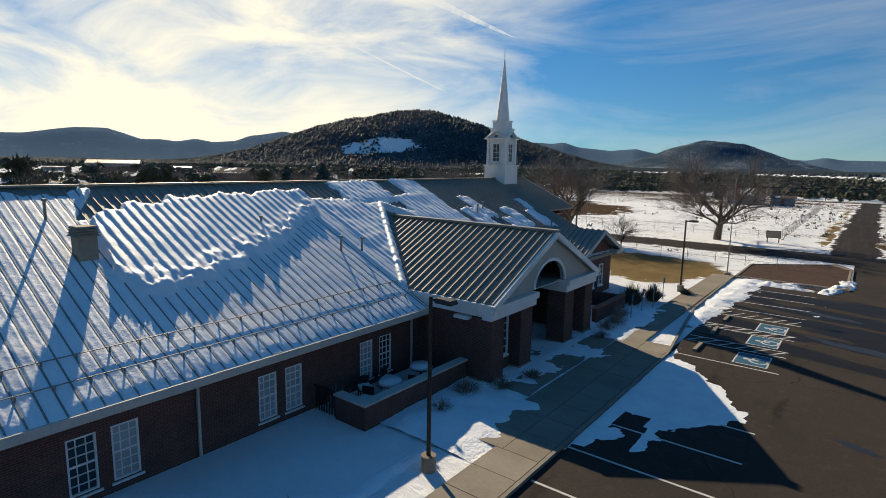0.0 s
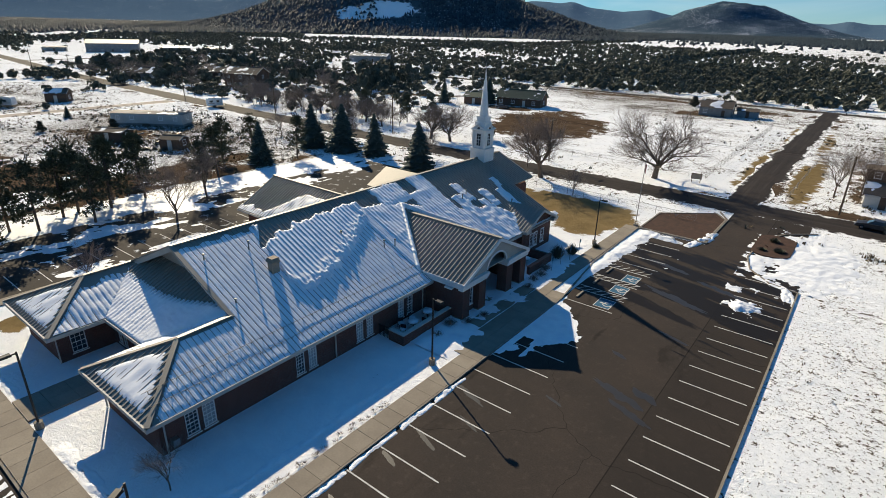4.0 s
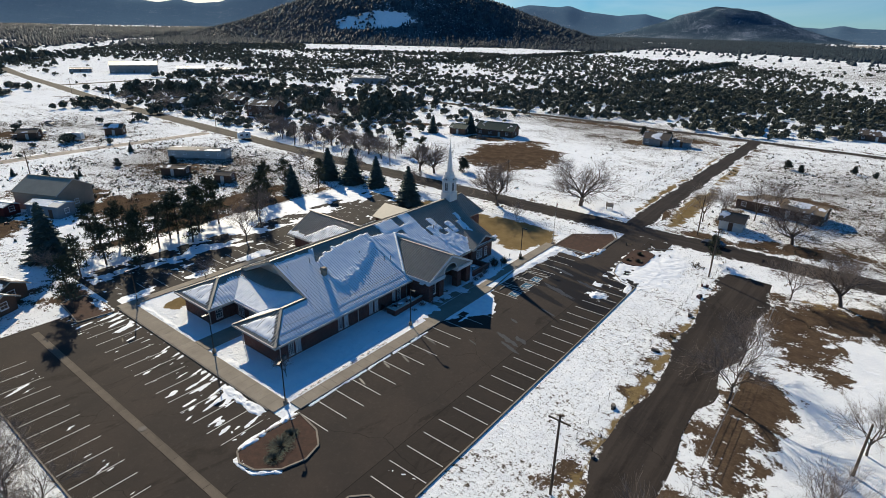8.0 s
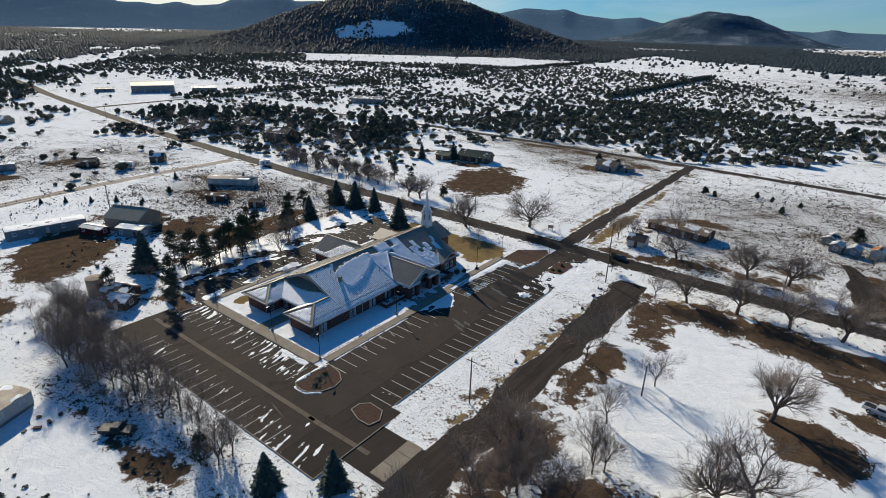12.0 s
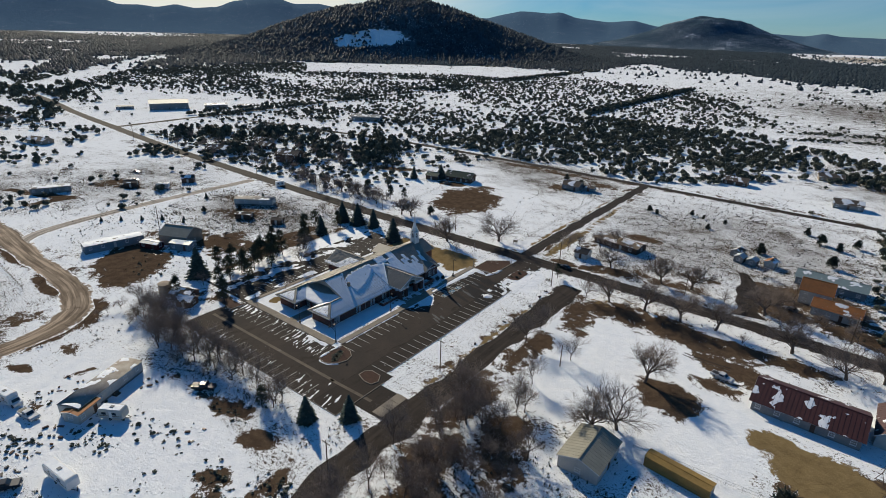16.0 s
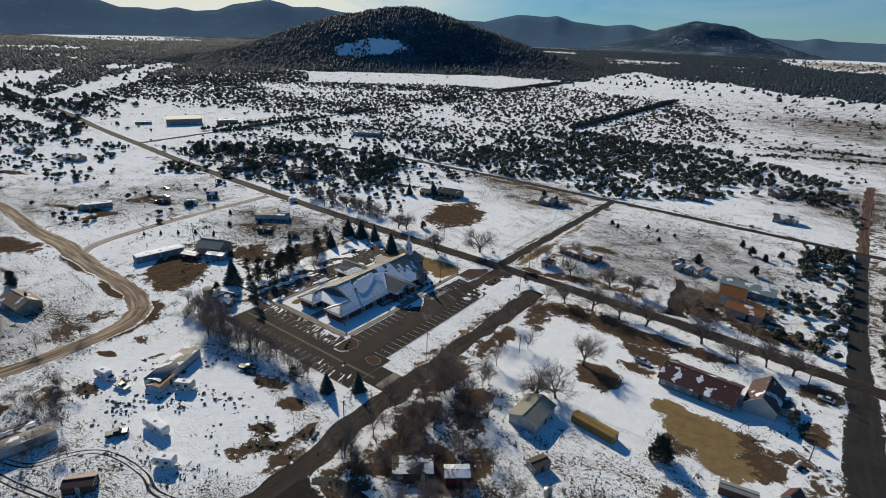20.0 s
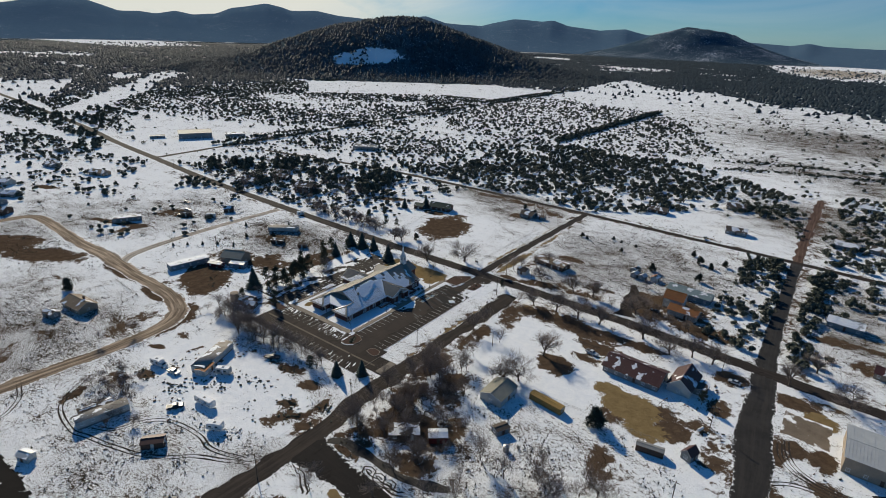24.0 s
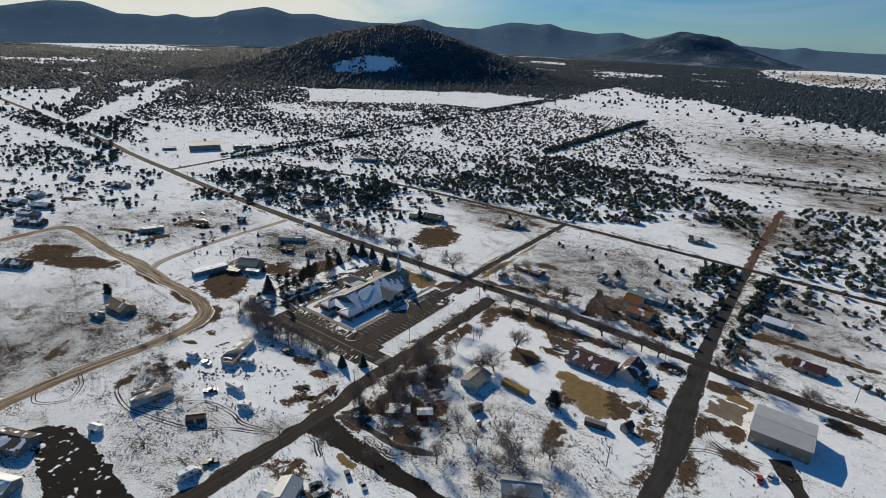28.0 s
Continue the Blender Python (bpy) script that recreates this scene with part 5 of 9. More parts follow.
# front gable board with the arch cut out
n_arc = 14
arc = [(PY + 1.75 * math.cos(math.pi * k / n_arc), PZ + .02 + 1.35 * math.sin(math.pi * k / n_arc)) for k in range(n_arc + 1)]
top = []
for yy, zz in arc:
    top.append((yy, PR - .15 - abs(yy - PY) * (PR - PZ) / PH))
vs, fs = [], []
for (ya, za), (yt, zt) in zip(arc, top):
    vs += [(PE - .3, ya, za), (PE - .3, yt, zt), (PE - .55, ya, za), (PE - .55, yt, zt)]
for k in range(n_arc):
    o = 4 * k
    fs += [(o, o + 4, o + 5, o + 1), (o + 2, o + 3, o + 7, o + 6), (o, o + 2, o + 6, o + 4)]
g = Geo().add(vs, fs)
for s in (-1, 1):
    zt = PR - .15 - 1.75 * (PR - PZ) / PH
    g.add([(PE - .3, PY + s * 1.75, PZ), (PE - .3, PY + s * 1.75, zt), (PE - .3, PY + s * (PH - .2), PZ)], [(0, 1, 2) if s < 0 else (2, 1, 0)])
    g.add([(PE - .55, PY + s * 1.75, PZ), (PE - .55, PY + s * 1.75, zt), (PE - .55, PY + s * (PH - .2), PZ)], [(2, 1, 0) if s < 0 else (0, 1, 2)])
part("gable_front", g, M_STUCCO, church, "cream arched gable front")
g = Geo()
for k in range(n_arc):
    (ya, za), (yb, zb) = arc[k], arc[k + 1]
    g.bar((PE - .28, ya, za + .02), (PE - .28, yb, zb + .02), .07, .16)
part("arch_trim", g, M_WHITE, church)
g = Geo().box(-17.4, PE - .6, PY - PH + .3, PY + PH - .3, PZ - .12, PZ - .06)
part("porch_ceiling", g, M_TRIM, church)
for ya, yb in ((PY - PH + .15, PY - PH + 1.25), (PY - 3.05, PY - 1.9), (PY + 1.9, PY + 3.05), (PY + PH - 1.25, PY + PH - .15)):
    p = part("pier", Geo().box(PE - 1.35, PE - .25, ya, yb, 0, PZ - .7), M_BRICK, church)
    part("plinth", Geo().box(PE - 1.39, PE - .21, ya - .04, yb + .04, 0, .25), M_CONCRETE, p)
g = Geo()
walled(g, "x", PY - PH + .25, .3, -17.4, PE - 1.35, 0, PZ - .6)
part("porch_wall", g, M_BRICK, church)
g = Geo()
walled(g, "x", PY + PH - .55, .3, -17.4, PE - 1.35, 0, PZ - .6)
part("porch_wall", g, M_BRICK, church)
g = Geo()
walled(g, "y", PE - 1.1, .25, PY - PH + 1.25, PY - 3.05, 0, PZ - .7, [(PY - PH + 1.5, PY - PH + 2.5, .9, 2.9)])
part("porch_wall", g, M_BRICK, church)
window(church, "y", PE - .82, PY - PH + 1.5, PY - PH + 2.5, .9, 2.9, 1, M_GLASS, 3, 5)
part("wall_light", Geo().box(-14.9, -14.1, PY - PH - .15, PY - PH + .3, PZ - .85, PZ - .7), M_WHITE, church, "square white canopy light")

# north-east bay gable
BY, BH, BX, BZ = 41.0, 3.9, -15.9, 3.5
bay = split_parts("bay_roof", Geo()
           .plate([(-21.6, BY, 5.3), (-17.2, BY - BH, BZ), (BX, BY - BH, BZ), (BX, BY, 5.3)], .12)
           .plate([(-21.6, BY, 5.3), (BX, BY, 5.3), (BX, BY + BH, BZ), (-17.2, BY + BH, BZ)], .12), M_ROOF, church)
for s in (-1, 1):
    me = seam_mesh((0, 0, 5.3), (0, s * BH, BZ), .06, .09)
    x = BX - .12
    while x > -20.4:
        part("seam", me, None, bay, "", pose(x, BY, 0))
        x -= SEAM
g = Geo()
for s in (-1, 1):
    g.bar((BX + .03, BY, 5.18), (BX + .03, BY + s * (BH + .05), BZ - .12), .08, .28)
    g.box(-17.4, BX + .04, BY + s * BH - .06, BY + s * BH + .06, BZ - .25, BZ)
    a, b = sorted((BY + s * BH, BY + s * (BH - 1.1)))
    g.box(BX - .5, BX + .02, a, b, BZ - .4, BZ - .05)
split_parts("cornice", g, M_TRIM, church)
g = Geo().add([(BX - .75, BY - BH + .4, 0), (BX - .75, BY + BH - .4, 0), (BX - .75, BY + BH - .4, BZ), (BX - .75, BY, 5.1), (BX - .75, BY - BH + .4, BZ)], [(0, 1, 2, 3, 4)])
g.box(-17.4, BX - .76, BY - BH + .4, BY - BH + .65, 0, BZ)
g.box(-17.4, BX - .76, BY + BH - .65, BY + BH - .4, 0, BZ)
part("bay_wall", g, M_BRICK, church)
for a in (39.3, 40.3, 42.0):
    window(church, "y", BX - .72, a, a + .75, .7, 2.4, 1, M_GLASS, 2, 4)

# west entrance wing behind the ridge: a gable with its ridge across
WY, WX, WH, WE, WR = 27.3, -50.0, 6.0, 2.75, 6.0
split_parts("west_wing_roof", Geo()
     .plate([(-35.3, WY, WR), (WX, WY, WR), (WX, WY - WH, WE), (-41.6, WY - WH, WE)], .12)
     .plate([(-35.3, WY, WR), (-41.6, WY + WH, WE), (WX, WY + WH, WE), (WX, WY, WR)], .12), M_ROOF, roof)
g = Geo()
x = WX + .2
while x < -36.0:
    low = WH if x < -41.6 else WH * (-35.3 - x) / 6.3
    for sgn in (-1, 1):
        g.bar((x, WY, WR + .04), (x, WY + sgn * low, WR + .04 - (WR - WE) * low / WH), .06, .08)
    x += SEAM
part("west_wing_seams", g, M_ROOF, roof)
part("west_wing_ridge", Geo().bar((WX - .1, WY, WR + .06), (-35.4, WY, WR + .06), .32, .09), M_ROOF, roof)
part("west_wing_wall", Geo().box(WX + .9, -40.0, WY - WH + .9, WY + WH - .9, 0, WE), M_BRICK, church)
part("west_wing_gable", Geo().add([(WX + .95, WY - WH + .9, WE), (WX + .95, WY + WH - .9, WE), (WX + .95, WY, WR - .6), (WX + 1.1, WY - WH + .9, WE), (WX + 1.1, WY + WH - .9, WE), (WX + 1.1, WY, WR - .6)], [(0, 2, 1), (3, 4, 5), (0, 1, 4, 3)]), M_STUCCO, church)
split_parts("west_wing_fascia", Geo().box(WX, -41.5, WY - WH - .1, WY - WH, WE - .22, WE + .02).box(WX, -41.5, WY + WH, WY + WH + .1, WE - .22, WE + .02), M_TRIM, church)
split_parts("west_bay_roof", Geo()
     .plate([(-33.0, 41, 6.2), (-42.0, 41, 6.2), (-42.0, 37, 4.2), (-38.0, 37, 4.2)], .12)
     .plate([(-33.0, 41, 6.2), (-38.0, 45, 4.2), (-42.0, 45, 4.2), (-42.0, 41, 6.2)], .12), M_ROOF, roof)
part("west_bay_wall", Geo().box(-41.6, -38, 37.6, 44.4, 0, 4.1), M_BRICK, church)


# steeple
def ring(g, cx, cy, half0, half1, z0, z1):
    vs = [(cx + sx * h, cy + sy * h, z) for h, z in ((half0, z0), (half1, z1)) for sx, sy in ((-1, -1), (1, -1), (1, 1), (-1, 1))]
    g.add(vs, [(0, 1, 5, 4), (1, 2, 6, 5), (2, 3, 7, 6), (3, 0, 4, 7), (4, 5, 6, 7), (3, 2, 1, 0)])


SX, SY = -28.9, 46.4
steeple = part("steeple", Geo(), M_WHITE, church, "white painted wooden steeple")
g = Geo()
ring(g, SX, SY, 1.16, 1.16, 7.6, 9.62)
ring(g, SX, SY, 1.24, 1.24, 9.62, 9.74)
part("base", g, M_WHITE, steeple)
g = Geo()
ring(g, SX, SY, .92, .92, 9.74, 12.6)
for sx in (-1, 1):
    for sy in (-1, 1):
        g.box(SX + sx * .92 - .13, SX + sx * .92 + .13, SY + sy * .92 - .13, SY + sy * .92 + .13, 9.74, 12.15)
part("lantern", g, M_WHITE, steeple)
g = Geo()
for dx, dy in ((1, 0), (-1, 0), (0, 1), (0, -1)):
    px, py = -dy, dx
    tip = (SX + dx * 1.2, SY + dy * 1.2, 12.85)
    back = (SX, SY, 12.85)
    l, r = (SX + dx * 1.2 + px * 1.22, SY + dy * 1.2 + py * 1.22, 12.15), (SX + dx * 1.2 - px * 1.22, SY + dy * 1.2 - py * 1.22, 12.15)
    g.plate([tip, back, (SX + px * 1.22, SY + py * 1.22, 12.15), l], .1)
    g.plate([tip, r, (SX - px * 1.22, SY - py * 1.22, 12.15), back], .1)
    g.add([(SX + dx * 1.0 + px * 1.0, SY + dy * 1.0 + py * 1.0, 12.1), (SX + dx * 1.0 - px * 1.0, SY + dy * 1.0 - py * 1.0, 12.1), (SX + dx * 1.0, SY + dy * 1.0, 12.75)], [(0, 2, 1)])
split_parts("pediment", g, M_WHITE, steeple)
g = Geo()
ring(g, SX, SY, .82, .82, 12.5, 13.1)
ring(g, SX, SY, .90, .90, 13.1, 13.22)
ring(g, SX, SY, .68, .68, 13.22, 13.85)
ring(g, SX, SY, .75, .75, 13.85, 13.95)
part("drum", g, M_WHITE, steeple)
g = Geo()
vs = [(SX + .66 * math.cos(math.pi / 8 + k * math.pi / 4), SY + .66 * math.sin(math.pi / 8 + k * math.pi / 4), 13.95) for k in range(8)] + [(SX, SY, 20.1)]
g.add(vs, [(k, (k + 1) % 8, 8) for k in range(8)])
part("spire", g, M_WHITE, steeple)
steeple.matrix_basis = pose(0, 0, .42)
part("finial", Geo().tube((SX, SY, 19.9), (SX, SY, 20.8), .035, .015, 6), M_GALV, steeple)
for axis, at, out, c in (("y", SX + .985, 1, SY), ("y", SX - .985, -1, SY), ("x", SY - .985, -1, SX), ("x", SY + .985, 1, SX)):
    window(steeple, axis, at, c - .4, c + .4, 10.0, 11.75, out, M_GLASS, 2, 4, name="lantern_window")
    g = Geo()
    o = .07 * out
    ctr = Vector((at + o, c, 12.38)) if axis == "y" else Vector((c, at + o, 12.38))
    nrm = Vector((out, 0, 0)) if axis == "y" else Vector((0, out, 0))
    g.tube(ctr, ctr + nrm * .05, .19, .19, 16)
    part("round_window", g, M_GLASS, steeple)

# vents and stacks on the east slope
def on_slope(x):
    return EAVE + (-16.5 - x) * PITCH


cx, cy = -23.5, 8.0
stack = part("roof_ventilator", Geo().box(cx - .32, cx + .32, cy - .34, cy + .34, on_slope(cx) - .4, on_slope(cx) + .85), M_TANWALL, church, "tan louvred ventilator box")
g = Geo()
for k in range(4):
    ring(g, cx, cy, .44 - .015 * k, .38 - .015 * k, on_slope(cx) + .85 + k * .1, on_slope(cx) + .92 + k * .1)
part("louvre", g, M_TANWALL, stack)
for vx, vy, h in ((-21.6, 19.2, .75), (-21.2, 20.3, .8), (-26.2, 7.6, .8), (-26.6, 3.8, .5), (-22.0, 3.4, .35), (-24.5, 16.4, .45), (-25.2, 37.0, .7), (-23.5, 34.6, .7), (-24.0, 36.0, .6), (-20.6, 41.2, .5)):
    p = part("vent_pipe", Geo().tube((vx, vy, on_slope(vx) - .1), (vx, vy, on_slope(vx) + h), .06, .06, 8), M_ROOF, church)
    part("vent_cap", Geo().tube((vx, vy, on_slope(vx) + h), (vx, vy, on_slope(vx) + h + .1), .11, .09, 8), M_ROOF, p)
# snow guards: two pipe rails along the eave and small cleats
for d, z in ((1.0, .17), (2.0, .17)):
    x = -16.5 - d
    rail = part("snow_rail", Geo().tube((x, -5.6, on_slope(x) + z), (x, 20.2, on_slope(x) + z), .019, .019, 6), M_ROOF, church)
    br = Geo().box(-.03, .03, -.02, .02, -.1, .17).mesh("rail_bracket", M_ROOF)
    yb = -5.2
    while yb < 20.2:
        part("rail_bracket", br, None, rail, "", pose(x, yb, on_slope(x) + .01))
        yb += SEAM * 2


def roof_snow(name, label, cols, rows, place, depth):
    """Snow lying on a roof plane: place(u, v) gives the point on the plane, depth(u, v) how high the snow stands there (below zero: none)."""
    vs, fs, keep = [], [], []
    for j in range(rows + 1):
        for i in range(cols + 1):
            p = place(i / cols, j / rows)
            d = depth(*p)
            keep.append(d)
            vs.append((p[0], p[1], p[2] + max(d, -.12)))
    for j in range(rows):
        for i in range(cols):
            o = j * (cols + 1) + i
            q = (o, o + 1, o + cols + 2, o + cols + 1)
            if max(keep[n] for n in q) > -.085:
                fs.append(q)
    return tagged(part(name, Geo().add(vs, fs), M_ROOFSNOW, None, "", None, True), label, "snow", kind="stuff")


def seam_wave(y):
    return math.cos(2 * math.pi * (y - 3.5) / SEAM)


SLAB_Y, SLAB_S = (8.4, 8.9, 9.4, 12.5, 15.2, 17.6, 20.8, 21.4), (5.7, 4.5, 3.9, 4.7, 5.7, 6.9, 8.8, 11.4)
TOP_Y, TOP_S = (9.2, 10.2, 12.3, 16, 20.8, 21.6, 24, 26, 28, 31, 34, 38, 39, 40.5, 45.6), (9.6, 10.0, 10.6, 10.9, 11.1, 10.2, 9.7, 9.3, 8.0, 6.6, 5.4, 4.9, 3.0, 2.0, .5)
# sheets left lying on the upper north part: y from, to, metres up from, to
TONGUES = [(24.2, 28.3, 9.6, 12.1), (30.1, 32.7, 6.0, 12.5), (28.3, 30.2, 6.2, 10.0), (35.3, 36.5, 6.6, 9.5), (33.4, 35.1, 4.8, 7.8), (38.4, 39.6, 4.6, 7.5), (42.6, 43.5, 7.1, 8.6), (41.2, 42.5, 3.6, 6.7), (36.9, 37.8, 4.5, 6.2)]


def east_depth(x, y, z):
    s = -16.5 - x                                   # metres up from the eave, in plan
    n = wob(x, y, .55, 1) * .5 + wob(x, y, 1.7, 4) * .3 + wob(x, y, 4.5, 8) * .15
    c = seam_wave(y)
    d = .064 - .042 * max(0, c) ** 6 + .006 * c + n * .035       # thin: the seams show through
    # the thick slab that has crept down and broken off
    edge = float(np.interp(y, SLAB_Y, SLAB_S)) + wob(y, 0, 1.3, 9) * .5 + wob(y, s, 3.5, 5) * .25
    if 8.5 + max(0, s - 5.5) * .17 < y < 21.4 and s > edge:
        lump = max(0, 1 - (s - edge) / 1.6)
        d = .07 + min(1, (s - edge) * 3) * (.17 + lump * (.10 + .22 * wob(x, y, 1.9, 14) + .12 * wob(x, y, 5, 2))) + .022 * c - .03 * max(0, seam_wave(y + .12)) ** 8 + n * .05
    if y > 21.4:
        d = .10 + .018 * c + n * .09 + .05 * max(0, wob(x, y, 1.2, 3)) * (2 if s < 6 else 1)
        if y > 33.6 and s < 8:
            d += .05 + .10 * wob(x, y, 1.4, 15)
    top = 11.75 if y < 8.75 + (s - 9.8) * .65 else float(np.interp(y, TOP_Y, TOP_S))
    over = s - top - wob(y, s, 1.1, 7) * .45 - wob(y, s, 3.3, 2) * .15
    if y > 21.4:
        rag = wob(x, y, 1.3, 31) * .22 + wob(x, y, 3.5, 32) * .1
        for y0, y1, s0, s1 in TONGUES:
            over = min(over, max(y0 + (s - s0) * .05 - y, y - y1 - (s - s0) * .05, s0 - s, s - s1) + rag)
    if over > 0:
        d -= over * 1.3
    if s > 9.6 and 8.75 + (s - 9.8) * .65 < y < 9.4 + (s - 9.8) * .85:
        d = -.1
    if y > 20.2 and abs(y - PY) < 5.9:               # stay off the porch, but bank against its valley
        line = -17.9 - (5.85 - abs(y - PY)) * 1.25
        d = d + .10 if x < line else -.1
        if x < line and x > line - .5:
            d += .14
    if y < -1.5 and s > (y + 6.4) - .35:
        d = -.1
    if y < YG + .1 and s > 4.45:
        d = -.1
    if s < .25 and y < 20:
        d = min(d, .05 + n * .05)
    if y < -5.2:
        d -= (-5.2 - y) * .12
    return d


roof_snow("roof_snow", "wind-packed snow sheet with a broken slab edge on the church roof", 800, 84,
          lambda u, v: (-16.45 - v * 12.3, -6.3 + u * 52.6, EAVE + .004 + (v * 12.3 - .05) * PITCH), east_depth)


def court_depth(x, y, z):
    n = wob(x, y, .9, 3) * .05
    bare = y - float(np.interp(x, (-37, -31, -29, -26.5, -24, -22.5), (1.3, 1.1, 1.15, 1.55, 2.3, 2.6))) + wob(x * 2, y, .8, 5) * .15 - .22 * math.cos(2 * math.pi * x / SEAM)
    d = .14 + n + .022 * math.cos(2 * math.pi * x / SEAM) * (1 if x < -27 else .3) + .02 * wob(x, y * 3, 1.4, 3)
    if bare > 0:
        d -= bare * .9
    if y < -2.3 + max(0, abs(x + 28.9) - 3.0) or y > 3.9 - max(0, abs(x + 28.9) - 6.2):
        d = -.1
    return d


roof_snow("roof_snow", "deep snow bank on the low roof between the wings", 160, 70,
          lambda u, v: (-36.4 + u * 15.0, -2.4 + v * 6.2, EAVE + .004 + (v * 6.2 - .1) * PITCH), court_depth)
for x_in, s in ((-25.9, 1), (-31.9, -1)):
    roof_snow("roof_snow", "snow sheet on the inner slope of a church wing", 120, 30,
              lambda u, v, x_in=x_in, s=s: (x_in + s * v * 4.6, -6.3 + u * 9.4, EAVE + .004 + v * 4.6 * PITCH),
              lambda x, y, z, x_in=x_in, s=s: (.09 + wob(x, y, .8, 2) * .06 - .05 * max(0, math.cos(2 * math.pi * (y - 2.3) / SEAM)) ** 4 - .06 * max(0, (x - x_in) * s - 2.4) if (x - x_in) * s < min(4.3, y + 6.1) and y < -2.3 + max(0, (x - x_in) * s) + .1 else -.1))
for x0 in (-25.9, -41.3):
    roof_snow("roof_snow", "triangular snow patch on the hipped roof end", 36, 18,
              lambda u, v, x0=x0: (x0 + u * 9.4, -6.4 + v * 4.6, EAVE + .004 + v * 4.6 * PITCH),
              lambda x, y, z, x0=x0: (.07 + wob(x, y, 1.2, 7) * .08 if (y + 6.4) < min((x - x0) * .95 - .9, 9.4 - (x - x0) - .8) and y > -5.9 and (x - x0) < 8.0 else -.1))
roof_snow("roof_snow", "snow patch on the west wing roof", 60, 30,
          lambda u, v: (WX + u * 14.6, WY - WH + .05 + v * WH, WE + .01 + v * (WR - WE)),
          lambda x, y, z: (.08 + wob(x, y, .9, 3) * .1 if x < -35.3 - (WY - y) * 1.05 and (x > -43.5 + (y - 24) * .9 and y < 26 or (y < 22.3 + wob(x, 0, .8, 2) * .6 and x < -45)) else -.1))


# ---- trees ----
rng = random.Random(11)


def bare_tree_meshes(seed, height, spread, trunk_r, limbs=6, depth=4, dense=1.0, wide=1.0, least=.015):
    """A leafless broadleaf tree: trunk and limbs in one mesh, fine twigs in another."""
    r = random.Random(seed)
    wood, twigs = Geo(), Geo()

    def grow(p, d, length, rad, level):
        segs = 3 if level < 2 else 2
        q = p
        pts = [p]
        rad = max(rad, least)
        for k in range(segs):
            d = (d + Vector((r.uniform(-1, 1), r.uniform(-1, 1), r.uniform(-.45, .7))) * (.16 + .05 * level)).normalized()
            q2 = q + d * (length / segs)
            r0, r1 = rad * (1 - .4 * k / segs), rad * (1 - .4 * (k + 1) / segs)
            if level >= depth:
                twigs.tube(q, q2, r0, r1 * .8, 3, False)
            else:
                wood.tube(q, q2, r0, r1, 7 if level == 0 else (5 if level < 3 else 4), False)
            q = q2
            pts.append(q)
        if level > depth:
            return
        kids = (limbs, 4, 4, 4, int(5 * dense), 5)[min(level, 5)]
        for k in range(kids):
            f = r.uniform(.3, 1.0) if level else r.uniform(.55, 1.0)
            i = min(int(f * segs), segs - 1)
            base = pts[i].lerp(pts[i + 1], f * segs - i)
            a = r.uniform(0, 2 * math.pi) if level else (k + r.uniform(-.3, .3)) * 2 * math.pi / kids
            s = d.orthogonal().normalized()
            u = d.cross(s)
            side = s * math.cos(a) + u * math.sin(a)
            out = r.uniform(.45, .95) * (spread if level == 0 else .95)
            nd = (d + side * out + Vector((0, 0, .10 if level else .05))).normalized()
            grow(base, nd, length * r.uniform(.6, .92) * (1.0 if level else 1.3), rad * r.uniform(.38, .56), level + 1)

    grow(Vector((0, 0, -.1)), Vector((0, 0, 1)), height * .34, trunk_r, 0)
    top = max(v[2] for v in twigs.v)
    k = height / top
    for g in (wood, twigs):
        g.v = [(x * k * wide, y * k * wide, z * k) for x, y, z in g.v]
    return wood.mesh("trunk", M_BARK, True), twigs.mesh("crown", M_TWIG)


def spruce_meshes(seed, height, base_r):
    r = random.Random(seed)
    g = Geo()
    z = height * .05
    while z < height * .98:
        f = 1 - z / height
        rad = base_r * f ** .85 * r.uniform(.85, 1.1) + .12
        n = max(5, int(13 * f + 5))
        for k in range(n):
            a = (k + r.random()) * 2 * math.pi / n
            l = rad * r.uniform(.65, 1.12)
            dx, dy = math.cos(a), math.sin(a)
            droop = l * r.uniform(.22, .5)
            w = .16 + l * .16
            pts = [(dx * .05, dy * .05, z)]
            for s in (.4, .75, 1.0):
                ww = w * (1.15 - abs(s - .5))
                cx, cy, cz = dx * l * s, dy * l * s, z - droop * s * s + .12 * s * l * (1 if s == 1.0 else 0)
                pts.append((cx - dy * ww * (s < 1), cy + dx * ww * (s < 1), cz - r.uniform(0, .16)))
                pts.append((cx + dy * ww * (s < 1), cy - dx * ww * (s < 1), cz - r.uniform(0, .16)))
                pts.append((cx, cy, cz + .07))
            g.add(pts, [(0, 1, 3), (0, 3, 2), (1, 4, 6, 3), (3, 6, 5, 2), (4, 7, 9, 6), (6, 9, 8, 5)])
            for h in range(4):
                s = r.uniform(.3, .95)
                c = Vector((dx * l * s, dy * l * s, z - droop * s * s))
                t = Vector((dx * r.uniform(-.1, .5) - dy * r.uniform(-.6, .6), dy * r.uniform(-.1, .5) + dx * r.uniform(-.6, .6), -r.uniform(.15, .55))) * (.35 + .2 * f)
                b = Vector((-dy, dx, 0)) * .13
                g.add([tuple(c - b), tuple(c + b), tuple(c + t)], [(0, 1, 2)])
        z += height * (.018 + .016 * f)
    t = Geo().tube((0, 0, -.1), (0, 0, height * .97), height * .018, .02, 7)
    return t.mesh("trunk", M_BARK), g.mesh("crown", M_SPRUCE)


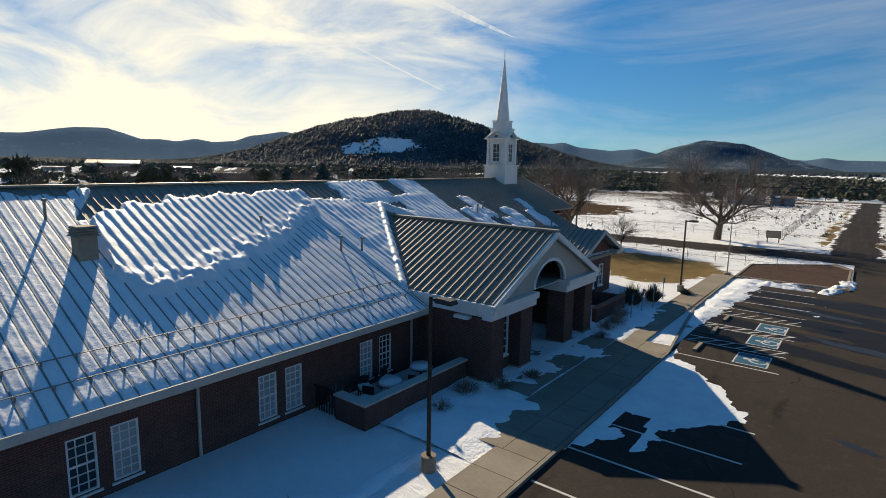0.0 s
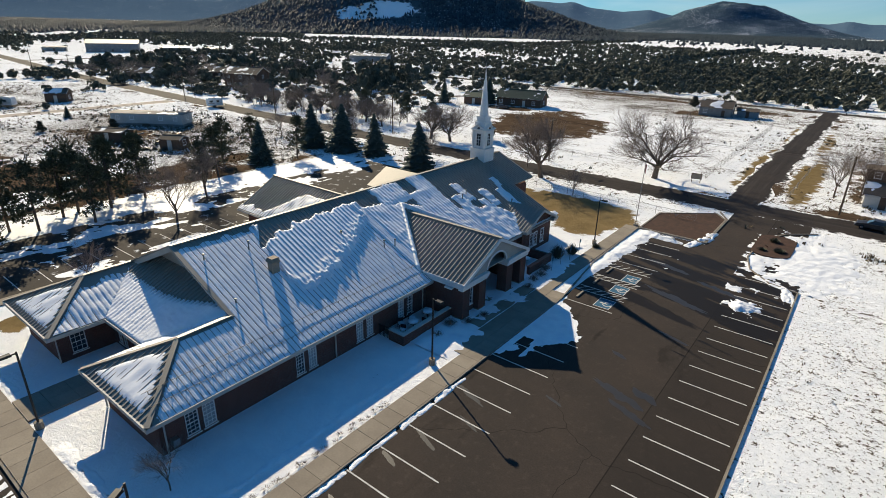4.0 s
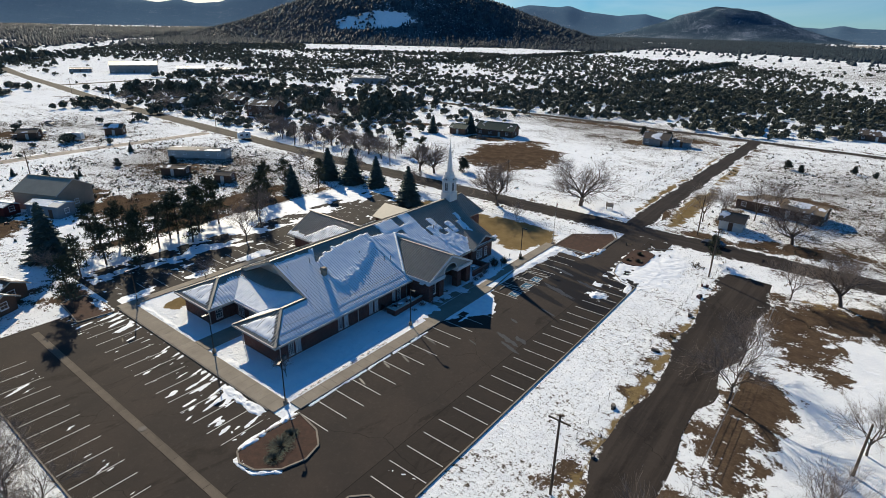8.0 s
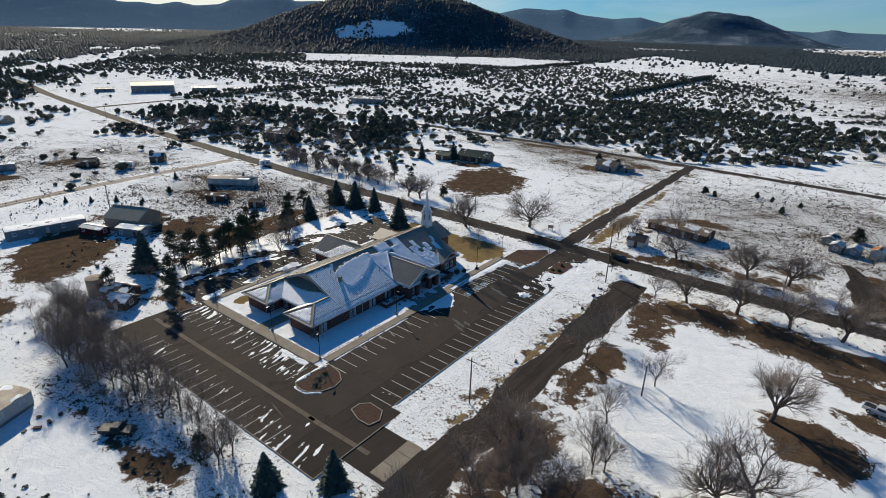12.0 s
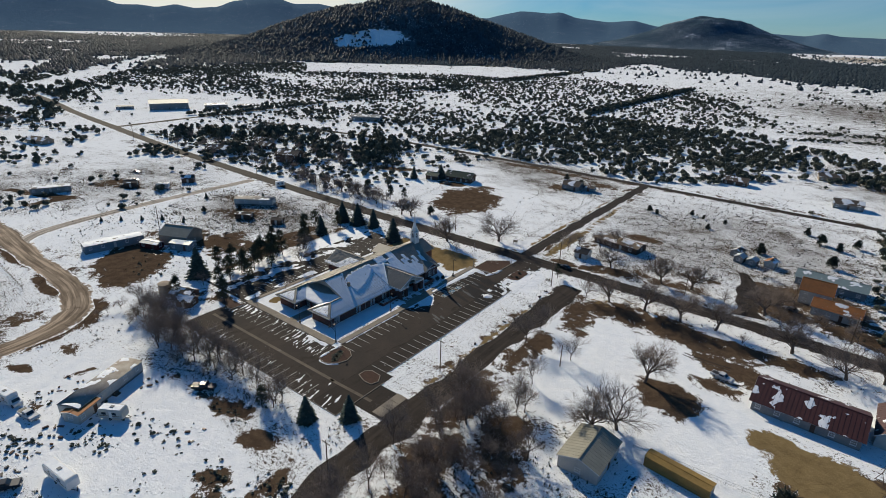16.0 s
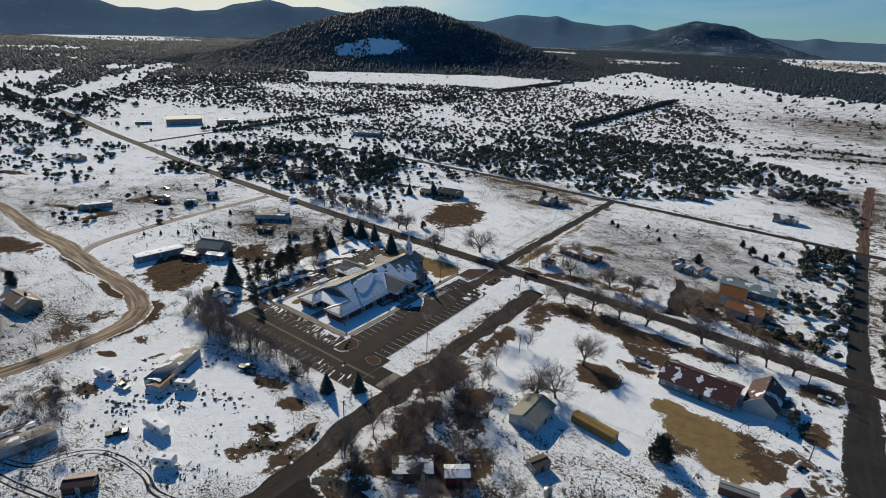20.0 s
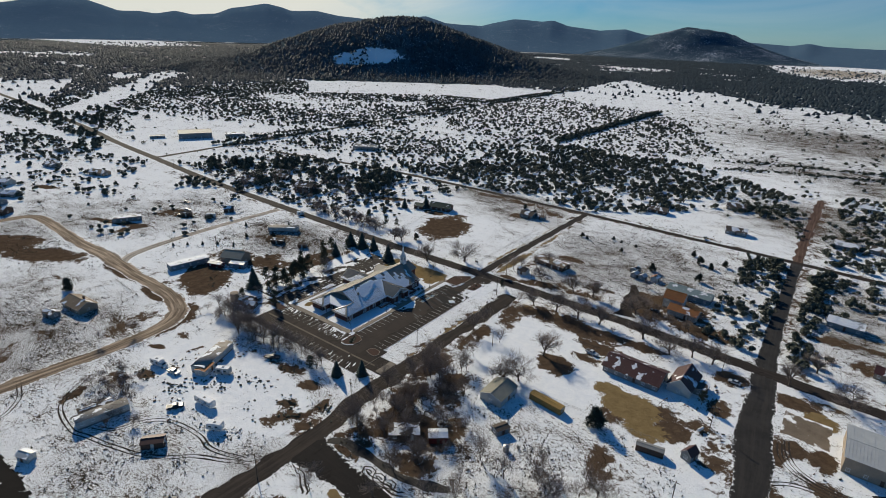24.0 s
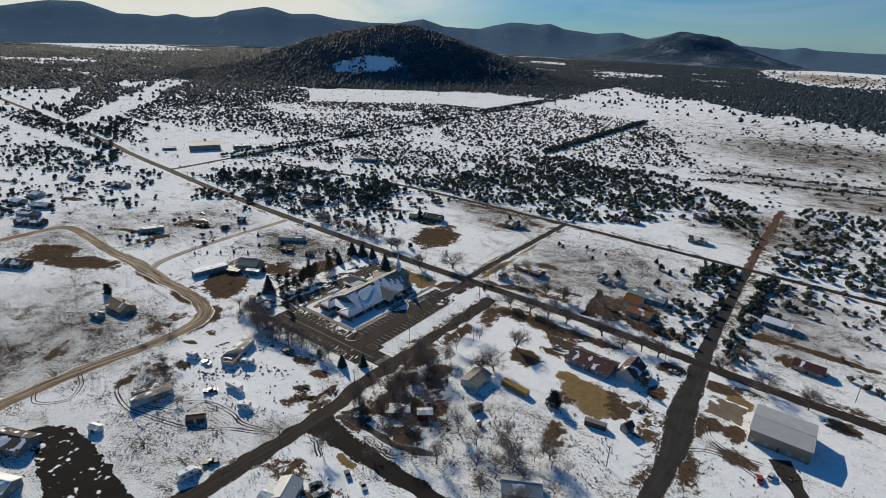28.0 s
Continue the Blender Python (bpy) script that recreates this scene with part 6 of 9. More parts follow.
def pine_meshes(seed, height, crown_r, low=.25, mat=None, clumps=46, flat=.62):
    r = random.Random(seed)
    wood, g = Geo(), Geo()
    bend = Vector((r.uniform(-.4, .4), r.uniform(-.4, .4), 0))
    wood.tube((0, 0, -.1), tuple(bend * .4 + Vector((0, 0, height * .5))), height * .02, height * .014, 7, False)
    wood.tube(tuple(bend * .4 + Vector((0, 0, height * .5))), tuple(bend + Vector((0, 0, height * .96))), height * .014, .02, 6, False)
    for k in range(clumps):
        f = r.uniform(low, 1.0)
        rad = crown_r * (1 - ((f - low) / (1 - low)) ** 1.7 * .8) * r.uniform(.25, 1.0)
        a = r.uniform(0, 2 * math.pi)
        c = Vector((math.cos(a) * rad, math.sin(a) * rad, height * f + r.uniform(-.3, .3))) + bend * f
        wood.tube((bend.x * f, bend.y * f, height * f - rad * .25), tuple(c), .05, .02, 3, False)
        size = crown_r * r.uniform(.26, .44)
        for h in range(34):
            d = Vector((r.gauss(0, 1), r.gauss(0, 1), r.gauss(0, flat))).normalized()
            o = c + Vector((d.x, d.y, d.z * flat)) * size * r.uniform(.15, 1.0)
            s = d.orthogonal().normalized() * r.uniform(.07, .15)
            tip = o + (d + Vector((0, 0, .35))) * r.uniform(.22, .5)
            g.add([tuple(o - s), tuple(o + s), tuple(tip)], [(0, 1, 2)])
            s2 = d.cross(s)
            g.add([tuple(o - s2), tuple(o + s2), tuple(tip)], [(0, 1, 2)])
    return wood.mesh("trunk", M_BARK), g.mesh("crown", mat or M_PINE)


def make_tree(name, meshes, label, group):
    t = thing(name, label, "tree", None, group)
    part("trunk", meshes[0], None, t)
    part("crown", meshes[1], None, t)
    return t


def plant(kinds, spots, jitter=.12):
    """Stand copies of the kinds at x, y, scale."""
    for i, (x, y, s) in enumerate(spots):
        src = kinds[i % len(kinds)]
        ob = copy_thing(src, pose(x, y, 0, 0, 0, rng.uniform(0, 360)))
        k = s * rng.uniform(1 - jitter, 1 + jitter)
        ob.scale = (k * rng.uniform(.92, 1.08), k * rng.uniform(.92, 1.08), k)


def clear(kinds):
    for t in kinds:
        for o in (*t.children_recursive, t):
            bpy.data.objects.remove(o)


big_bare = [make_tree("bare_tree", bare_tree_meshes(s, 11.8, 1.4, .5, 7, 4, 1.6, 1.18, .013), "large leafless spreading tree with grey-brown twigs", "leafless trees") for s in (1, 2, 3)]
tall_bare = [make_tree("bare_tree", bare_tree_meshes(s, 10.0, .85, .2, 5, 4, 1.0, 1.0, .011), "tall leafless tree with upswept grey-brown branches", "leafless trees") for s in (5, 6, 8)]
thin_bare = [make_tree("bare_sapling", bare_tree_meshes(s, 5.0, .8, .08, 7, 3, 1.4, 1.1, .011), "thin leafless young tree", "leafless saplings") for s in (9, 10)]
spruces = [make_tree("spruce", spruce_meshes(s, 10.0, 4.1), "dark green conical spruce", "spruces") for s in (21, 22)]
pines = [make_tree("pine", pine_meshes(s, 9.0, 2.5, .22, None, 44), "rough green pine with an open crown", "pines") for s in (31, 32, 33)]
junipers = [make_tree("juniper", pine_meshes(s, 4.2, 2.0, .08, M_JUNIPER, 60, .8), "rounded dark green juniper", "junipers") for s in (41, 42, 43)]

plant(big_bare, [(-17, 86.8, 1.18), (-33, 72.5, 1.05), (-70, 86, .85), (-65, 87, .8), (64, 27, .95), (61, 1, .95), (65, 5, 1.0), (49, 90, .95), (58.5, 92, .95), (82, 87.5, .95), (40, 64, .85), (51, 65.8, .95),
                 (62, 66, .95), (72, 67, .95), (92, 67.5, .95), (105, 62, .95), (113, 66, .9), (121, 66, .9), (29.5, 92, .8), (148, 70, .9), (156, 87, .8), (168, 68, .9), (184, 66, .9)], .06)
plant(tall_bare, [(23, 112, 1.05), (20, 104, 1.1), (10.5, 95, .95), (14, 98, .85), (33, 61, .8), (31, 24, .95), (30.5, 34, .85), (33, -9, 1.1), (38, -15, 1.05), (29.5, -30, 1.0), (41, -30, 1.05), (46, -3, .9), (36, -22, 1.0),
                  (44, -36, .9), (34, -42, .95), (31, -48, .9), (50, -44, .9), (62, -52, .9), (80, -58, 1.0), (72, -62, .9), (56, -58, .9), (45, -80, .9), (92, -50, .9), (100, -40, .8),
                  (-38, -36, 1.0), (-42, -38, 1.05), (-34, -37, .95), (-30, -36, 1.0), (-46, -36, 1.05), (-50, -34, 1.0), (-54, -35, 1.0), (-58, -33, 1.0), (-52, -39, .95), (-47, -41, .95), (-26, -36, .95), (-22, -35.5, .9),
                  (-44.5, -42.3, 1.05), (-40, -41, 1.0), (-30.8, -40, .95), (-26.1, -38.3, .95), (-16.5, -38.2, .9), (-52, -35.5, 1.0), (34, -7.5, 1.05), (34.5, -14.5, 1.05), (32.4, -19, 1.0), (-16, -35.5, .9), (-11, -35, .85), (-5, -36, .8), (0, -36, .8), (-62, -36, .9), (-66, -33, .9), (-72, -34, .75), (-58, 17, .95), (-66, 26, .85), (-78, -70, .7), (45, -12, .9), (52, -18, .85), (42, 8, .8), (45, 24, .85)], .1)
plant(thin_bare, [(-23.5, 66, 1.0), (-39, 78, 1.1), (-14.4, -6.6, .62), (-47.5, 2, 1.0), (88, 108, 1.3), (96, 92, 1.2), (106, 88, 1.2), (-30, -100, 1.0), (-20, -96, 1.0), (-34, -92, 1.1), (-82, -82, 1.4), (-70, -14, 1.2), (-120, 84, 1.4),
                  (-112, 84, 1.3), (-104, 85, 1.4), (-96, 85, 1.3), (-130, 86, 1.3), (-90, 66, 1.3), (-98, 64, 1.2), (76, 122, 1.2), (70, 88, 1.2), (-140, 88, 1.4), (-150, 90, 1.4), (46, 62, .8), (80, 62, .8), (60, -70, 1.2), (100, -60, 1.3)], .15)
thick = random.Random(77)
plant(tall_bare, [(thick.uniform(-70, -30), thick.uniform(-41, -33), thick.uniform(.6, .95)) for _ in range(4)] + [(thick.uniform(-30, 6), thick.uniform(-41, -33.5), thick.uniform(.5, .8)) for _ in range(3)]
      + [(thick.uniform(30, 46), thick.uniform(-56, 0), thick.uniform(.6, 1.0)) for _ in range(22)], .1)
plant(thin_bare, [(thick.uniform(-58, -40), thick.uniform(-98, -84), thick.uniform(.6, 1.0)) for _ in range(24)] + [(thick.uniform(40, 70), thick.uniform(-48, -24), thick.uniform(.6, 1.0)) for _ in range(16)]
      + [(thick.uniform(-75, -15), thick.uniform(-46, -34), thick.uniform(.5, .9)) for _ in range(24)], .1)
plant(big_bare, [(-98, 92, .7), (-108, 95, .65), (-118, 93, .7), (-90, 90, .6), (-132, 97, .65), (-58, 68, .6), (-84, 70, .65), (-150, 96, .7)], .1)
plant(tall_bare, [(thick.uniform(-64, -28), thick.uniform(-42, -33.5), thick.uniform(.7, 1.0)) for _ in range(7)] + [(thick.uniform(-28, 4), thick.uniform(-38.5, -33.5), thick.uniform(.55, .8)) for _ in range(5)]
      + [(thick.uniform(31, 60), thick.uniform(-62, -14), thick.uniform(.6, .95)) for _ in range(16)] + [(thick.uniform(76, 122), thick.uniform(-60, -28), thick.uniform(.7, 1.05)) for _ in range(22)], .1)
plant(thin_bare, [(thick.uniform(-150, -84), thick.uniform(88, 100), thick.uniform(.9, 1.5)) for _ in range(26)] + [(thick.uniform(-330, -150), thick.uniform(90, 190), thick.uniform(1.0, 1.7)) for _ in range(60)] + [(thick.uniform(-44, -18), thick.uniform(-106, -90), thick.uniform(.7, 1.1)) for _ in range(14)]
      + [(thick.uniform(78, 112), thick.uniform(86, 104), thick.uniform(.8, 1.3)) for _ in range(12)] + [(thick.uniform(36, 66), thick.uniform(-50, -30), thick.uniform(.7, 1.2)) for _ in range(14)], .1)
plant(spruces, [(16.5, -30.2, .72), (9.5, -36.6, .72), (-77, -11.5, 1.15), (-83, 61, 1.0), (-75, 62.5, 1.0), (-68, 65, .85), (-51, 59, 1.0), (-79, 45, .85), (-96, 150, .9), (-108, 140, .75)], .05)
plant(pines, [(-76.8, -3.8, 1.0), (-74, -.5, 1.05), (-69.8, 1.5, 1.05), (-67.5, 4, 1.0), (-72.5, 10.4, 1.1), (-74.3, 15.8, 1.0), (-72, 19.5, 1.0), (-54, -16.3, .95), (-70, 28, .9), (-76, 34, .95), (-84, 40, .95), (-86, 48, .85), (-77, 52, .9), (-71, 8, 1.0),
              (-64.9, -11, .9), (-68.7, -.3, .95), (-65.9, 10, .95), (-60.8, -2.8, .85), (-70.5, 14, 1.0), (-66.8, -6, .9), (-2, -40, .65), (18.5, 69.5, .62), (-68, -24, .8), (-104, 98, .9), (-90, 100, .8), (-84, 104, .7), (124, 35, .7), (-84, 24, .85)], .08)
plant(spruces, [(-160, -8, .22), (-155, -2, .25), (-149, 4, .22), (-143, 10, .25), (-136, 16, .2), (-133, 14, .22), (-158, 40, .3), (-140, 60, .25)], .1)
plant(junipers, [(71.5, 146, 1.0), (90, 176, 1.0), (97, 172, .8), (84, 186, .7), (103, 180, .8), (-142, -70, 1.3), (47, 164, .5), (18, 172, .7), (22, 170, .6), (36, 180, .5), (52, 176, .5), (42, 178, .45), (98.3, -1, 1.5), (-60, 95, .9), (-130, 40, .6), (-140, 28, .5), (96, 148, 1.1), (-27, 190, .9), (-40, 200, .8)], .1)
for kinds in (big_bare, tall_bare, thin_bare, spruces, pines, junipers):
    clear(kinds)


# ---- woods in the distance ----
def tuft_proto(seed, n, size):
    """A juniper as a loose mass of foliage sprays on a broad uneven crown."""
    r = random.Random(seed)
    lobes = [(r.uniform(-.26, .26), r.uniform(-.26, .26), r.uniform(.3, .6), r.uniform(.24, .4)) for _ in range(5)]
    vs, fs = [], []
    for k in range(n):
        cx, cy, cz, s = lobes[k % 5]
        d = Vector((r.gauss(0, 1), r.gauss(0, 1), r.gauss(.25, .8))).normalized()
        o = Vector((cx, cy, cz)) + d * s * r.uniform(.55, 1.0)
        side = d.orthogonal().normalized()
        a = r.uniform(0, 6.28)
        side = side * math.cos(a) + d.cross(side) * math.sin(a)
        up = d.cross(side)
        q = size * r.uniform(.6, 1.3)
        for p in (o - side * q - up * q * .5, o + side * q - up * q * .5, o + up * q * .9 + d * q * r.uniform(.2, .9)):
            vs.append((p.x, p.y, max(0, p.z)))
        fs.append((3 * k, 3 * k + 1, 3 * k + 2))
    vs += [(-.03, 0, 0), (.03, 0, 0), (0, 0, .5)]
    fs.append((3 * n, 3 * n + 1, 3 * n + 2))
    return np.array(vs), np.array(fs)


PROTOS = [tuft_proto(s, 110, .15) for s in range(60, 68)]
MID_PROTOS = [tuft_proto(s, 32, .25) for s in range(90, 98)]


def cone_proto(seed):
    r = random.Random(seed)
    vs = [(r.uniform(-.1, .1), r.uniform(-.1, .1), 1.0)] + [(math.cos(k * 1.2566) * .5 * r.uniform(.7, 1.2), math.sin(k * 1.2566) * .5 * r.uniform(.7, 1.2), r.uniform(.02, .2)) for k in range(5)]
    return np.array(vs), np.array([(0, 1 + k, 1 + (k + 1) % 5) for k in range(5)])


CONES = [cone_proto(s) for s in range(100, 110)]


def scatter(name, label, points, mat, protos):
    """points: x, y, z, width, height. One mesh of many small trees."""
    V, F, off = [], [], 0
    r = random.Random(len(points))
    for x, y, z, w, h in points:
        pv, pf = protos[r.randrange(len(protos))]
        a = r.uniform(0, 6.28)
        c, s = math.cos(a), math.sin(a)
        q = np.stack([(pv[:, 0] * c - pv[:, 1] * s) * w + x, (pv[:, 0] * s + pv[:, 1] * c) * w + y, pv[:, 2] * h + z - .05], 1)
        V.append(q)
        F.append(pf + off)
        off += len(pv)
    V, F = np.concatenate(V), np.concatenate(F)
    me = bpy.data.meshes.new(name)
    me.vertices.add(len(V))
    me.vertices.foreach_set("co", V.ravel())
    me.loops.add(F.size)
    me.loops.foreach_set("vertex_index", F.ravel())
    me.polygons.add(len(F))
    me.polygons.foreach_set("loop_start", np.arange(0, F.size, 3))
    me.update(calc_edges=True)
    me.materials.append(mat)
    return tagged(new(name, me), label, "woodland", kind="stuff")


def density(x, y):
    """How thickly junipers stand: open near the town, closed woods further out."""
    d = 0.0
    if any(inside(x, y, p) for p in GLADES):
        return .015
    if any(inside(x, y, p) for p in DENSE):
        return 1.5
    if inside(x, y, SCATTERED):
        return .75 + .5 * wob(x, y, .02, 6)
    if y > 224:
        d = .42 + .3 * wob(x, y, .012, 3) + (.4 if x < -150 else 0)
        if -110 < x < 130 and y < 420:
            d += .15
        if x < -392 and y > 600:
            d += .25
        if -390 < x < 40 and y > 700:
            d = .10
        if x > -150 and 420 < y < 1150:
            d = .10 if y > 560 or x > 0 else .3
        if y > 1150 or x > 300:
            d = max(d, .95)
        if -860 < x < -420 and 690 + (x + 860) * .15 < y < 930 + (x + 860) * .2:
            d = 0
    elif y > 84 and x < -100:
        d = .5 if x > -330 else .6
        if y > 100 and -280 < x < -130:
            d = .55
        if -480 < x < -380 and 130 < y < 215:
            d = 0
        if y < 100:
            d = .5
    elif x < -330:
        d = .55 + .4 * wob(x, y, .01, 8)
        if x < -620:
            d = .75
    elif x < -165 and -30 < y < 72:
        d = .10 + .25 * wob(x, y, .03, 19)
    elif x > 144 and y > 84:
        d = .22 + .3 * wob(x, y, .02, 5) if y < 160 else .45 + .5 * wob(x, y, .02, 5)
    elif 110 < x < 134 and y > 90:
        d = .7
    elif x > 260:
        d = .6
    elif y < -220:
        d = .5
    if d > .05 and (y > 230 or x < -330):      # stands and glades
        d *= min(1.7, max(.15, 1.0 + 2.2 * wob(x, y * 1.6, .006, 17) + .9 * wob(x, y, .02, 21)))
    return d


def hill_z(x, y):
    """The height of the big hill's flank."""
    c, s = math.cos(radians(42)), math.sin(radians(42))
    dx, dy = x + 1001, y - 1141
    f = math.hypot((dx * c + dy * s) / 720, (-dx * s + dy * c) / 380)
    if f >= 1:
        return 0.0
    return 148 * (.5 + .5 * math.cos(math.pi * f ** .95)) ** 1.25 * (1 + .12 * wob(x, y, .006, 3.0)) + 148 * .06 * wob(x, y, .02, 3.0) * (1 - f)


def wood_points():
    r = random.Random(5)
    near, far = [], []
    # the middle distance, tree by tree
    for _ in range(84000):
        x, y = r.uniform(-900, 420), r.uniform(-330, 1000)
        if any(abs(x - a) < 6 and lo < y < hi for a, lo, hi in ((139.5, -300, 520), (0, 70, 224), (-394, 90, 1000))) or abs(y - 218) < 5 or abs(y - 80) < 9 or (x < -230 and abs(y - 78 - (-230 - x) * .12) < 8):
            continue
        if r.random() < density(x, y) * .62:
            big = 1.0
            w = (1.6 + 2.9 * r.random() ** 1.4) * big
            near.append((x, y, 0, w, w * r.uniform(.65, 1.05)))
    # the close stand north of the back road, and the belts west of it
    for lo_x, hi_x, lo_y, hi_y, n in ((-176, 128, 226, 454, 2500), (-200, -120, 200, 300, 160), (112, 133, 86, 210, 110), (145, 152, 84, 215, 60), (150, 260, 225, 420, 420), (144, 230, 150, 212, 70)):
        for _ in range(n):
            x, y = r.uniform(lo_x, hi_x), r.uniform(lo_y, hi_y)
            if wob(x, y, .03, 14) < -.28 or abs(y - 218) < 5 or (n == 2500 and not inside(x, y, STAND)):
                continue
            w = r.uniform(2.2, 5.2)
            near.append((x, y, 0, w, w * r.uniform(.75, 1.15)))
    # dark clumps beside the western road
    for cx, cy, n, sp in ((-282, 74, 16, 7), (-263, 74, 12, 6), (-344, 52, 10, 9), (-384, 76, 14, 9), (-440, 37, 16, 12), (-473, 73, 18, 14), (-419, 19, 10, 9), (-454, 22, 12, 10), (-292, 15, 5, 4), (-310, 6, 5, 5), (-406, 60, 14, 12), (-350, 30, 8, 12), (-246, 122, 26, 14), (-330, -40, 8, 14), (-240, 92, 12, 8)):
        for _ in range(n):
            w = r.uniform(2.0, 4.6)
            near.append((cx + r.gauss(0, sp), cy + r.gauss(0, sp * .7), 0, w, w * r.uniform(.8, 1.3)))
    # groves of tall old junipers and pines north of the western road
    for cx, cy, n, sx, sy in ((-322, 118, 26, 12, 9), (-296, 138, 44, 16, 9), (-272, 158, 40, 13, 9), (-262, 184, 26, 12, 9), (-232, 112, 16, 10, 5), (-206, 162, 34, 15, 11), (-174, 176, 40, 13, 16), (-160, 146, 22, 10, 8), (-182, 206, 30, 16, 10), (-220, 205, 16, 12, 10), (-549, 98, 26, 22, 8), (-480, 80, 16, 14, 5), (-640, 140, 50, 40, 14), (-690, 190, 60, 30, 22), (-690, 120, 30, 30, 12)):
        for _ in range(int(n * .65)):
            x, y = cx + r.gauss(0, sx), cy + r.gauss(0, sy)
            if y < 90 and x > -400 or abs(y - 218) < 6:
                continue
            w = r.uniform(3.4, 6.8)
            near.append((x, y, 0, w, w * r.uniform(.9, 1.5)))
    # bushes along the dry wash
    for k in range(420):
        f = r.random()
        x0, y0 = (34 + 180 * f, 492 + 66 * f ** .6) if k % 2 else (44 + 170 * f, 453 + 76 * f ** .7)
        w = r.uniform(1.2, 3.2)
        near.append((x0 + r.gauss(0, 5), y0 + r.gauss(0, 3), 0, w, w * .7))
    # hedgerow of trees between the fields
    for k in range(300):
        y = 462 + k * 1.28
        near.append((-152 + y * .02 + r.uniform(-4, 4), y, 0, r.uniform(4, 7), r.uniform(4, 6)))
    for k in range(520):
        y = 170 + k * 1.8
        if wob(0, y, .02, 23) > -.1:
            near.append(((-383 if k % 3 else -401) - 8 * y / 900 + r.uniform(-3, 3), y, 0, r.uniform(3, 7), r.uniform(3, 5.5)))
    # closed forest further out and on the hill
    for _ in range(105000):
        a, d = radians(r.uniform(-112, 32)), 900 + 2300 * r.random() ** .8
        x, y = d * math.sin(a), d * math.cos(a)
        if -900 < x < 420 and y < 1000:
            continue
        if r.random() > density(x, y) * .9 + .05:
            continue
        k = 1 + d / 2600
        far.append((x, y, hill_z(x, y), r.uniform(4, 7.5) * k, r.uniform(4, 8)))
    for _ in range(15000):
        a, d = r.uniform(0, 6.28), r.random() ** .5
        u, v = 700 * d * math.cos(a), 370 * d * math.sin(a)
        x, y = -1001 + u * .743 - v * .669, 1141 + u * .669 + v * .743
        # the snowy clearing on the near flank
        if any(math.hypot(((x - cx) * math.cos(radians(tn)) + (y - cy) * math.sin(radians(tn))) / qx, (-(x - cx) * math.sin(radians(tn)) + (y - cy) * math.cos(radians(tn))) / qy) < 1.0 + .3 * wob(x, y, .03, 2) for cx, cy, tn, qx, qy in CLEARINGS):
            continue
        far.append((x, y, hill_z(x, y) - 1, r.uniform(3.2, 6.0), r.uniform(4.5, 8.5)))
    return near, far


near_w, far_w = wood_points()
mid_w = [q for q in near_w if q[1] > 430 or q[0] < -420]
near_w = [q for q in near_w if not (q[1] > 430 or q[0] < -420)]
scatter("juniper_scrub", "scattered small dark junipers over distant snowy fields", mid_w, M_JUNIPER, MID_PROTOS)
scatter("juniper_scrub", "scattered dark junipers over snowy fields", near_w, M_JUNIPER, PROTOS)
WEEDS = random.Random(77)
yard_weeds = []
for cx, cy, n, sp in ((-21, -69, 60, 4.5), (-31, -79, 46, 3.5), (-45, -82, 46, 3.5), (-12, -59, 50, 5), (8, -59, 50, 3.5), (15, -62, 60, 4), (20, -53, 50, 4), (-6, -46, 36, 3.5), (-43, -72, 30, 4), (-26, -62, 30, 6), (2, -70, 26, 6), (-95, -20, 40, 9), (-125, 30, 60, 12), (-100, -5, 40, 8)):
    for _ in range(n):
        w = .25 + .95 * WEEDS.random() ** 3
        yard_weeds.append((cx + WEEDS.gauss(0, sp * .8), cy + WEEDS.gauss(0, sp * .4), 0, w, w * WEEDS.uniform(.4, .8)))
scatter("yard_weeds", "low dark weeds and brush poking through yard snow", yard_weeds, M_JUNIPER, MID_PROTOS)
scatter("far_forest", "dark closed conifer forest on the plain", far_w, M_HAZED_FARTREE, CONES)


# ---- church grounds ----
def line_mesh(dx, dy, w=.11):
    l = math.hypot(dx, dy)
    nx, ny = -dy / l * w / 2, dx / l * w / 2
    return Geo().add([(nx, ny, 0), (-nx, -ny, 0), (dx - nx, dy - ny, 0), (dx + nx, dy + ny, 0)], [(0, 1, 2, 3)]).mesh("stall_line", M_PAINT)


marks = thing("stall_markings", "white painted parking stall lines, worn, on the asphalt", "road markings", kind="structure")
lm_e, lm_w, lm_s = line_mesh(4.9, 0), line_mesh(5.2, 0), line_mesh(0, 5.2)
for k in range(-9, 16):
    y = 13.1 + 2.76 * k
    if -12.5 < y < 53:
        part("stall_line", lm_e, None, marks, "", pose(5.7, y, .026))
for k in range(-6, 7):
    y = 6.6 + 2.78 * k
    if y < 25:
        part("stall_line", lm_w, None, marks, "", pose(-7.75, y, .026))
for y in (44.2, 47.0, 49.8, 52.6, 55.2):
    part("stall_line", lm_w, None, marks, "", pose(-7.75, y, .026))
for k in range(14):
    part("stall_line", lm_s, None, marks, "", pose(-9.6 - 2.77 * k, -18.7, .026))
for k in range(17):
    part("stall_line", lm_s, None, marks, "", pose(1.2 - 2.75 * k, -31.2, .026))
for k in range(16):
    part("stall_line", lm_w, None, marks, "", pose(-55.5, -6.0 + 2.77 * k, .026))
    if k % 2:
        part("stall_line", lm_w, None, marks, "", pose(-71, 2.0 + 2.77 * k, .026))
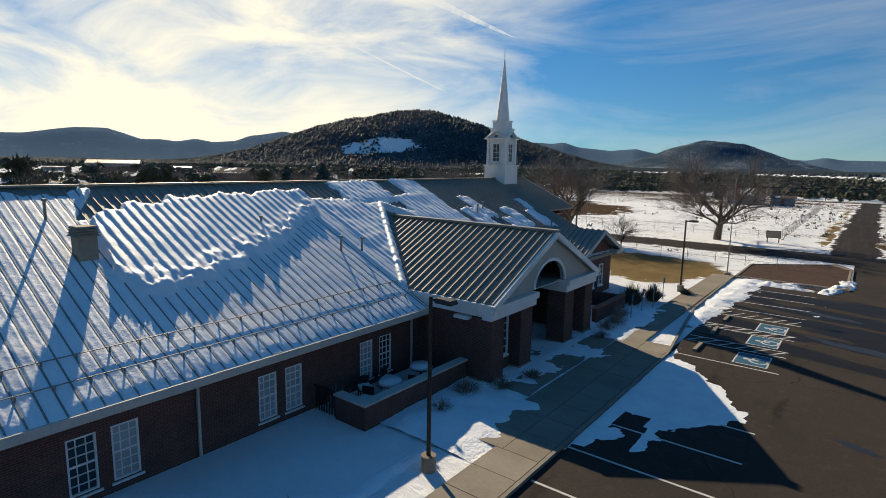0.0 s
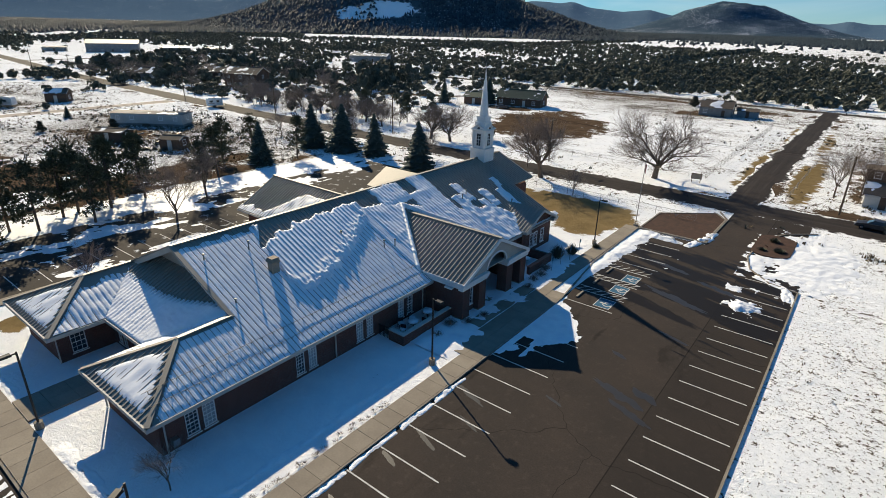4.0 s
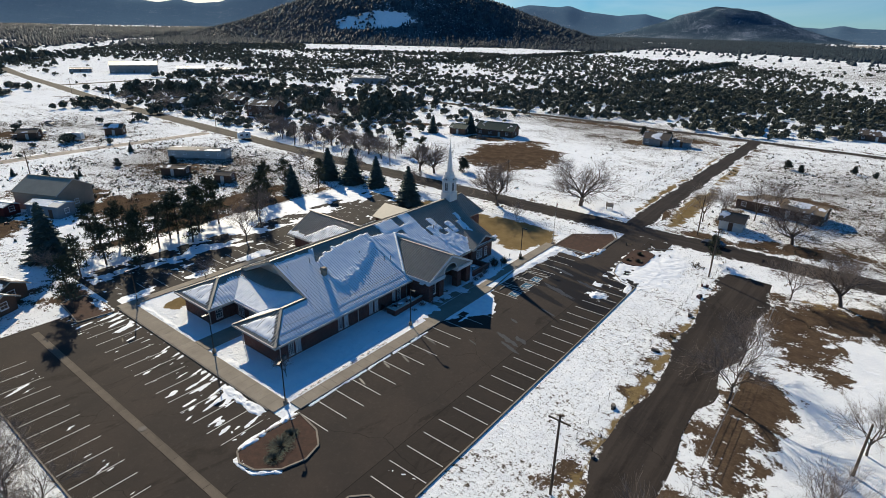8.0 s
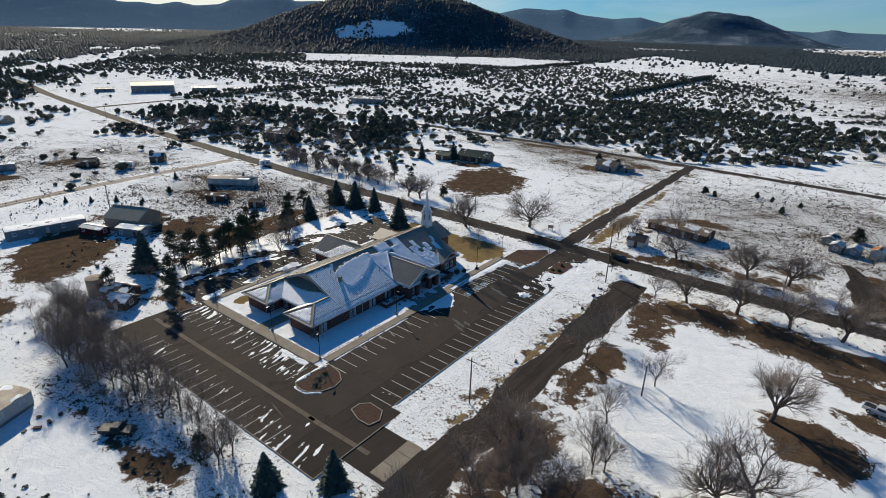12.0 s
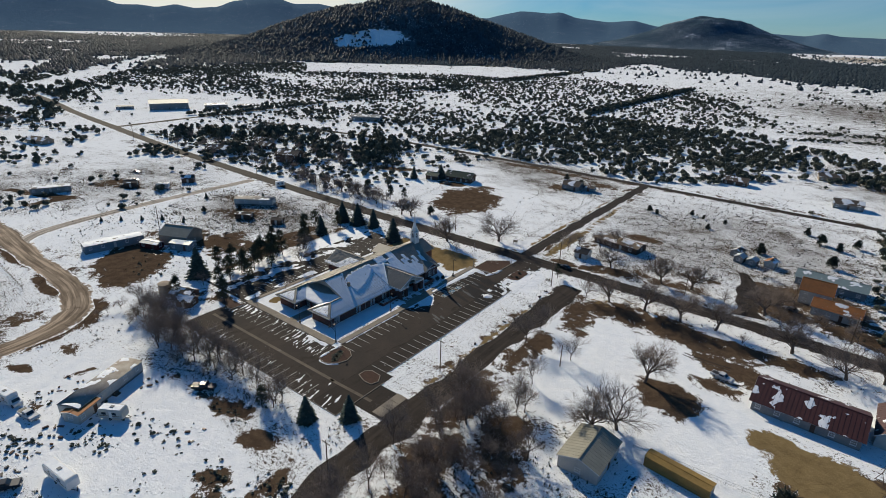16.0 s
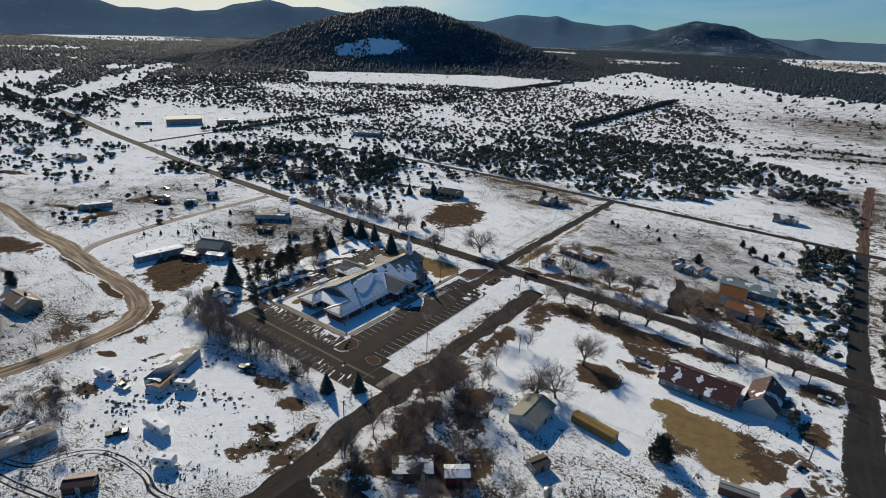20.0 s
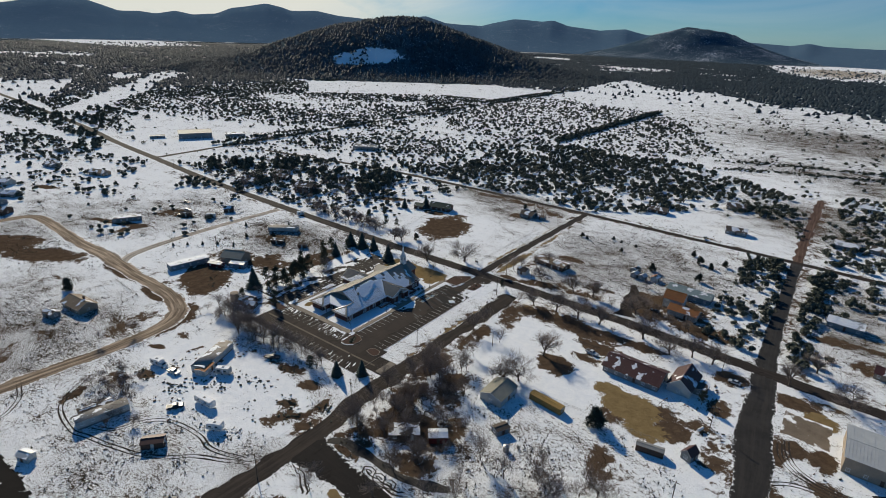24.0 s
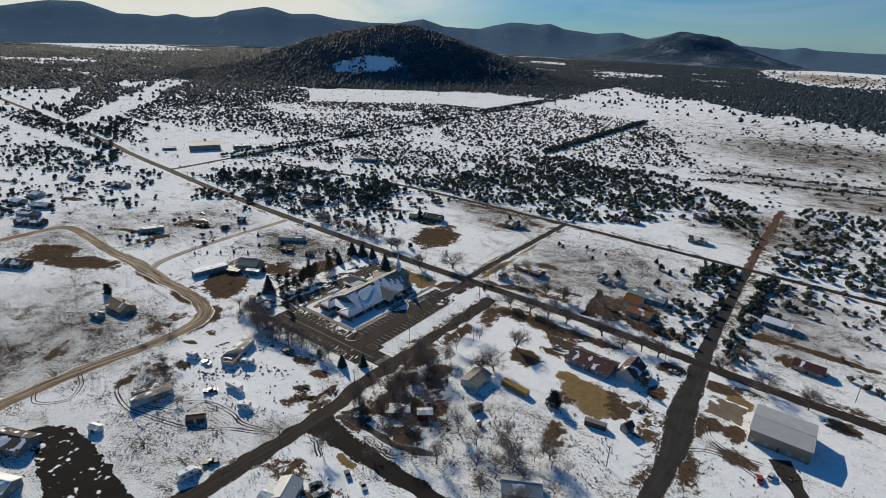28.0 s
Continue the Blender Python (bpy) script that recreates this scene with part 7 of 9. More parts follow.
# reserved bays: blue boards with a white pictogram, hatched aisles
g_sym = Geo().tube((0, .32, .004), (0, .32, .006), .15, .15, 10)
g_sym.box(-.09, .09, -.3, .2, .003, .006).box(-.09, .42, -.1, .03, .003, .006).box(.28, .42, -.55, -.1, .003, .006)
for k in range(10):
    a0, a1 = math.pi * (.6 + k * .115), math.pi * (.6 + (k + 1) * .115)
    g_sym.bar((math.cos(a0) * .5, -.3 + math.sin(a0) * .45, .0045), (math.cos(a1) * .5, -.3 + math.sin(a1) * .45, .0045), .12, .003)
sym = g_sym.mesh("pictogram", M_PAINT)
for y in (40.1, 36.7, 32.7):
    b = part("blue_board", Geo().box(-.75, .75, -.95, .95, 0, .004), M_BLUE, marks, "blue painted reserved-parking board", pose(-4.1, y, .024))
    part("border", Geo().box(-.83, .83, -1.03, -.95, 0, .004).box(-.83, .83, .95, 1.03, 0, .004).box(-.83, -.75, -.95, .95, 0, .004).box(.75, .83, -.95, .95, 0, .004), M_PAINT, b)
    part("pictogram", sym, None, b, "", pose(0, 0, .002, 0, 0, 90))
for y in (42.0, 39.0, 38.0, 35.3, 34.2, 31.2):
    part("stall_line", lm_w, None, marks, "", pose(-7.9, y, .026))
for y0, y1 in ((38.0, 39.0), (34.2, 35.3), (41.9, 43.2)):
    for k in range(6):
        x = -7.8 + k * .85
        part("hatch_line", line_mesh(.75, y1 - y0), None, marks, "", pose(x, y0, .027))

# kerbs
def kerb(path, label="pale concrete kerb", w=.16, h=.15):
    g = Geo()
    for a, b in zip(path, path[1:]):
        d = (Vector((*b, 0)) - Vector((*a, 0))).normalized() * .0
        g.bar((a[0] - d.x, a[1] - d.y, h / 2), (b[0] + d.x, b[1] + d.y, h / 2), w, h)
    return tagged(part("kerb", g, M_KERB), label, "kerb", kind="structure")


kerb([(10.95, -11.0), (11.0, 20), (10.9, 48.4), (8.0, 49.2), (5.6, 52), (4.6, 56), (5.0, 64), (7.0, 68.4), (10.5, 71.5)])
kerb([(-9.5, 57.3), (-.6, 57.3), (-.6, 69.5), (-2.4, 73.0)])
kerb([(13.2, -15.2), (13.2, -31.4), (-52.1, -31.5)])
kerb([(-7.9, -9.6), (-7.9, 30.6), (-9.3, 42), (-9.5, 57.3)], w=.14)
kerb([(-48.2, -12.1), (-10.6, -12.1)], w=.14)
# concrete drain strip
g = Geo()
x = -50.0
M_DRAIN = varied("silted_concrete", (0.17, 0.14, 0.11), (0.12, 0.10, 0.08), 0.5, 0.9, 0, 0.2, 6.0, 0.25)
strip = thing("pavement_drain_strip", "stained concrete drainage strip across the asphalt", "drain", kind="structure")
sl = Geo().box(0, 2.92, -.42, .42, 0, .012).box(0, 2.92, -.45, -.36, .012, .026).box(0, 2.92, .36, .45, .012, .026).mesh("slab", M_DRAIN)
while x < 1.5:
    part("slab", sl, None, strip, "", pose(x, -22.7, .02, 0, 0, 0))
    x += 2.96
for k in range(5):
    part("slab", sl, None, strip, "", pose(1.9 + k * 2.75, -22.8 + k * .05, .02, 0, 0, 1))
part("drain_cover", Geo().tube((-18.5, -22.7, .02), (-18.5, -22.7, .06), .45, .45, 14), M_STONE, strip)
apron = thing("pavement_apron", "concrete apron slabs where the lot meets the lane", "pavement", kind="structure")
for k in range(3):
    part("slab", Geo().box(0, 3.0, 0, 2.9, 0, .025), M_CONCRETE, apron, "", pose(18.6, -25.2 + k * 2.98, .02))

# walks, slab by slab
walks = thing("pavement_walks", "tan concrete footpath slabs round the church", "pavement", kind="structure")
slab_mesh = {}


def slabs(x0, y0, nx, ny, w, l, z=.13):
    key = (round(w, 2), round(l, 2), z)
    if key not in slab_mesh:
        slab_mesh[key] = Geo().box(.012, w - .012, .012, l - .012, 0, z).mesh("slab", M_CONCRETE)
    for i in range(nx):
        for j in range(ny):
            part("slab", slab_mesh[key], None, walks, "", pose(x0 + i * w, y0 + j * l, rng.uniform(-.004, .004)))


slabs(-9.75, -9.6, 1, 17, 1.75, 1.5)
slabs(-10.9, 15.9, 2, 10, 1.45, 1.6)
slabs(-11.3, 31.9, 1, 16, 1.75, 1.6)
slabs(-48, -11.98, 25, 1, 1.53, 2.25)
slabs(-30.6, -9.7, 2, 5, 1.6, 1.65)
slabs(-49.5, -11.9, 1, 14, 1.5, 1.9)
slabs(-13.9, 20.6, 2, 7, 1.45, 1.6)

# planted islands with kerb and mulch
def island(pts, label, snow_rim=True, green=False):
    g = Geo().slab(pts, 0, .12)
    isl = part("planter_island", g, M_MULCH)
    tagged(isl, label, "planter")
    k = Geo()
    for a, b in zip(pts, pts[1:] + pts[:1]):
        k.bar((*a, .09), (*b, .09), .2, .18)
    part("kerb_edge", k, M_KERB, isl)
    return isl


def rounded(x0, x1, y0, y1, r, n=6):
    out = []
    for cx, cy, a0 in ((x1 - r, y1 - r, 0), (x0 + r, y1 - r, 90), (x0 + r, y0 + r, 180), (x1 - r, y0 + r, 270)):
        out += [(cx + r * math.cos(radians(a0 + 90 * k / n)), cy + r * math.sin(radians(a0 + 90 * k / n))) for k in range(n + 1)]
    return out


island([(-7.2, -10.2), (-7.6, -14.5), (-7.4, -18.2), (-5.8, -19.0), (-3.8, -18.6), (-1.8, -16.8), (-1.0, -14.4), (-1.6, -12.2), (-3.6, -10.8)], "kerbed planting island with red mulch, low evergreen and snow rim")
island([(6.0, -16.9), (8.8, -18.0), (11.2, -17.9), (11.8, -15.9), (10.4, -13.8), (7.4, -13.6), (6.0, -15.0)], "kerbed planting island with red mulch")
island([(-9.3, 57.5), (-.8, 57.5), (-.8, 69.2), (-2.6, 71.6), (-9.3, 66.0)], "red lava-rock bed beside the flagpole with melting snow")
island([(-52, -17.4), (-48.6, -17.8), (-48.0, -13.0), (-52, -12.6), (-57, -13.5), (-57, -17)], "kerbed island of earth round a pine")



bed = island(rounded(4.4, 8.8, 57.5, 66.5, 1.9), "reddish mulch bed with shrubs rising from banked snow")
bed.scale = (1, 1, 1.9)
bpy.data.objects.remove(bed.children[0])


# heaps and edges of snow
def drift(pts, w, h, label="ploughed snow bank", seed=1, cat="snow bank"):
    """A ragged bank of snow along a path."""
    rows, vs, fs = [], [], []
    for a, b in zip(pts, pts[1:]):
        n = max(2, int(math.hypot(b[0] - a[0], b[1] - a[1]) / .2))
        rows += [(a[0] + (b[0] - a[0]) * k / n, a[1] + (b[1] - a[1]) * k / n, b[0] - a[0], b[1] - a[1]) for k in range(n)]
    cols = 14
    for i, (x, y, dx, dy) in enumerate(rows):
        l = math.hypot(dx, dy)
        nx, ny = -dy / l, dx / l
        wid = w * (1 + .55 * wob(x, y, .45, seed) + .35 * wob(x, y, 1.6, seed + 2))
        end = min(1, i * .2 / w, (len(rows) - 1 - i) * .2 / w)
        for c in range(cols + 1):
            k = 2 * c / cols - 1
            off = k * wid / 2 + .25 * w * wob(x, y, .5, seed + 5 + (k > 0) * 3)
            px, py = x + nx * off, y + ny * off
            hh = h * (max(0, 1 - k * k) ** .6 * (.55 + .8 * wob(px, py, 1.3, seed + 9) + .55 * wob(px, py, 3.7, seed + 4)) + .12) * end
            vs.append((x + nx * off, y + ny * off, hh - .02))
    for i in range(len(rows) - 1):
        for c in range(cols):
            o = i * (cols + 1) + c
            fs.append((o, o + cols + 1, o + cols + 2, o + 1))
    return tagged(part("snow_bank", Geo().add(vs, fs), M_SNOW, None, "", None, True), label, cat, kind="stuff")


drift([(-7.6, -8.8), (-7.6, 14)], .5, .12, "thin ragged snow edge along the kerb", 1)
drift([(-8.2, 55.8), (-5, 55.6), (-2.4, 55.0)], 1.9, .42, "lumpy snow against the planting bed", 5)
drift([(-2.4, 54.2), (-.9, 59), (-.7, 63)], 1.3, .35, "lumpy snow against the planting bed", 6)
drift([(6.0, 50.6), (9.8, 48.6), (10.9, 44)], 1.2, .2, "ploughed snow round the entry corner", 9)
drift([(-7.5, -10.0), (-7.7, -14.5), (-7.3, -18.6)], 1.0, .28, "snow rim round the planting island", 10)
drift([(-7.0, -18.9), (-3.6, -18.9), (-1.2, -16.6)], .7, .2, "snow rim round the planting island", 11)
drift([(-10, -12.9), (-14, -12.9), (-19, -12.7)], 1.3, .22, "slush along the footpath", 12)
drift([(-11, -8.9), (-16, -9.1), (-24, -9.3)], .9, .15, "snow edge along the footpath", 13)
drift([(-48, -13.2), (-56, -13.4)], 1.6, .3, "ploughed snow round the pine", 14)
drift([(-31.6, -9.2), (-46, -9.3)], .7, .12, "snow edge along the footpath", 15)


def snow_sheet(x0, x1, y0, y1, step, depth, label):
    """Thin uneven snow on level ground; depth(x, y) below zero leaves the ground bare."""
    nx, ny = int((x1 - x0) / step), int((y1 - y0) / step)
    vs, fs, ds = [], [], []
    for j in range(ny + 1):
        for i in range(nx + 1):
            x, y = x0 + step * i, y0 + step * j
            d = depth(x, y)
            ds.append(d)
            vs.append((x, y, max(d, -.05)))
    for j in range(ny):
        for i in range(nx):
            o = j * (nx + 1) + i
            q = (o, o + 1, o + nx + 2, o + nx + 1)
            if max(ds[n] for n in q) > -.04:
                fs.append(q)
    return tagged(part("lying_snow", Geo().add(vs, fs), M_SNOW, None, "", None, True), label, "snow", kind="stuff")


def ragged(x, y, seed):
    return wob(x, y, .45, seed) * .6 + wob(x, y, 1.3, seed + 3) * .4 + wob(x, y, 3.6, seed + 6) * .25


OUT_Y, OUT_X = (13, 16, 18, 19, 20, 21, 22.7, 24.2, 26, 28, 29.4, 30.5, 32, 33.4), (-7.9, -7.5, -7.2, -5.2, -5.3, -5.0, -3.9, -2.4, -3.2, -4.6, -5.6, -7.0, -7.0, -7.9)
snow_sheet(-7.8, -1.0, 13.5, 33.4, .16, lambda x, y: -.01 + .07 * (ragged(x, y, 3) * .8 + .1 + min(1.2, float(np.interp(y, OUT_Y, OUT_X)) - x) * .7 - (.8 if 17.8 < y < 22 and x < -6.0 and x > -7.3 and wob(x, y, .8, 5) < .15 else 0)), "thin snow lying in the porch shade on the asphalt")
snow_sheet(-14.6, -7.9, 14.6, 40.0, .2, lambda x, y: .135 + .09 * (ragged(x, y, 13) * 1.5 + .30 - (.55 if 20 < y < 31 and x > -12.4 else 0) - max(0, 16.5 - y) * .35 - max(0, x + 10.9) * (1.0 if y < 22 or y > 29.5 else .5) - max(0, y - 37) * .14 - (.7 if y > 29.5 and x > -10.6 else 0)), "trodden snow and slush on the entrance paving")
snow_sheet(-9.8, -4.6, 37, 57.4, .16, lambda x, y: .10 + .20 * (ragged(x, y, 23) + .35 - abs(x + 8.4 - max(0, y - 43) * .05) / (.55 + .12 * max(0, min(8, y - 38)))), "crusted ploughed snow along the footpath")
snow_sheet(-52, -9, -19, -12.2, .22, lambda x, y: -.045 + .10 * (wob(x * 2.2 + y * .5, y * .35, .9, 31) * .9 + ragged(x, y, 33) * .6 + .21 + (y + 15.5) * .05 + (.22 if x > -24 or x < -40 else 0)), "melting streaks of snow across the parking stalls")
snow_sheet(-40, 12, -31.4, -23.6, .25, lambda x, y: -.05 + .10 * (wob(x * 2.0 + y * .6, y * .3, .8, 41) * .9 + ragged(x, y, 43) * .6 + .17 - (y + 28) * .04 + (.2 if x > -8 or x < -36 else -.1)), "melting streaks of snow across the parking stalls")
snow_sheet(3.6, 16.5, 48.5, 70.5, .25, lambda x, y: .05 + .22 * (ragged(x, y, 51) + .75 - math.hypot((x - 10.2) / 6.5, (y - 59.5) / 10.5)), "deep crusted snow on the entry corner")
snow_sheet(4.2, 10.4, 37.6, 44.6, .12, lambda x, y: .0 + .34 * (ragged(x, y, 61) * 1.3 + .8 - math.hypot((x - 7) / 1.9, (y - 41.2) / 2.1)), "heap of crusted snow left in a stall")
snow_sheet(4.4, 10.6, 44.5, 53.0, .14, lambda x, y: -.05 + .22 * (ragged(x, y, 67) * 1.2 + .05 - max(0, y - 51) * .2), "lumps of snow left along the stalls")
snow_sheet(-5.5, 4.5, 44.0, 56.5, .16, lambda x, y: -.09 + .24 * (ragged(x, y, 68) * 1.1 - .05 - max(0, x + 1.5) * .15), "lumps of snow left along the stalls")
snow_sheet(-74, -49, -11, 60, .35, lambda x, y: -.02 + .12 * (ragged(x * .5, y * .35, 71) + .34 + (.45 if x < -66 else 0) - (.35 if -60 < x < -52 else 0)), "patchy snow over the shaded parking lot")
drift([(-11.6, -8.8), (-11.6, 14.5)], .6, .1, "snow edge beside the footpath", 61)
drift([(5.0, -10.4), (10.5, -8.8)], .35, .06, "thin snow streak", 62)

# meltwater stains that ran down the slope of the lot: x, y, half lengths
M_STAIN = varied("wet_asphalt_stain", (0.013, 0.012, 0.012), (0.019, 0.016, 0.015), 1.5, 0.5, 0, 0.1, 9.0)
STAINS = [(2.6, 19.3, 2.3, .42), (4.0, 17.6, 1.9, .3), (4.2, 20.3, 1.1, .42), (-6.0, 12.0, 1.5, .2), (-4.2, 9.3, .9, .16), (-5.6, 6.2, 1.2, .18), (-.8, 15.4, .8, .14), (-6.3, 3.4, .8, .2), (-6.2, -1.2, .9, .16), (0.6, 24.6, .8, .25), (3.4, 30.4, 1.6, .2), (1.4, 38.4, 3.4, .5), (4.6, 43.6, 3.0, .42), (-1.6, 46.4, 2.6, .4)]


def stains():
    g = Geo()
    c, s = math.cos(radians(-19)), math.sin(radians(-19))
    for k, (x, y, a, b) in enumerate(STAINS):
        rim = []
        for i in range(56):
            f = i * 2 * math.pi / 56
            u, v = a * math.cos(f), b * math.sin(f)
            m = 1 + .35 * wob(u * 1.4, v * 3 + k * 7, 1, 3) + .22 * wob(u * 5, v * 6 + k * 9, 1, 5)
            v += .35 * b * wob(u, k * 5, 1.3, 9)
            rim.append((x + (u * c - v * s) * m, y + (u * s + v * c) * m, .0235))
        g.add([(x, y, .0235)] + rim, [(0, 1 + i, 1 + (i + 1) % 56) for i in range(56)])
    tagged(part("wet_stains", g, M_STAIN), "dark ragged meltwater stains on the asphalt", "wet stains", kind="stuff")


stains()

# beds of dead grass at the walk, shrubs
def shrub(x, y, r, h, mat, label, seed, n=260, name="shrub"):
    q = random.Random(seed)
    g = Geo()
    for _ in range(n):
        a, d = q.uniform(0, 6.28), r * q.random() ** .6
        o = Vector((math.cos(a) * d * .5, math.sin(a) * d * .5, q.uniform(0, h * .3)))
        tip = Vector((math.cos(a) * d * 1.15, math.sin(a) * d * 1.15, h * (1 - (d / r) ** 2 * .5) * q.uniform(.6, 1.1)))
        s = Vector((-math.sin(a), math.cos(a), q.uniform(-.5, .5))) * q.uniform(.012, .05 if mat in (M_JUNIPER, M_SPRUCE, M_PINE) else .016)
        g.add([tuple(o - s), tuple(o + s), tuple(tip)], [(0, 1, 2)])
    return tagged(part(name, g, mat, None, "", pose(x, y, .02)), label, "shrub", "shrubs")


for k, (x, y, r, h) in enumerate(((-13.4, 19.2, .8, .8), (-12.4, 20.6, .7, .7), (-12.2, 34.2, .9, 1.0), (-12.6, 36.0, .9, 1.1), (-11.9, 22.6, .6, .6), (-12.2, 32.6, .8, .8), (-11.8, 30.9, .6, .6), (-13.1, 17.0, .6, .6), (-14, 38.8, .7, .9))):
    shrub(x, y, r, h, M_TWIG, "leafless twiggy shrub in a snowy bed", 70 + k)
for k, (x, y, r, h) in enumerate(((-13.2, 40.2, 1.1, 1.9), (-12.4, 42.4, .9, 1.5), (-4.6, -14.8, 1.7, .5), (-5.2, -13.0, 1.0, .45), (-3.6, -16.4, 1.1, .45), (-11, 46.4, .6, .6), (7.4, 60.0, .8, .8), (6.4, 63.6, .7, .9), (5.6, 59.4, .6, .6))):
    shrub(x, y, r, h, M_JUNIPER, "dark low evergreen shrub", 90 + k, 500)
for k in range(26):
    y = -8 + k * .6 + rng.uniform(-.3, .3)
    shrub(-10.1 + rng.uniform(-.15, .15), y, .35, .22, M_TWIG, "tuft of dead grass by the footpath", 120 + k, 40, "grass_tuft")


# light columns
def lamp_column():
    t = thing("lamp_post", "black steel parking-lot lamp post with a flat head", "lamp post", None, "parking lamps")
    part("base", Geo().tube((0, 0, 0), (0, 0, .55), .26, .26, 14), M_CONCRETE, t, "round concrete base")
    part("pole", Geo().tube((0, 0, .5), (0, 0, 6.0), .075, .06, 10), M_BLACKMETAL, t)
    part("arm", Geo().box(-.03, .45, -.03, .03, 5.86, 5.94), M_BLACKMETAL, t)
    h = part("lamp_head", Geo().add([(.3, -.2, 5.86), (.95, -.2, 5.86), (.95, .2, 5.86), (.3, .2, 5.86), (.32, -.16, 6.02), (.9, -.16, 6.0), (.9, .16, 6.0), (.32, .16, 6.02)],
                                    [(3, 2, 1, 0), (4, 5, 6, 7), (0, 1, 5, 4), (1, 2, 6, 5), (2, 3, 7, 6), (3, 0, 4, 7)]), M_BLACKMETAL, t)
    part("lens", Geo().box(.38, .86, -.14, .14, 5.845, 5.86), M_LAMP, h)
    return t


lamp = lamp_column()
lamp.matrix_basis = pose(-10.75, 13.3, 0, 0, 0, 0)
for x, y, a in ((-47.8, -9.4, -90), (-26.2, -9.4, -90), (-10.1, -10.0, -60), (-11.7, 47.5, 0)):
    copy_thing(lamp, pose(x, y, 0, 0, 0, a))
# flagpole
fp = thing("flagpole", "tall silver flagpole with a limp furled flag", "flagpole", pose(-10.2, 58.2, 0))
part("footing", Geo().tube((0, 0, 0), (0, 0, .25), .4, .3, 12), M_CONCRETE, fp)
part("pole", Geo().tube((0, 0, .2), (0, 0, 9.2), .06, .035, 10), M_GALV, fp)
part("ball", Geo().tube((0, 0, 9.2), (0, 0, 9.34), .07, .07, 10), M_GALV, fp)
g = Geo()
for k in range(5):
    g.add([(.04, 0, 8.9), (.10 + .03 * k, (-1) ** k * .07, 8.85 - .05 * k), (.12 + .02 * k, (-1) ** k * -.08, 7.6 - .05 * k), (.05, .02 * k, 7.75)], [(0, 1, 2, 3)])
part("flag", g, varied("faded_red_flag", (0.30, 0.06, 0.06), (0.34, 0.30, 0.32), 3.0, .9, 0, 0, 6.0), fp)

# sign posts along the entry
for x, y in ((-11.8, 40.6), (-11.9, 38.4), (-12.0, 43.6), (-11.9, 36.2)):
    s = thing("sign_post", "small post with a reserved-parking plate", "sign", pose(x, y, 0), "reserved signs")
    part("post", Geo().tube((0, 0, 0), (0, 0, 1.75), .03, .03, 8), M_GALV, s)
    part("plate", Geo().box(.03, .05, -.16, .16, 1.3, 1.75), M_BLUE, s)
for x, y in ((-6.9, 40.8), (-6.9, 37.2), (-6.9, 33.0)):
    w = part("wheel_stop", Geo().box(-.1, .1, -.85, .85, 0, .13), M_CONCRETE, None, "", pose(x, y, .02))
    tagged(w, "pale concrete wheel stop", "wheel stop", "wheel stops")

# brick patio beside the porch, with snowed-over furniture
patio = thing("patio_wall", "low dark brick patio wall with a pale cap under snow", "garden wall")
part("wall", Geo().box(-14.6, -14.3, 13.8, 20.45, 0, 1.0), M_BRICK, patio)
part("wall", Geo().box(-16.0, -14.6, 13.8, 14.1, 0, 1.0), M_BRICK, patio)
part("cap", Geo().box(-14.68, -14.22, 13.72, 20.45, 1.0, 1.08), M_TRIM, patio)
part("cap", Geo().box(-16.0, -14.68, 13.72, 14.18, 1.0, 1.08), M_TRIM, patio)
for k in range(8):
    part("baluster", Geo().box(-17.3 + k * .16, -17.26 + k * .16, 13.9, 13.94, 0, 1.0), M_BLACKMETAL, patio)
part("rail", Geo().box(-17.4, -16.0, 13.88, 13.96, 1.0, 1.05), M_BLACKMETAL, patio)
tb = thing("patio_table", "round patio table under a cap of snow", "table", pose(-15.6, 16.6, 0), "patio furniture")
part("tabletop", Geo().tube((0, 0, .7), (0, 0, .74), .55, .55, 18), M_BLACKMETAL, tb)
part("pedestal", Geo().tube((0, 0, 0), (0, 0, .7), .05, .05, 8), M_BLACKMETAL, tb)
part("snow_cap", Geo().tube((0, 0, .74), (0, 0, .9), .56, .46, 18), M_SNOW, tb, "thick snow cap", None, True)
copy_thing(tb, pose(-15.8, 18.9, 0))
for x, y, a in ((-15.7, 15.2, 20), (-16.5, 17.4, 100), (-15.2, 17.8, 200), (-16.6, 16.0, 60)):
    ch = thing("patio_chair", "patio chair buried under snow", "chair", pose(x, y, 0, 0, 0, a), "patio furniture")
    part("seat", Geo().box(-.26, .26, -.26, .26, .38, .43), M_BLACKMETAL, ch)
    part("backrest", Geo().box(-.26, .26, .22, .27, .43, .9), M_BLACKMETAL, ch)
    for sx in (-.22, .22):
        for sy in (-.22, .22):
            part("leg", Geo().box(sx - .02, sx + .02, sy - .02, sy + .02, 0, .38), M_BLACKMETAL, ch)
    part("snow_cap", Geo().box(-.25, .25, -.25, .2, .43, .56), M_SNOW, ch)
for k in range(3):
    pt = part("potted_plant", Geo().tube((0, 0, 0), (0, 0, .5), .16, .22, 10), M_TANWALL, None, "", pose(-16.9 + k * .42, 14.5, 0))
    tagged(pt, "dead plant in a tan pot", "potted plant", "pots on the patio")
    g = Geo()
    for j in range(14):
        a = j * .9
        g.tube((0, 0, .45), (math.cos(a) * .2, math.sin(a) * .2, .95 + .1 * math.sin(j)), .012, .006, 3, False)
    part("stems", g, M_TWIG, pt)
np_wall = thing("patio_wall", "low red brick patio wall with a reddish cap", "garden wall")
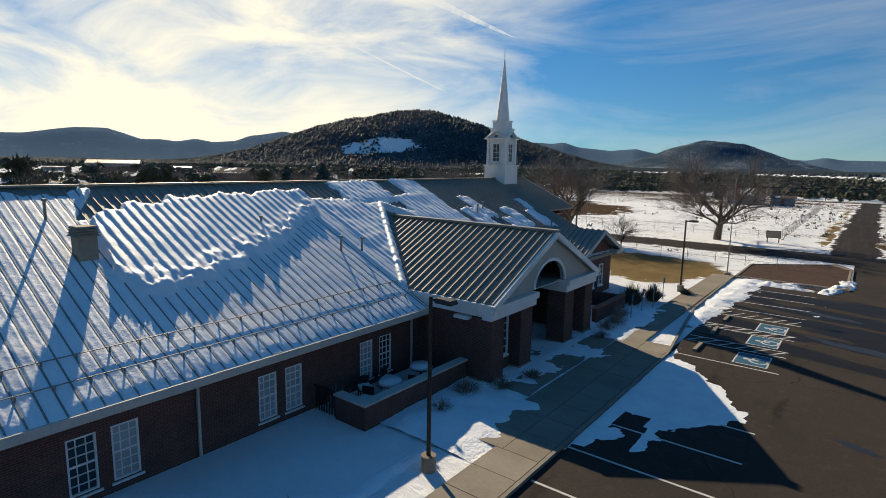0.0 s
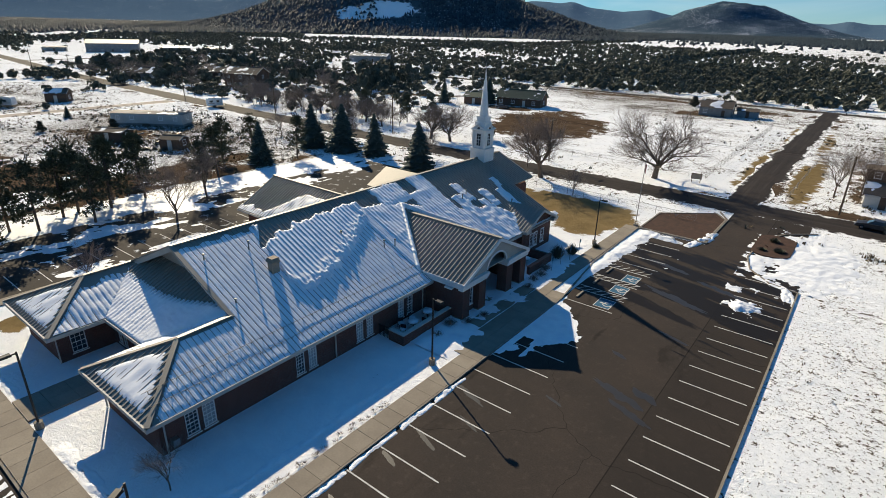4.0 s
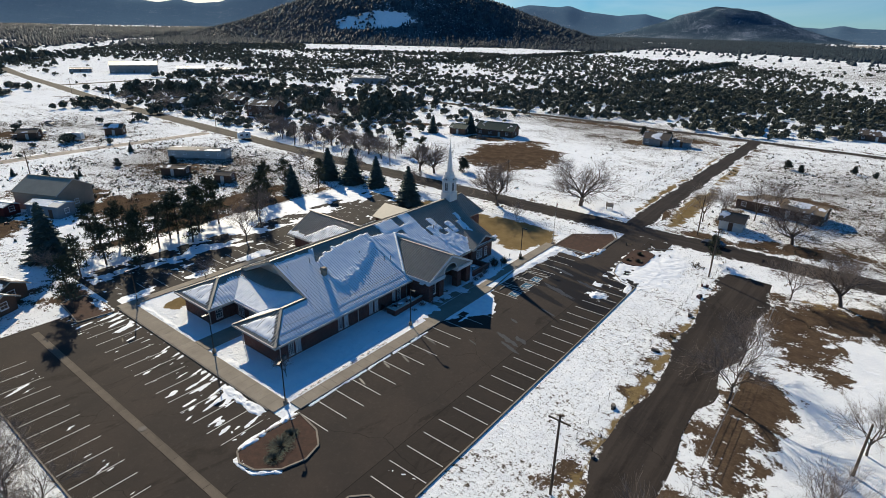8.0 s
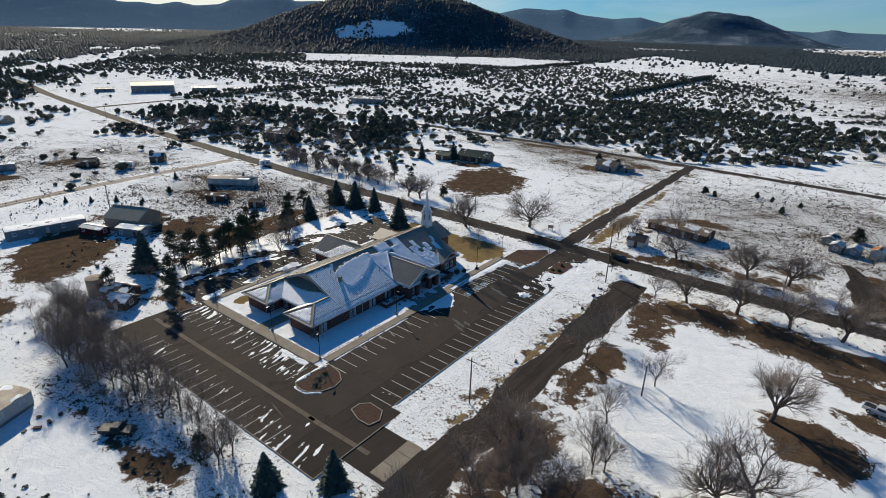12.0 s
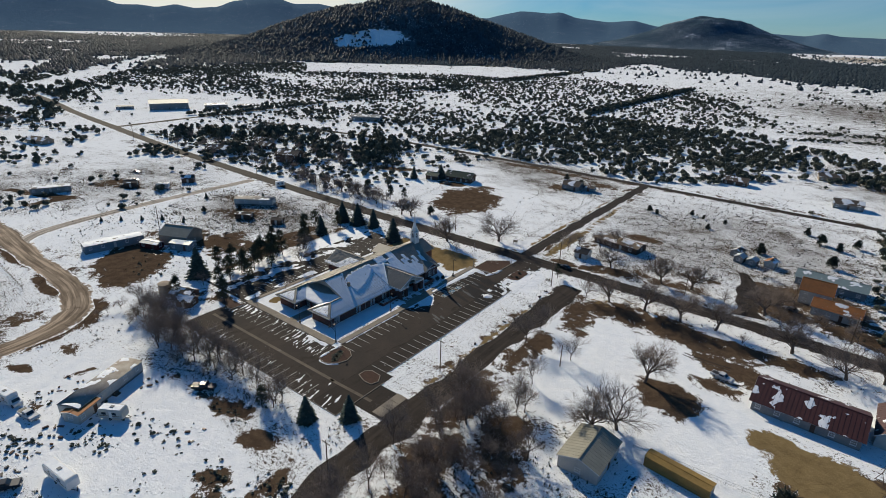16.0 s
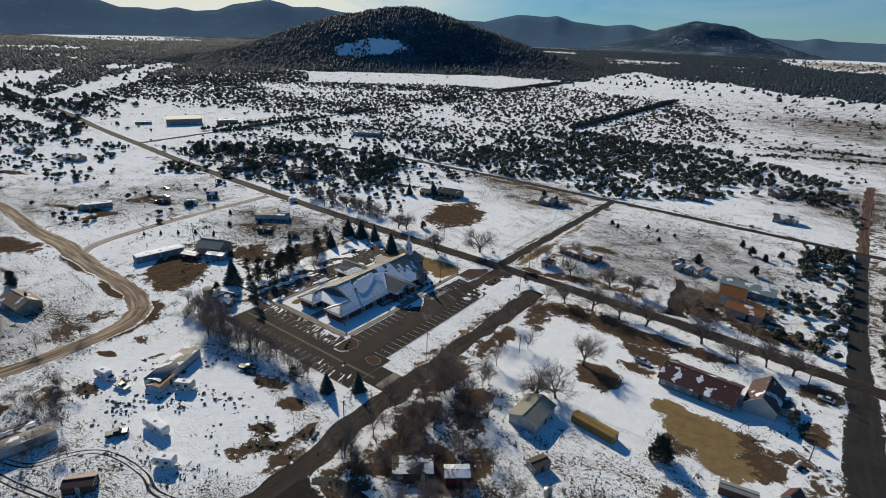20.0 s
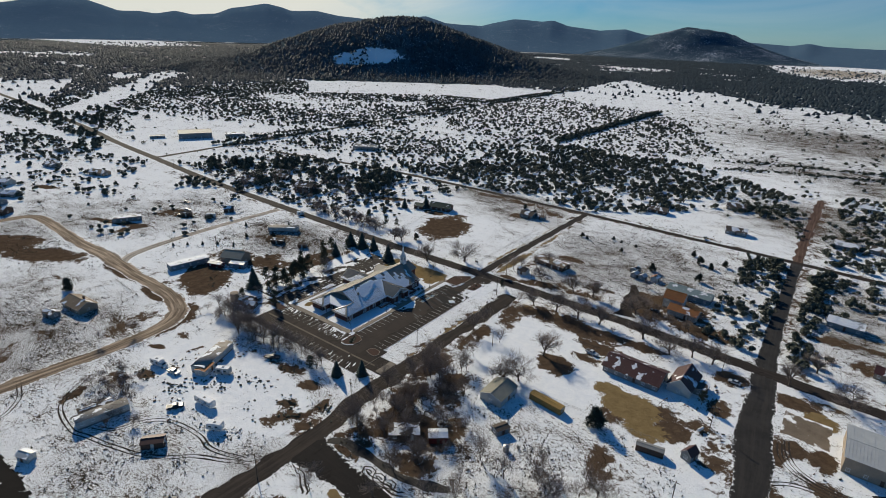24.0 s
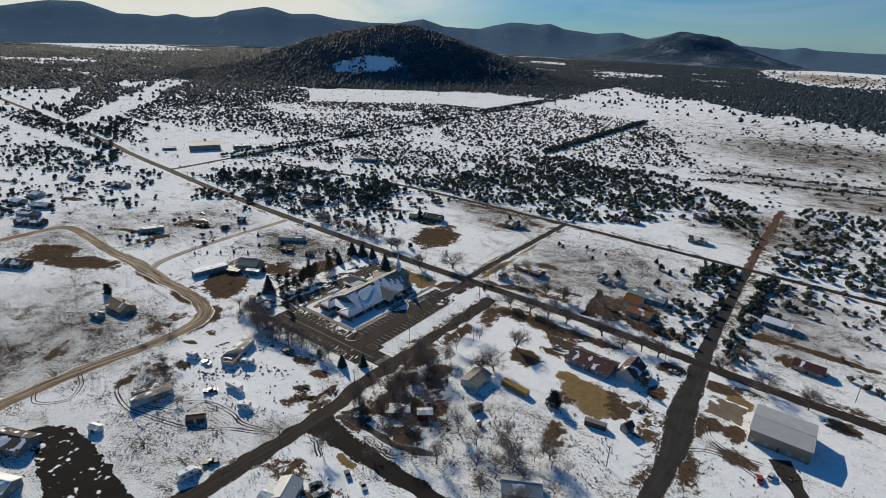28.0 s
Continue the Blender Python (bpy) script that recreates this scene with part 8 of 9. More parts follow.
part("wall", Geo().box(-13.5, -13.2, 33.4, 38.6, 0, 1.05), M_BRICK, np_wall)
part("wall", Geo().box(-17.4, -13.5, 38.3, 38.6, 0, 1.05), M_BRICK, np_wall)
part("cap", Geo().box(-13.56, -13.14, 33.4, 38.66, 1.05, 1.12), varied("terracotta_cap", (.30, .13, .09), (.24, .11, .08), 1, .8), np_wall)
tb2 = copy_thing(tb, pose(-15.2, 36.0, 0))
ent = part("utility_box", Geo().box(-17.4, -17.0, -4.9, -4.5, .5, 1.0), M_GALV)
tagged(ent, "grey utility meter box on the brick wall", "meter box")


# ---- fences and poles ----
def fence_line(path, spacing, h, label, mat=None, wires=3, post_r=.03, name="fence", mesh=False):
    f = thing(name, label, "fence")
    post = Geo().tube((0, 0, 0), (0, 0, h), post_r, post_r, 6).mesh("post", mat or M_GALV)
    for a, b in zip(path, path[1:]):
        l = math.hypot(b[0] - a[0], b[1] - a[1])
        n = max(1, round(l / spacing))
        for k in range(n):
            part("post", post, None, f, "", pose(a[0] + (b[0] - a[0]) * k / n, a[1] + (b[1] - a[1]) * k / n, 0))
        for w in range(wires):
            z = h * (w + 1) / wires - .04
            part("rail" if wires < 4 else "wire", Geo().tube((a[0], a[1], z), (b[0], b[1], z), .018 if wires < 4 else .008, None, 4, False), mat or M_GALV, f)
        if mesh:
            g = Geo()
            n2 = int(l / .45)
            for k in range(n2):
                x0, y0 = a[0] + (b[0] - a[0]) * k / n2, a[1] + (b[1] - a[1]) * k / n2
                x1, y1 = a[0] + (b[0] - a[0]) * (k + 1) / n2, a[1] + (b[1] - a[1]) * (k + 1) / n2
                for q in range(3):
                    g.bar((x0, y0, h * q / 3), (x1, y1, h * (q + 1) / 3), .006, .006)
                    g.bar((x0, y0, h * (q + 1) / 3), (x1, y1, h * q / 3), .006, .006)
            part("chain_mesh", g, M_GALV, f)
    return f


fence_line([(19.5, -9), (19.5, 58), (21, 68)], 3.0, 1.1, "wire fence with steel posts along the lane", None, 4)
fence_line([(-60, 67), (-4, 65.6)], 3.0, 1.2, "chain-link fence along the road verge", None, 2, .03, "fence", True)
fence_line([(-9.6, 93), (-9.8, 168)], 3.0, 1.6, "chain-link fence along a field path", None, 2, .03, "fence", True)
fence_line([(-9.6, 93), (-80, 96)], 3.0, 1.2, "chain-link fence round the field", None, 2, .03, "fence", True)
fence_line([(-80, 105), (-84, 138)], 3.0, 1.8, "tall chain-link fence round the field", None, 2, .035, "fence", True)
fence_line([(70, 1.6), (118, 4.5)], 3.0, 1.4, "chain-link fence between two yards", None, 2, .03, "fence", True)
fence_line([(31.5, -4), (31.5, 58), (36, 60)], 3.2, 1.2, "wire fence with thin posts", None, 3)
fence_line([(-130, -71), (-132.8, -66.7), (-135.9, -51), (-110.3, -52.7), (-108.4, -67.6)], 2.6, 1.4, "grey wooden rail fence round a paddock", M_TIMBER, 3, .07)
fence_line([(4.5, 86), (5.5, 130)], 4, 1.1, "wire fence with thin posts", None, 3)
fence_line([(60, 135), (60, 214)], 4.5, 1.1, "wire fence with thin posts", M_TIMBER, 3, .05)


def utility_pole(x, y, h=9.5, a=0, cross=True):
    p = thing("utility_pole", "weathered wooden utility pole with a crossarm", "utility pole", pose(x, y, 0, 0, 0, a), "utility poles")
    part("pole", Geo().tube((0, 0, 0), (0, 0, h), .15, .10, 9), M_TIMBER, p)
    if cross:
        arm = part("crossarm", Geo().box(-1.1, 1.1, -.06, .06, h - .75, h - .63), M_TIMBER, p)
        for k in (-1.0, -.4, .4, 1.0):
            part("insulator", Geo().tube((k, 0, h - .63), (k, 0, h - .47), .04, .03, 6), M_GALV, arm)
    return p


POLES = [(-330, 86), (-279, 85), (-229, 84.5), (-179, 84), (-128, 84.2), (-81, 84.5), (-38, 85), (12, 84.5), (58, 85.5), (105, 85.5), (150, 86), (200, 86)]
for x, y in POLES:
    utility_pole(x, y, 9.0, 90)
for x, y in ((20.8, -2.4), (19.8, 62.0), (29.8, -86.6), (125.5, 60.6), (129.5, 23), (128.5, -20), (-134, 4), (44, 19.5), (26, -45)):
    utility_pole(x, y, 9.5 if (x, y) != (44, 19.5) else 6.5, 0, (x, y) != (44, 19.5))


def wires(points, z, label, offs=(-1.0, .4, 1.0), along_y=False):
    w = thing("power_line", label, "cable")
    for a, b in zip(points, points[1:]):
        for o in offs:
            g = Geo()
            n = 8
            q = []
            for k in range(n + 1):
                f = k / n
                q.append((a[0] + (b[0] - a[0]) * f + (o if along_y else 0), a[1] + (b[1] - a[1]) * f + (0 if along_y else o), z - 3.2 * f * (1 - f)))
            ring3 = [(p[0] + .014 * (0 if along_y else 1) * u, p[1] + .014 * (1 if along_y else 0) * u, p[2] + .014 * v) for p in q for u, v in ((0, 1), (.87, -.5), (-.87, -.5))]
            g.add(ring3, [(3 * k + i, 3 * k + (i + 1) % 3, 3 * k + 3 + (i + 1) % 3, 3 * k + 3 + i) for k in range(n) for i in range(3)])
            part("wire", g, M_BLACKMETAL, w)


wires(POLES, 8.6, "sagging power lines along the road")
wires([(20.8, -2.4), (19.8, 62)], 9.0, "sagging power lines beside the lane", (-.4, .4), True)
wires([(29.8, -86.6), (26, -45), (20.8, -2.4)], 9.0, "sagging power lines beside the lane", (-.4, .4), True)


# ---- houses, sheds and trailers ----
def house(name, x, y, a, L, W, h, rise, wall, roofm, label, cat="house", wins=3, snow=0.0, over=.4, doors=1, ribs=False, chimney=False, group="", storeys=1, base=0.0):
    """A gabled building: length L along its own x, width W, wall height h, roof rise; a: turn in degrees."""
    t = thing(name, label, cat, pose(x, y, 0, 0, 0, a), group)
    g = Geo()
    l, w = L / 2, W / 2
    g.add([(-l, -w, 0), (l, -w, 0), (l, w, 0), (-l, w, 0), (-l, -w, h), (l, -w, h), (l, w, h), (-l, w, h), (-l, 0, h + rise), (l, 0, h + rise)],
          [(0, 1, 5, 4), (2, 3, 7, 6), (1, 2, 6, 9, 5), (3, 0, 4, 8, 7)])
    part("wall", g, wall, t)
    k = rise / w
    for s in (-1, 1):
        e = (w + over) * s
        pts = [(-l - over, 0, h + rise + .06), (-l - over, e, h - over * k + .06), (l + over, e, h - over * k + .06), (l + over, 0, h + rise + .06)]
        rf = part("roof_slope", Geo().plate(pts if s < 0 else pts[::-1], .12), roofm, t)
        if ribs:
            n = int((L + 2 * over) / .9)
            rm = Geo().bar((0, 0, h + rise + .09), (0, e, h - over * k + .09), .045, .03).mesh("rib", roofm)
            for i in range(n + 1):
                part("rib", rm, None, rf, "", pose(-l - over + .05 + i * (L + 2 * over - .1) / n, 0, 0))
    g = Geo()
    for s in (-1, 1):
        for sy in (-1, 1):
            g.bar((s * (l + over), 0, h + rise - .03), (s * (l + over), sy * (w + over), h - over * k - .03), .05, .18)
    split_parts("barge_board", g, M_TRIM if wall is not M_SIDING else M_WHITE, t)
    part("ridge_cap", Geo().bar((-l - over, 0, h + rise + .09), (l + over, 0, h + rise + .09), .28, .07), roofm, t)
    for st in range(storeys):
        z = base + .9 + st * 2.7
        for i in range(wins):
            xx = -l + L * (i + .5 + .12 * ((i * 7) % 3 - 1)) / wins
            for s in (-1, 1):
                if s < 0 and doors and st == 0 and i == wins // 2:
                    continue
                window(t, "x", s * (w + .02), xx - .55, xx + .55, z, z + 1.1, s, M_GLASS, 2, 2)
        for s in (-1, 1):
            window(t, "y", s * (l + .02), -.6, .6, z, z + 1.1, s, M_GLASS, 2, 2)
    if doors:
        xx = -l + L * (wins // 2 + .5) / max(wins, 1)
        d = part("door", Geo().box(xx - .48, xx + .48, -w - .06, -w + .02, base, base + 2.05), M_BROWNWALL if wall is not M_BROWNWALL else M_SIDING, t)
        part("handle", Geo().box(xx + .32, xx + .38, -w - .12, -w - .06, base + 1.0, base + 1.06), M_CHROME, d)
    if chimney:
        c = part("chimney", Geo().box(l * .3 - .35, l * .3 + .35, w * .3 - .35, w * .3 + .35, h, h + rise + .9), M_BRICK, t)
        part("chimney_cap", Geo().box(l * .3 - .42, l * .3 + .42, w * .3 - .42, w * .3 + .42, h + rise + .9, h + rise + 1.0), M_CONCRETE, c)
    if snow:
        vs, fs = [], []
        nu, nv = max(8, int(L / .5)), 10
        for s in (-1, 1):
            o = len(vs)
            for j in range(nv + 1):
                for i in range(nu + 1):
                    u, v = -l - over + (L + 2 * over) * i / nu, (w + over) * j / nv
                    d = .10 * (snow - .5) * 2 + .22 * wob(u + x, v * s + y, .30, 4) + .10 * wob(u + x, v * s, 1.1, 7)
                    vs.append((u, s * v, h + rise - v * k + .065 + max(-.1, min(d, .16))))
            for j in range(nv):
                for i in range(nu):
                    q = o + j * (nu + 1) + i
                    f = (q, q + 1, q + nu + 2, q + nu + 1)
                    fs.append(f if s > 0 else f[::-1])
        tagged(part("roof_snow", Geo().add(vs, fs), M_SNOW, None, "", pose(x, y, 0, 0, 0, a), True), "melting snow left on a roof", "snow", kind="stuff")
    return t


def mobile_home(x, y, a, L, W, wall, label, snow=.75, group="mobile homes", skirt=None, wins=5):
    """A long low mobile home with a nearly flat roof, skirting, hitch and steps."""
    t = thing("mobile_home", label, "mobile home", pose(x, y, 0, 0, 0, a), group)
    l, w = L / 2, W / 2
    part("skirting", Geo().box(-l + .1, l - .1, -w + .08, w - .08, 0, .6), skirt or M_GREYWALL, t)
    part("body", Geo().box(-l, l, -w, w, .6, 3.0), wall, t)
    vs = [(sx * (l + .12), yy, 3.0 + .32 * (1 - (yy / (w + .12)) ** 2)) for sx in (-1, 1) for yy in [(-1 + k / 3) * (w + .12) for k in range(7)]]
    part("roof", Geo().add(vs + [(v[0], v[1], 2.95) for v in vs], [(k, k + 1, 8 + k, 7 + k) for k in range(6)] + [(14 + k, 15 + k, k + 1, k) for k in range(6)] + [(7 + k, 8 + k, 22 + k, 21 + k) for k in range(6)]), M_TRAILERROOF, t, "", None, True)
    for i in range(wins):
        xx = -l + L * (i + .5) / wins
        for s in (-1, 1):
            if s < 0 and i == wins // 2:
                continue
            window(t, "x", s * (w + .02), xx - .5, xx + .5, 1.5, 2.4, s, M_GLASS, 2, 1)
    for s in (-1, 1):
        window(t, "y", s * (l + .02), -.6, .6, 1.5, 2.4, s, M_GLASS, 2, 1)
    xx = -l + L * (wins // 2 + .5) / wins
    part("door", Geo().box(xx - .45, xx + .45, -w - .05, -w + .02, .62, 2.6), M_SIDING, t)
    part("steps", Geo().box(xx - .7, xx + .7, -w - 1.2, -w - .05, 0, .3).box(xx - .7, xx + .7, -w - .65, -w - .05, .3, .58), M_TIMBER, t)
    part("roof_vent", Geo().tube((l * .4, .3, 3.2), (l * .4, .3, 3.75), .1, .1, 8), M_GALV, t)
    if snow:
        vs, fs = [], []
        nu, nv = int(L / .45), 8
        for j in range(nv + 1):
            for i in range(nu + 1):
                u, v = -l + L * i / nu, -w + W * j / nv
                d = .10 * (snow - .5) * 2 + .2 * wob(u + x, v + y, .3, 4) + .08 * wob(u, v, 1.1, 7)
                vs.append((u, v, 3.0 + .32 * (1 - (v / (w + .12)) ** 2) + max(-.1, min(d, .14))))
        for j in range(nv):
            for i in range(nu):
                q = j * (nu + 1) + i
                fs.append((q, q + 1, q + nu + 2, q + nu + 1))
        tagged(part("roof_snow", Geo().add(vs, fs), M_SNOW, None, "", pose(x, y, 0, 0, 0, a), True), "melting snow left on a flat roof", "snow", kind="stuff")
    return t


mobile_home(-133, 50.5, 35, 18.5, 5.2, M_SIDING, "pale tan mobile home with a thinly snowed roof among scrub", .18)
house("shed", -119, 35, 30, 7, 4, 2.2, .5, M_BROWNWALL, M_SHINGLE, "low brown shed beside junk piles", "shed", 1, .4, .2)
house("shed", -102, 40, 30, 4.5, 3.5, 2.2, .6, M_BROWNWALL, M_SHINGLE, "small dark timber shed", "shed", 1, 0, .2)
mobile_home(-126.5, -17.5, 80, 20.5, 5.2, M_BLUEWALL, "long blue-grey mobile home with a snowy roof", .8)
house("barn", -112.5, 2.0, 25, 12, 10, 4.2, 2.6, M_TANWALL, M_OLIVEROOF, "tan metal barn with a steep olive-grey roof", "barn", 1, 0, .3)
house("lean_to", -105.0, -1.5, 25, 8.5, 4.4, 2.8, .5, M_BLUEWALL, M_GREYROOF, "blue-grey shed with a flat metal roof", "shed", 2, .5, .2)
house("shed", -115, -8.5, 20, 8, 3.6, 2.2, .5, M_REDWALL, M_GREYROOF, "dark red shed beside a trailer", "shed", 2, .3, .2)
house("house", -119, -74.2, 5, 14, 8.4, 2.8, 2.2, M_TANWALL, M_TANROOF, "tan house with a tan-brown metal roof", "house", 3, .15, .6, 1, False, True)
house("shed", -119.5, -85.5, 12, 6, 4, 2.4, .8, M_GREYWALL, M_SHINGLE, "weathered grey shed below a house", "shed", 1, .4)
mobile_home(-35.2, -60, 114, 19, 5.6, M_SIDING, "long off-white mobile home with rusty snow-patched roof", .28)
house("porch_room", -30.4, -66.5, 114, 6, 4.2, 2.5, .4, M_SIDING, M_ORANGE, "off-white annex with a rust-stained roof", "shed", 2, 0, .2)
mobile_home(-32.5, -102, 80, 15.5, 4.4, M_SIDING, "long pale mobile home with a corrugated roof", .2)
house("shed", -37.5, -102, 80, 10, 3.2, 2.4, .3, M_BROWNWALL, M_SHINGLE, "low timber lean-to beside a trailer", "shed", 1, .3, .2)
house("shed", -7, -98, 50, 6.5, 4, 2.2, .7, M_BROWNWALL, M_RUST, "ruined timber shed with a rusted roof", "shed", 1, 0, .2)
house("house", -85.5, 155, 12, 15.5, 8, 3.0, 2.2, M_BROWNWALL, M_GREENROOF, "dark house with a green metal roof", "house", 4, .3, .6, 1, True)
house("shed", -99, 147, 12, 7, 6, 2.6, 1.4, M_BROWNWALL, M_GREENROOF, "small dark green-roofed outbuilding", "shed", 1, .2)
house("house", -29, 184, 5, 9.5, 8, 2.8, 1.8, M_GREYWALL, M_SHINGLE, "dark grey house with a low roof", "house", 2, .25)
house("shed", -20, 186, 5, 6, 4, 2.2, .6, M_BLUEWALL, M_SHINGLE, "low blue-grey shed with a shingle roof", "shed", 1, .2)
house("shed", 17, 94.5, 0, 5, 5, 2.4, 1.3, M_SIDING, M_SHINGLE, "small white shed with a dark roof", "shed", 1, .1)
house("house", 24, 115.5, -8, 19, 8, 2.6, 1.2, M_BROWNWALL, M_TANROOF, "long low brown house with a snow-edged roof", "house", 4, .45)
house("house", 98.3, 38.5, -2, 21.5, 12.5, 2.9, 2.6, M_GREYWALL, M_RUST, "long house with a dark red metal roof and snow patches", "house", 6, .12, .7, 1, True)
house("garage", 115.6, 42.5, 88, 13.5, 8.5, 3.2, 3.4, M_SIDING, M_RUST, "white gabled garage with a dark red metal roof", "garage", 2, .22, .5, 1, True)
house("porch_room", 121.8, 43.5, 88, 7, 4.2, 2.4, .5, M_GREYWALL, M_SHINGLE, "low grey lean-to beside the garage", "shed", 1, .3, .2)
house("house", 93.5, 110.5, 0, 9, 9, 5.0, 2.6, M_SIDING, M_ORANGE, "off-white house with a bright orange rusted roof", "house", 2, 0, .5, 1, True, False, "", 2)
house("house", 100, 102, -4, 13, 7, 3.0, 1.7, M_SIDING, M_ORANGE, "off-white wing with a rust-orange roof and snow", "house", 4, .15, .5, 1, True)
house("house", 97, 126, -4, 21, 8.5, 3.0, 1.6, M_BLUEWALL, M_TEAL, "long house with a pale teal roof", "house", 5, .12, .5, 1)
for x, y, l, w, wm, rm in ((64.5, 138, 5, 4, M_GREYWALL, M_SHINGLE), (66.5, 131.5, 4, 3.4, M_GREYWALL, M_GREYROOF), (71, 131, 4, 3.4, M_BLUEWALL, M_GREYROOF), (77, 134, 4.6, 3.6, M_SIDING, M_ORANGE)):
    house("shed", x, y, 80, l, w, 2.3, .9, wm, rm, "small backyard shed with a patch of snow", "shed", 1, .4, .2, 1, False, False, "backyard sheds")
house("garage", 63.8, -7.8, 90, 11.5, 8.6, 3.1, 1.5, M_SIDING, M_OLIVEROOF, "white garage with a dull olive metal roof", "garage", 1, 0, .35, 1, True)
house("shed", 80, -1.4, -7, 13, 3.0, 2.4, .25, M_YELLOW, M_YELLOW, "long low yellow steel storage shed", "shed", 0, 0, .1, 0, True)
house("shed", 74.5, -24, 65, 5, 3.4, 2.2, .5, M_GREYWALL, M_SHINGLE, "weathered grey shed with a corrugated roof", "shed", 1, .1, .2)
house("shed", 60.5, -40, 40, 6, 4.2, 2.4, .6, M_REDWALL, M_SHINGLE, "red brick outhouse with a snowy flat roof", "shed", 1, .95, .2)
house("ruined_house", 50.5, -45, 40, 10, 6, 2.2, .5, M_BROWNWALL, M_SHINGLE, "collapsed timber house with snow on its floor", "shed", 2, .5, .1)
house("warehouse", 177, 37.6, 0, 20.6, 19, 5.8, .8, M_TANWALL, M_GREYROOF, "large tan steel building with a pale ribbed roof", "warehouse", 5, 0, .4, 1, True)
house("shed", 116.8, -1.8, 10, 8.5, 2.6, 2.3, .3, M_BROWNWALL, M_GREYWALL, "long dark storage trailer by a fence", "shed", 0, 0, .1, 0)
house("shed", 127.6, 3.6, 70, 4.2, 3.4, 2.6, 1.6, M_GREYWALL, M_RUST, "small playhouse shed with a rust-red roof", "shed", 1, 0, .3)
house("barn", -452, 178, 62, 34, 22, 6.2, 2.4, M_GREYWALL, M_HALLROOF, "large grey metal hall far across the fields", "warehouse", 5, 0, .5, 1, True)
house("warehouse", -428, 213, 62, 21, 12, 3.4, 1.2, M_GREYWALL, M_HALLROOF, "low hall with a snowy roof far off", "warehouse", 4, .6, .5, 1)
house("shed", -408, 233, 62, 15, 9, 3.0, 1.0, M_TANWALL, M_HALLROOF, "low outbuilding with snow on its roof", "shed", 3, .5, .4, 1)
house("shed", -474, 146, 62, 15, 6, 2.8, .6, M_GREYWALL, M_HALLROOF, "long low shed beside a far hall", "shed", 3, .3, .4, 1)
house("house", -246, 103, 30, 16, 9, 2.8, 2, M_GREYWALL, M_SHINGLE, "grey house among junipers", "house", 3, .4)
house("house", -192, 118, 25, 14, 10, 5.4, 2.2, M_BROWNWALL, M_SHINGLE, "two-storey brown house among trees", "house", 3, .35, .5, 1, False, True, "", 2)
house("warehouse", -272, 268, 30, 26, 12, 4.0, 1.6, M_GREYWALL, M_HALLROOF, "grey building with patches of snow on its roof", "warehouse", 4, .3)
mobile_home(-222, -5, 66, 17, 4.6, M_GREYWALL, "grey mobile home with a snowy roof", .7)
house("shed", -205, 26, 50, 6, 5, 2.5, .9, M_BROWNWALL, M_SHINGLE, "brown shed in a bare yard", "shed", 1, .2)
house("shed", -192, 50, 50, 6, 5, 2.8, 1.2, M_BROWNWALL, M_SHINGLE, "dark brown shed in a bare yard", "shed", 1, .2)
house("house", -222, -88, 30, 15, 8, 2.8, 1.8, M_BROWNWALL, M_SHINGLE, "brown house at the field edge", "house", 3, .4)
house("house", -300, -54, 30, 20, 9, 3, 2, M_BROWNWALL, M_SHINGLE, "dark house with a snowy roof", "house", 4, .6)
house("house", 163, 140, -4, 14, 8, 2.8, 1.8, M_BLUEWALL, M_GREYROOF, "blue-grey house with a snow-covered roof", "house", 3, .85)
house("house", 181, 101, -6, 13, 8, 2.6, 1.6, M_TANWALL, M_RUST, "tan house with a dull red roof", "house", 3, .1)
for x, y, a, wm, rm, sn in ((177, 272, -10, M_GREYWALL, M_SHINGLE, .5), (158, 268, -6, M_BLUEWALL, M_GREYROOF, .7), (84, 314, 10, M_TANWALL, M_SHINGLE, .3), (40, 262, 0, M_BROWNWALL, M_SHINGLE, .2), (170, 384, -8, M_SIDING, M_GREYROOF, .6), (96, 250, 5, M_GREYWALL, M_SHINGLE, .4), (206, 232, 0, M_BROWNWALL, M_SHINGLE, .4), (-250, 140, 20, M_TANWALL, M_SHINGLE, .4)):
    house("house", x, y, a, 13, 8, 2.7, 1.8, wm, rm, "small house half hidden among junipers", "house", 3, sn, .4, 1, False, False, "houses in the woods")
for x, y, a, l, wm, rm, sn in ((-354, 35, 20, 15, M_TANWALL, M_TANROOF, .4), (-337, -34, 30, 14, M_GREYWALL, M_GREYROOF, .6), (-322, -48, 24, 15, M_BLUEWALL, M_SHINGLE, .5), (-374, -25, 20, 11, M_SIDING, M_SHINGLE, .6), (-362, -42, 20, 10, M_TANWALL, M_GREYROOF, .7), (-410, 20, 10, 12, M_GREYWALL, M_SHINGLE, .5), (-470, 50, 15, 13, M_TANWALL, M_SHINGLE, .5), (-236, 131, 20, 12, M_BROWNWALL, M_SHINGLE, .4)):
    house("house", x, y, a, l, 8, 2.7, 1.8, wm, rm, "small house with snow on its roof beside a dirt road", "house", 3, sn, .4, 1, False, False, "houses by the dirt road")
house("house", 50.2, -100, -63.5, 9, 7.6, 3, 1.6, M_GREYWALL, M_GREYROOF, "grey house with a pale metal roof", "house", 2, .12, .4, 1, True)
house("house_wing", 49.6, -104.2, 16, 9.5, 5.4, 2.6, 1.0, M_GREYWALL, M_GREYROOF, "low front wing of a grey house with a pale metal roof", "house", 2, .1, .4, 1, True)
house("house", 110, -50, 30, 13, 8, 2.8, 1.8, M_GREYWALL, M_GREYROOF, "grey house with a metal roof", "house", 3, .2, .4, 1, True)
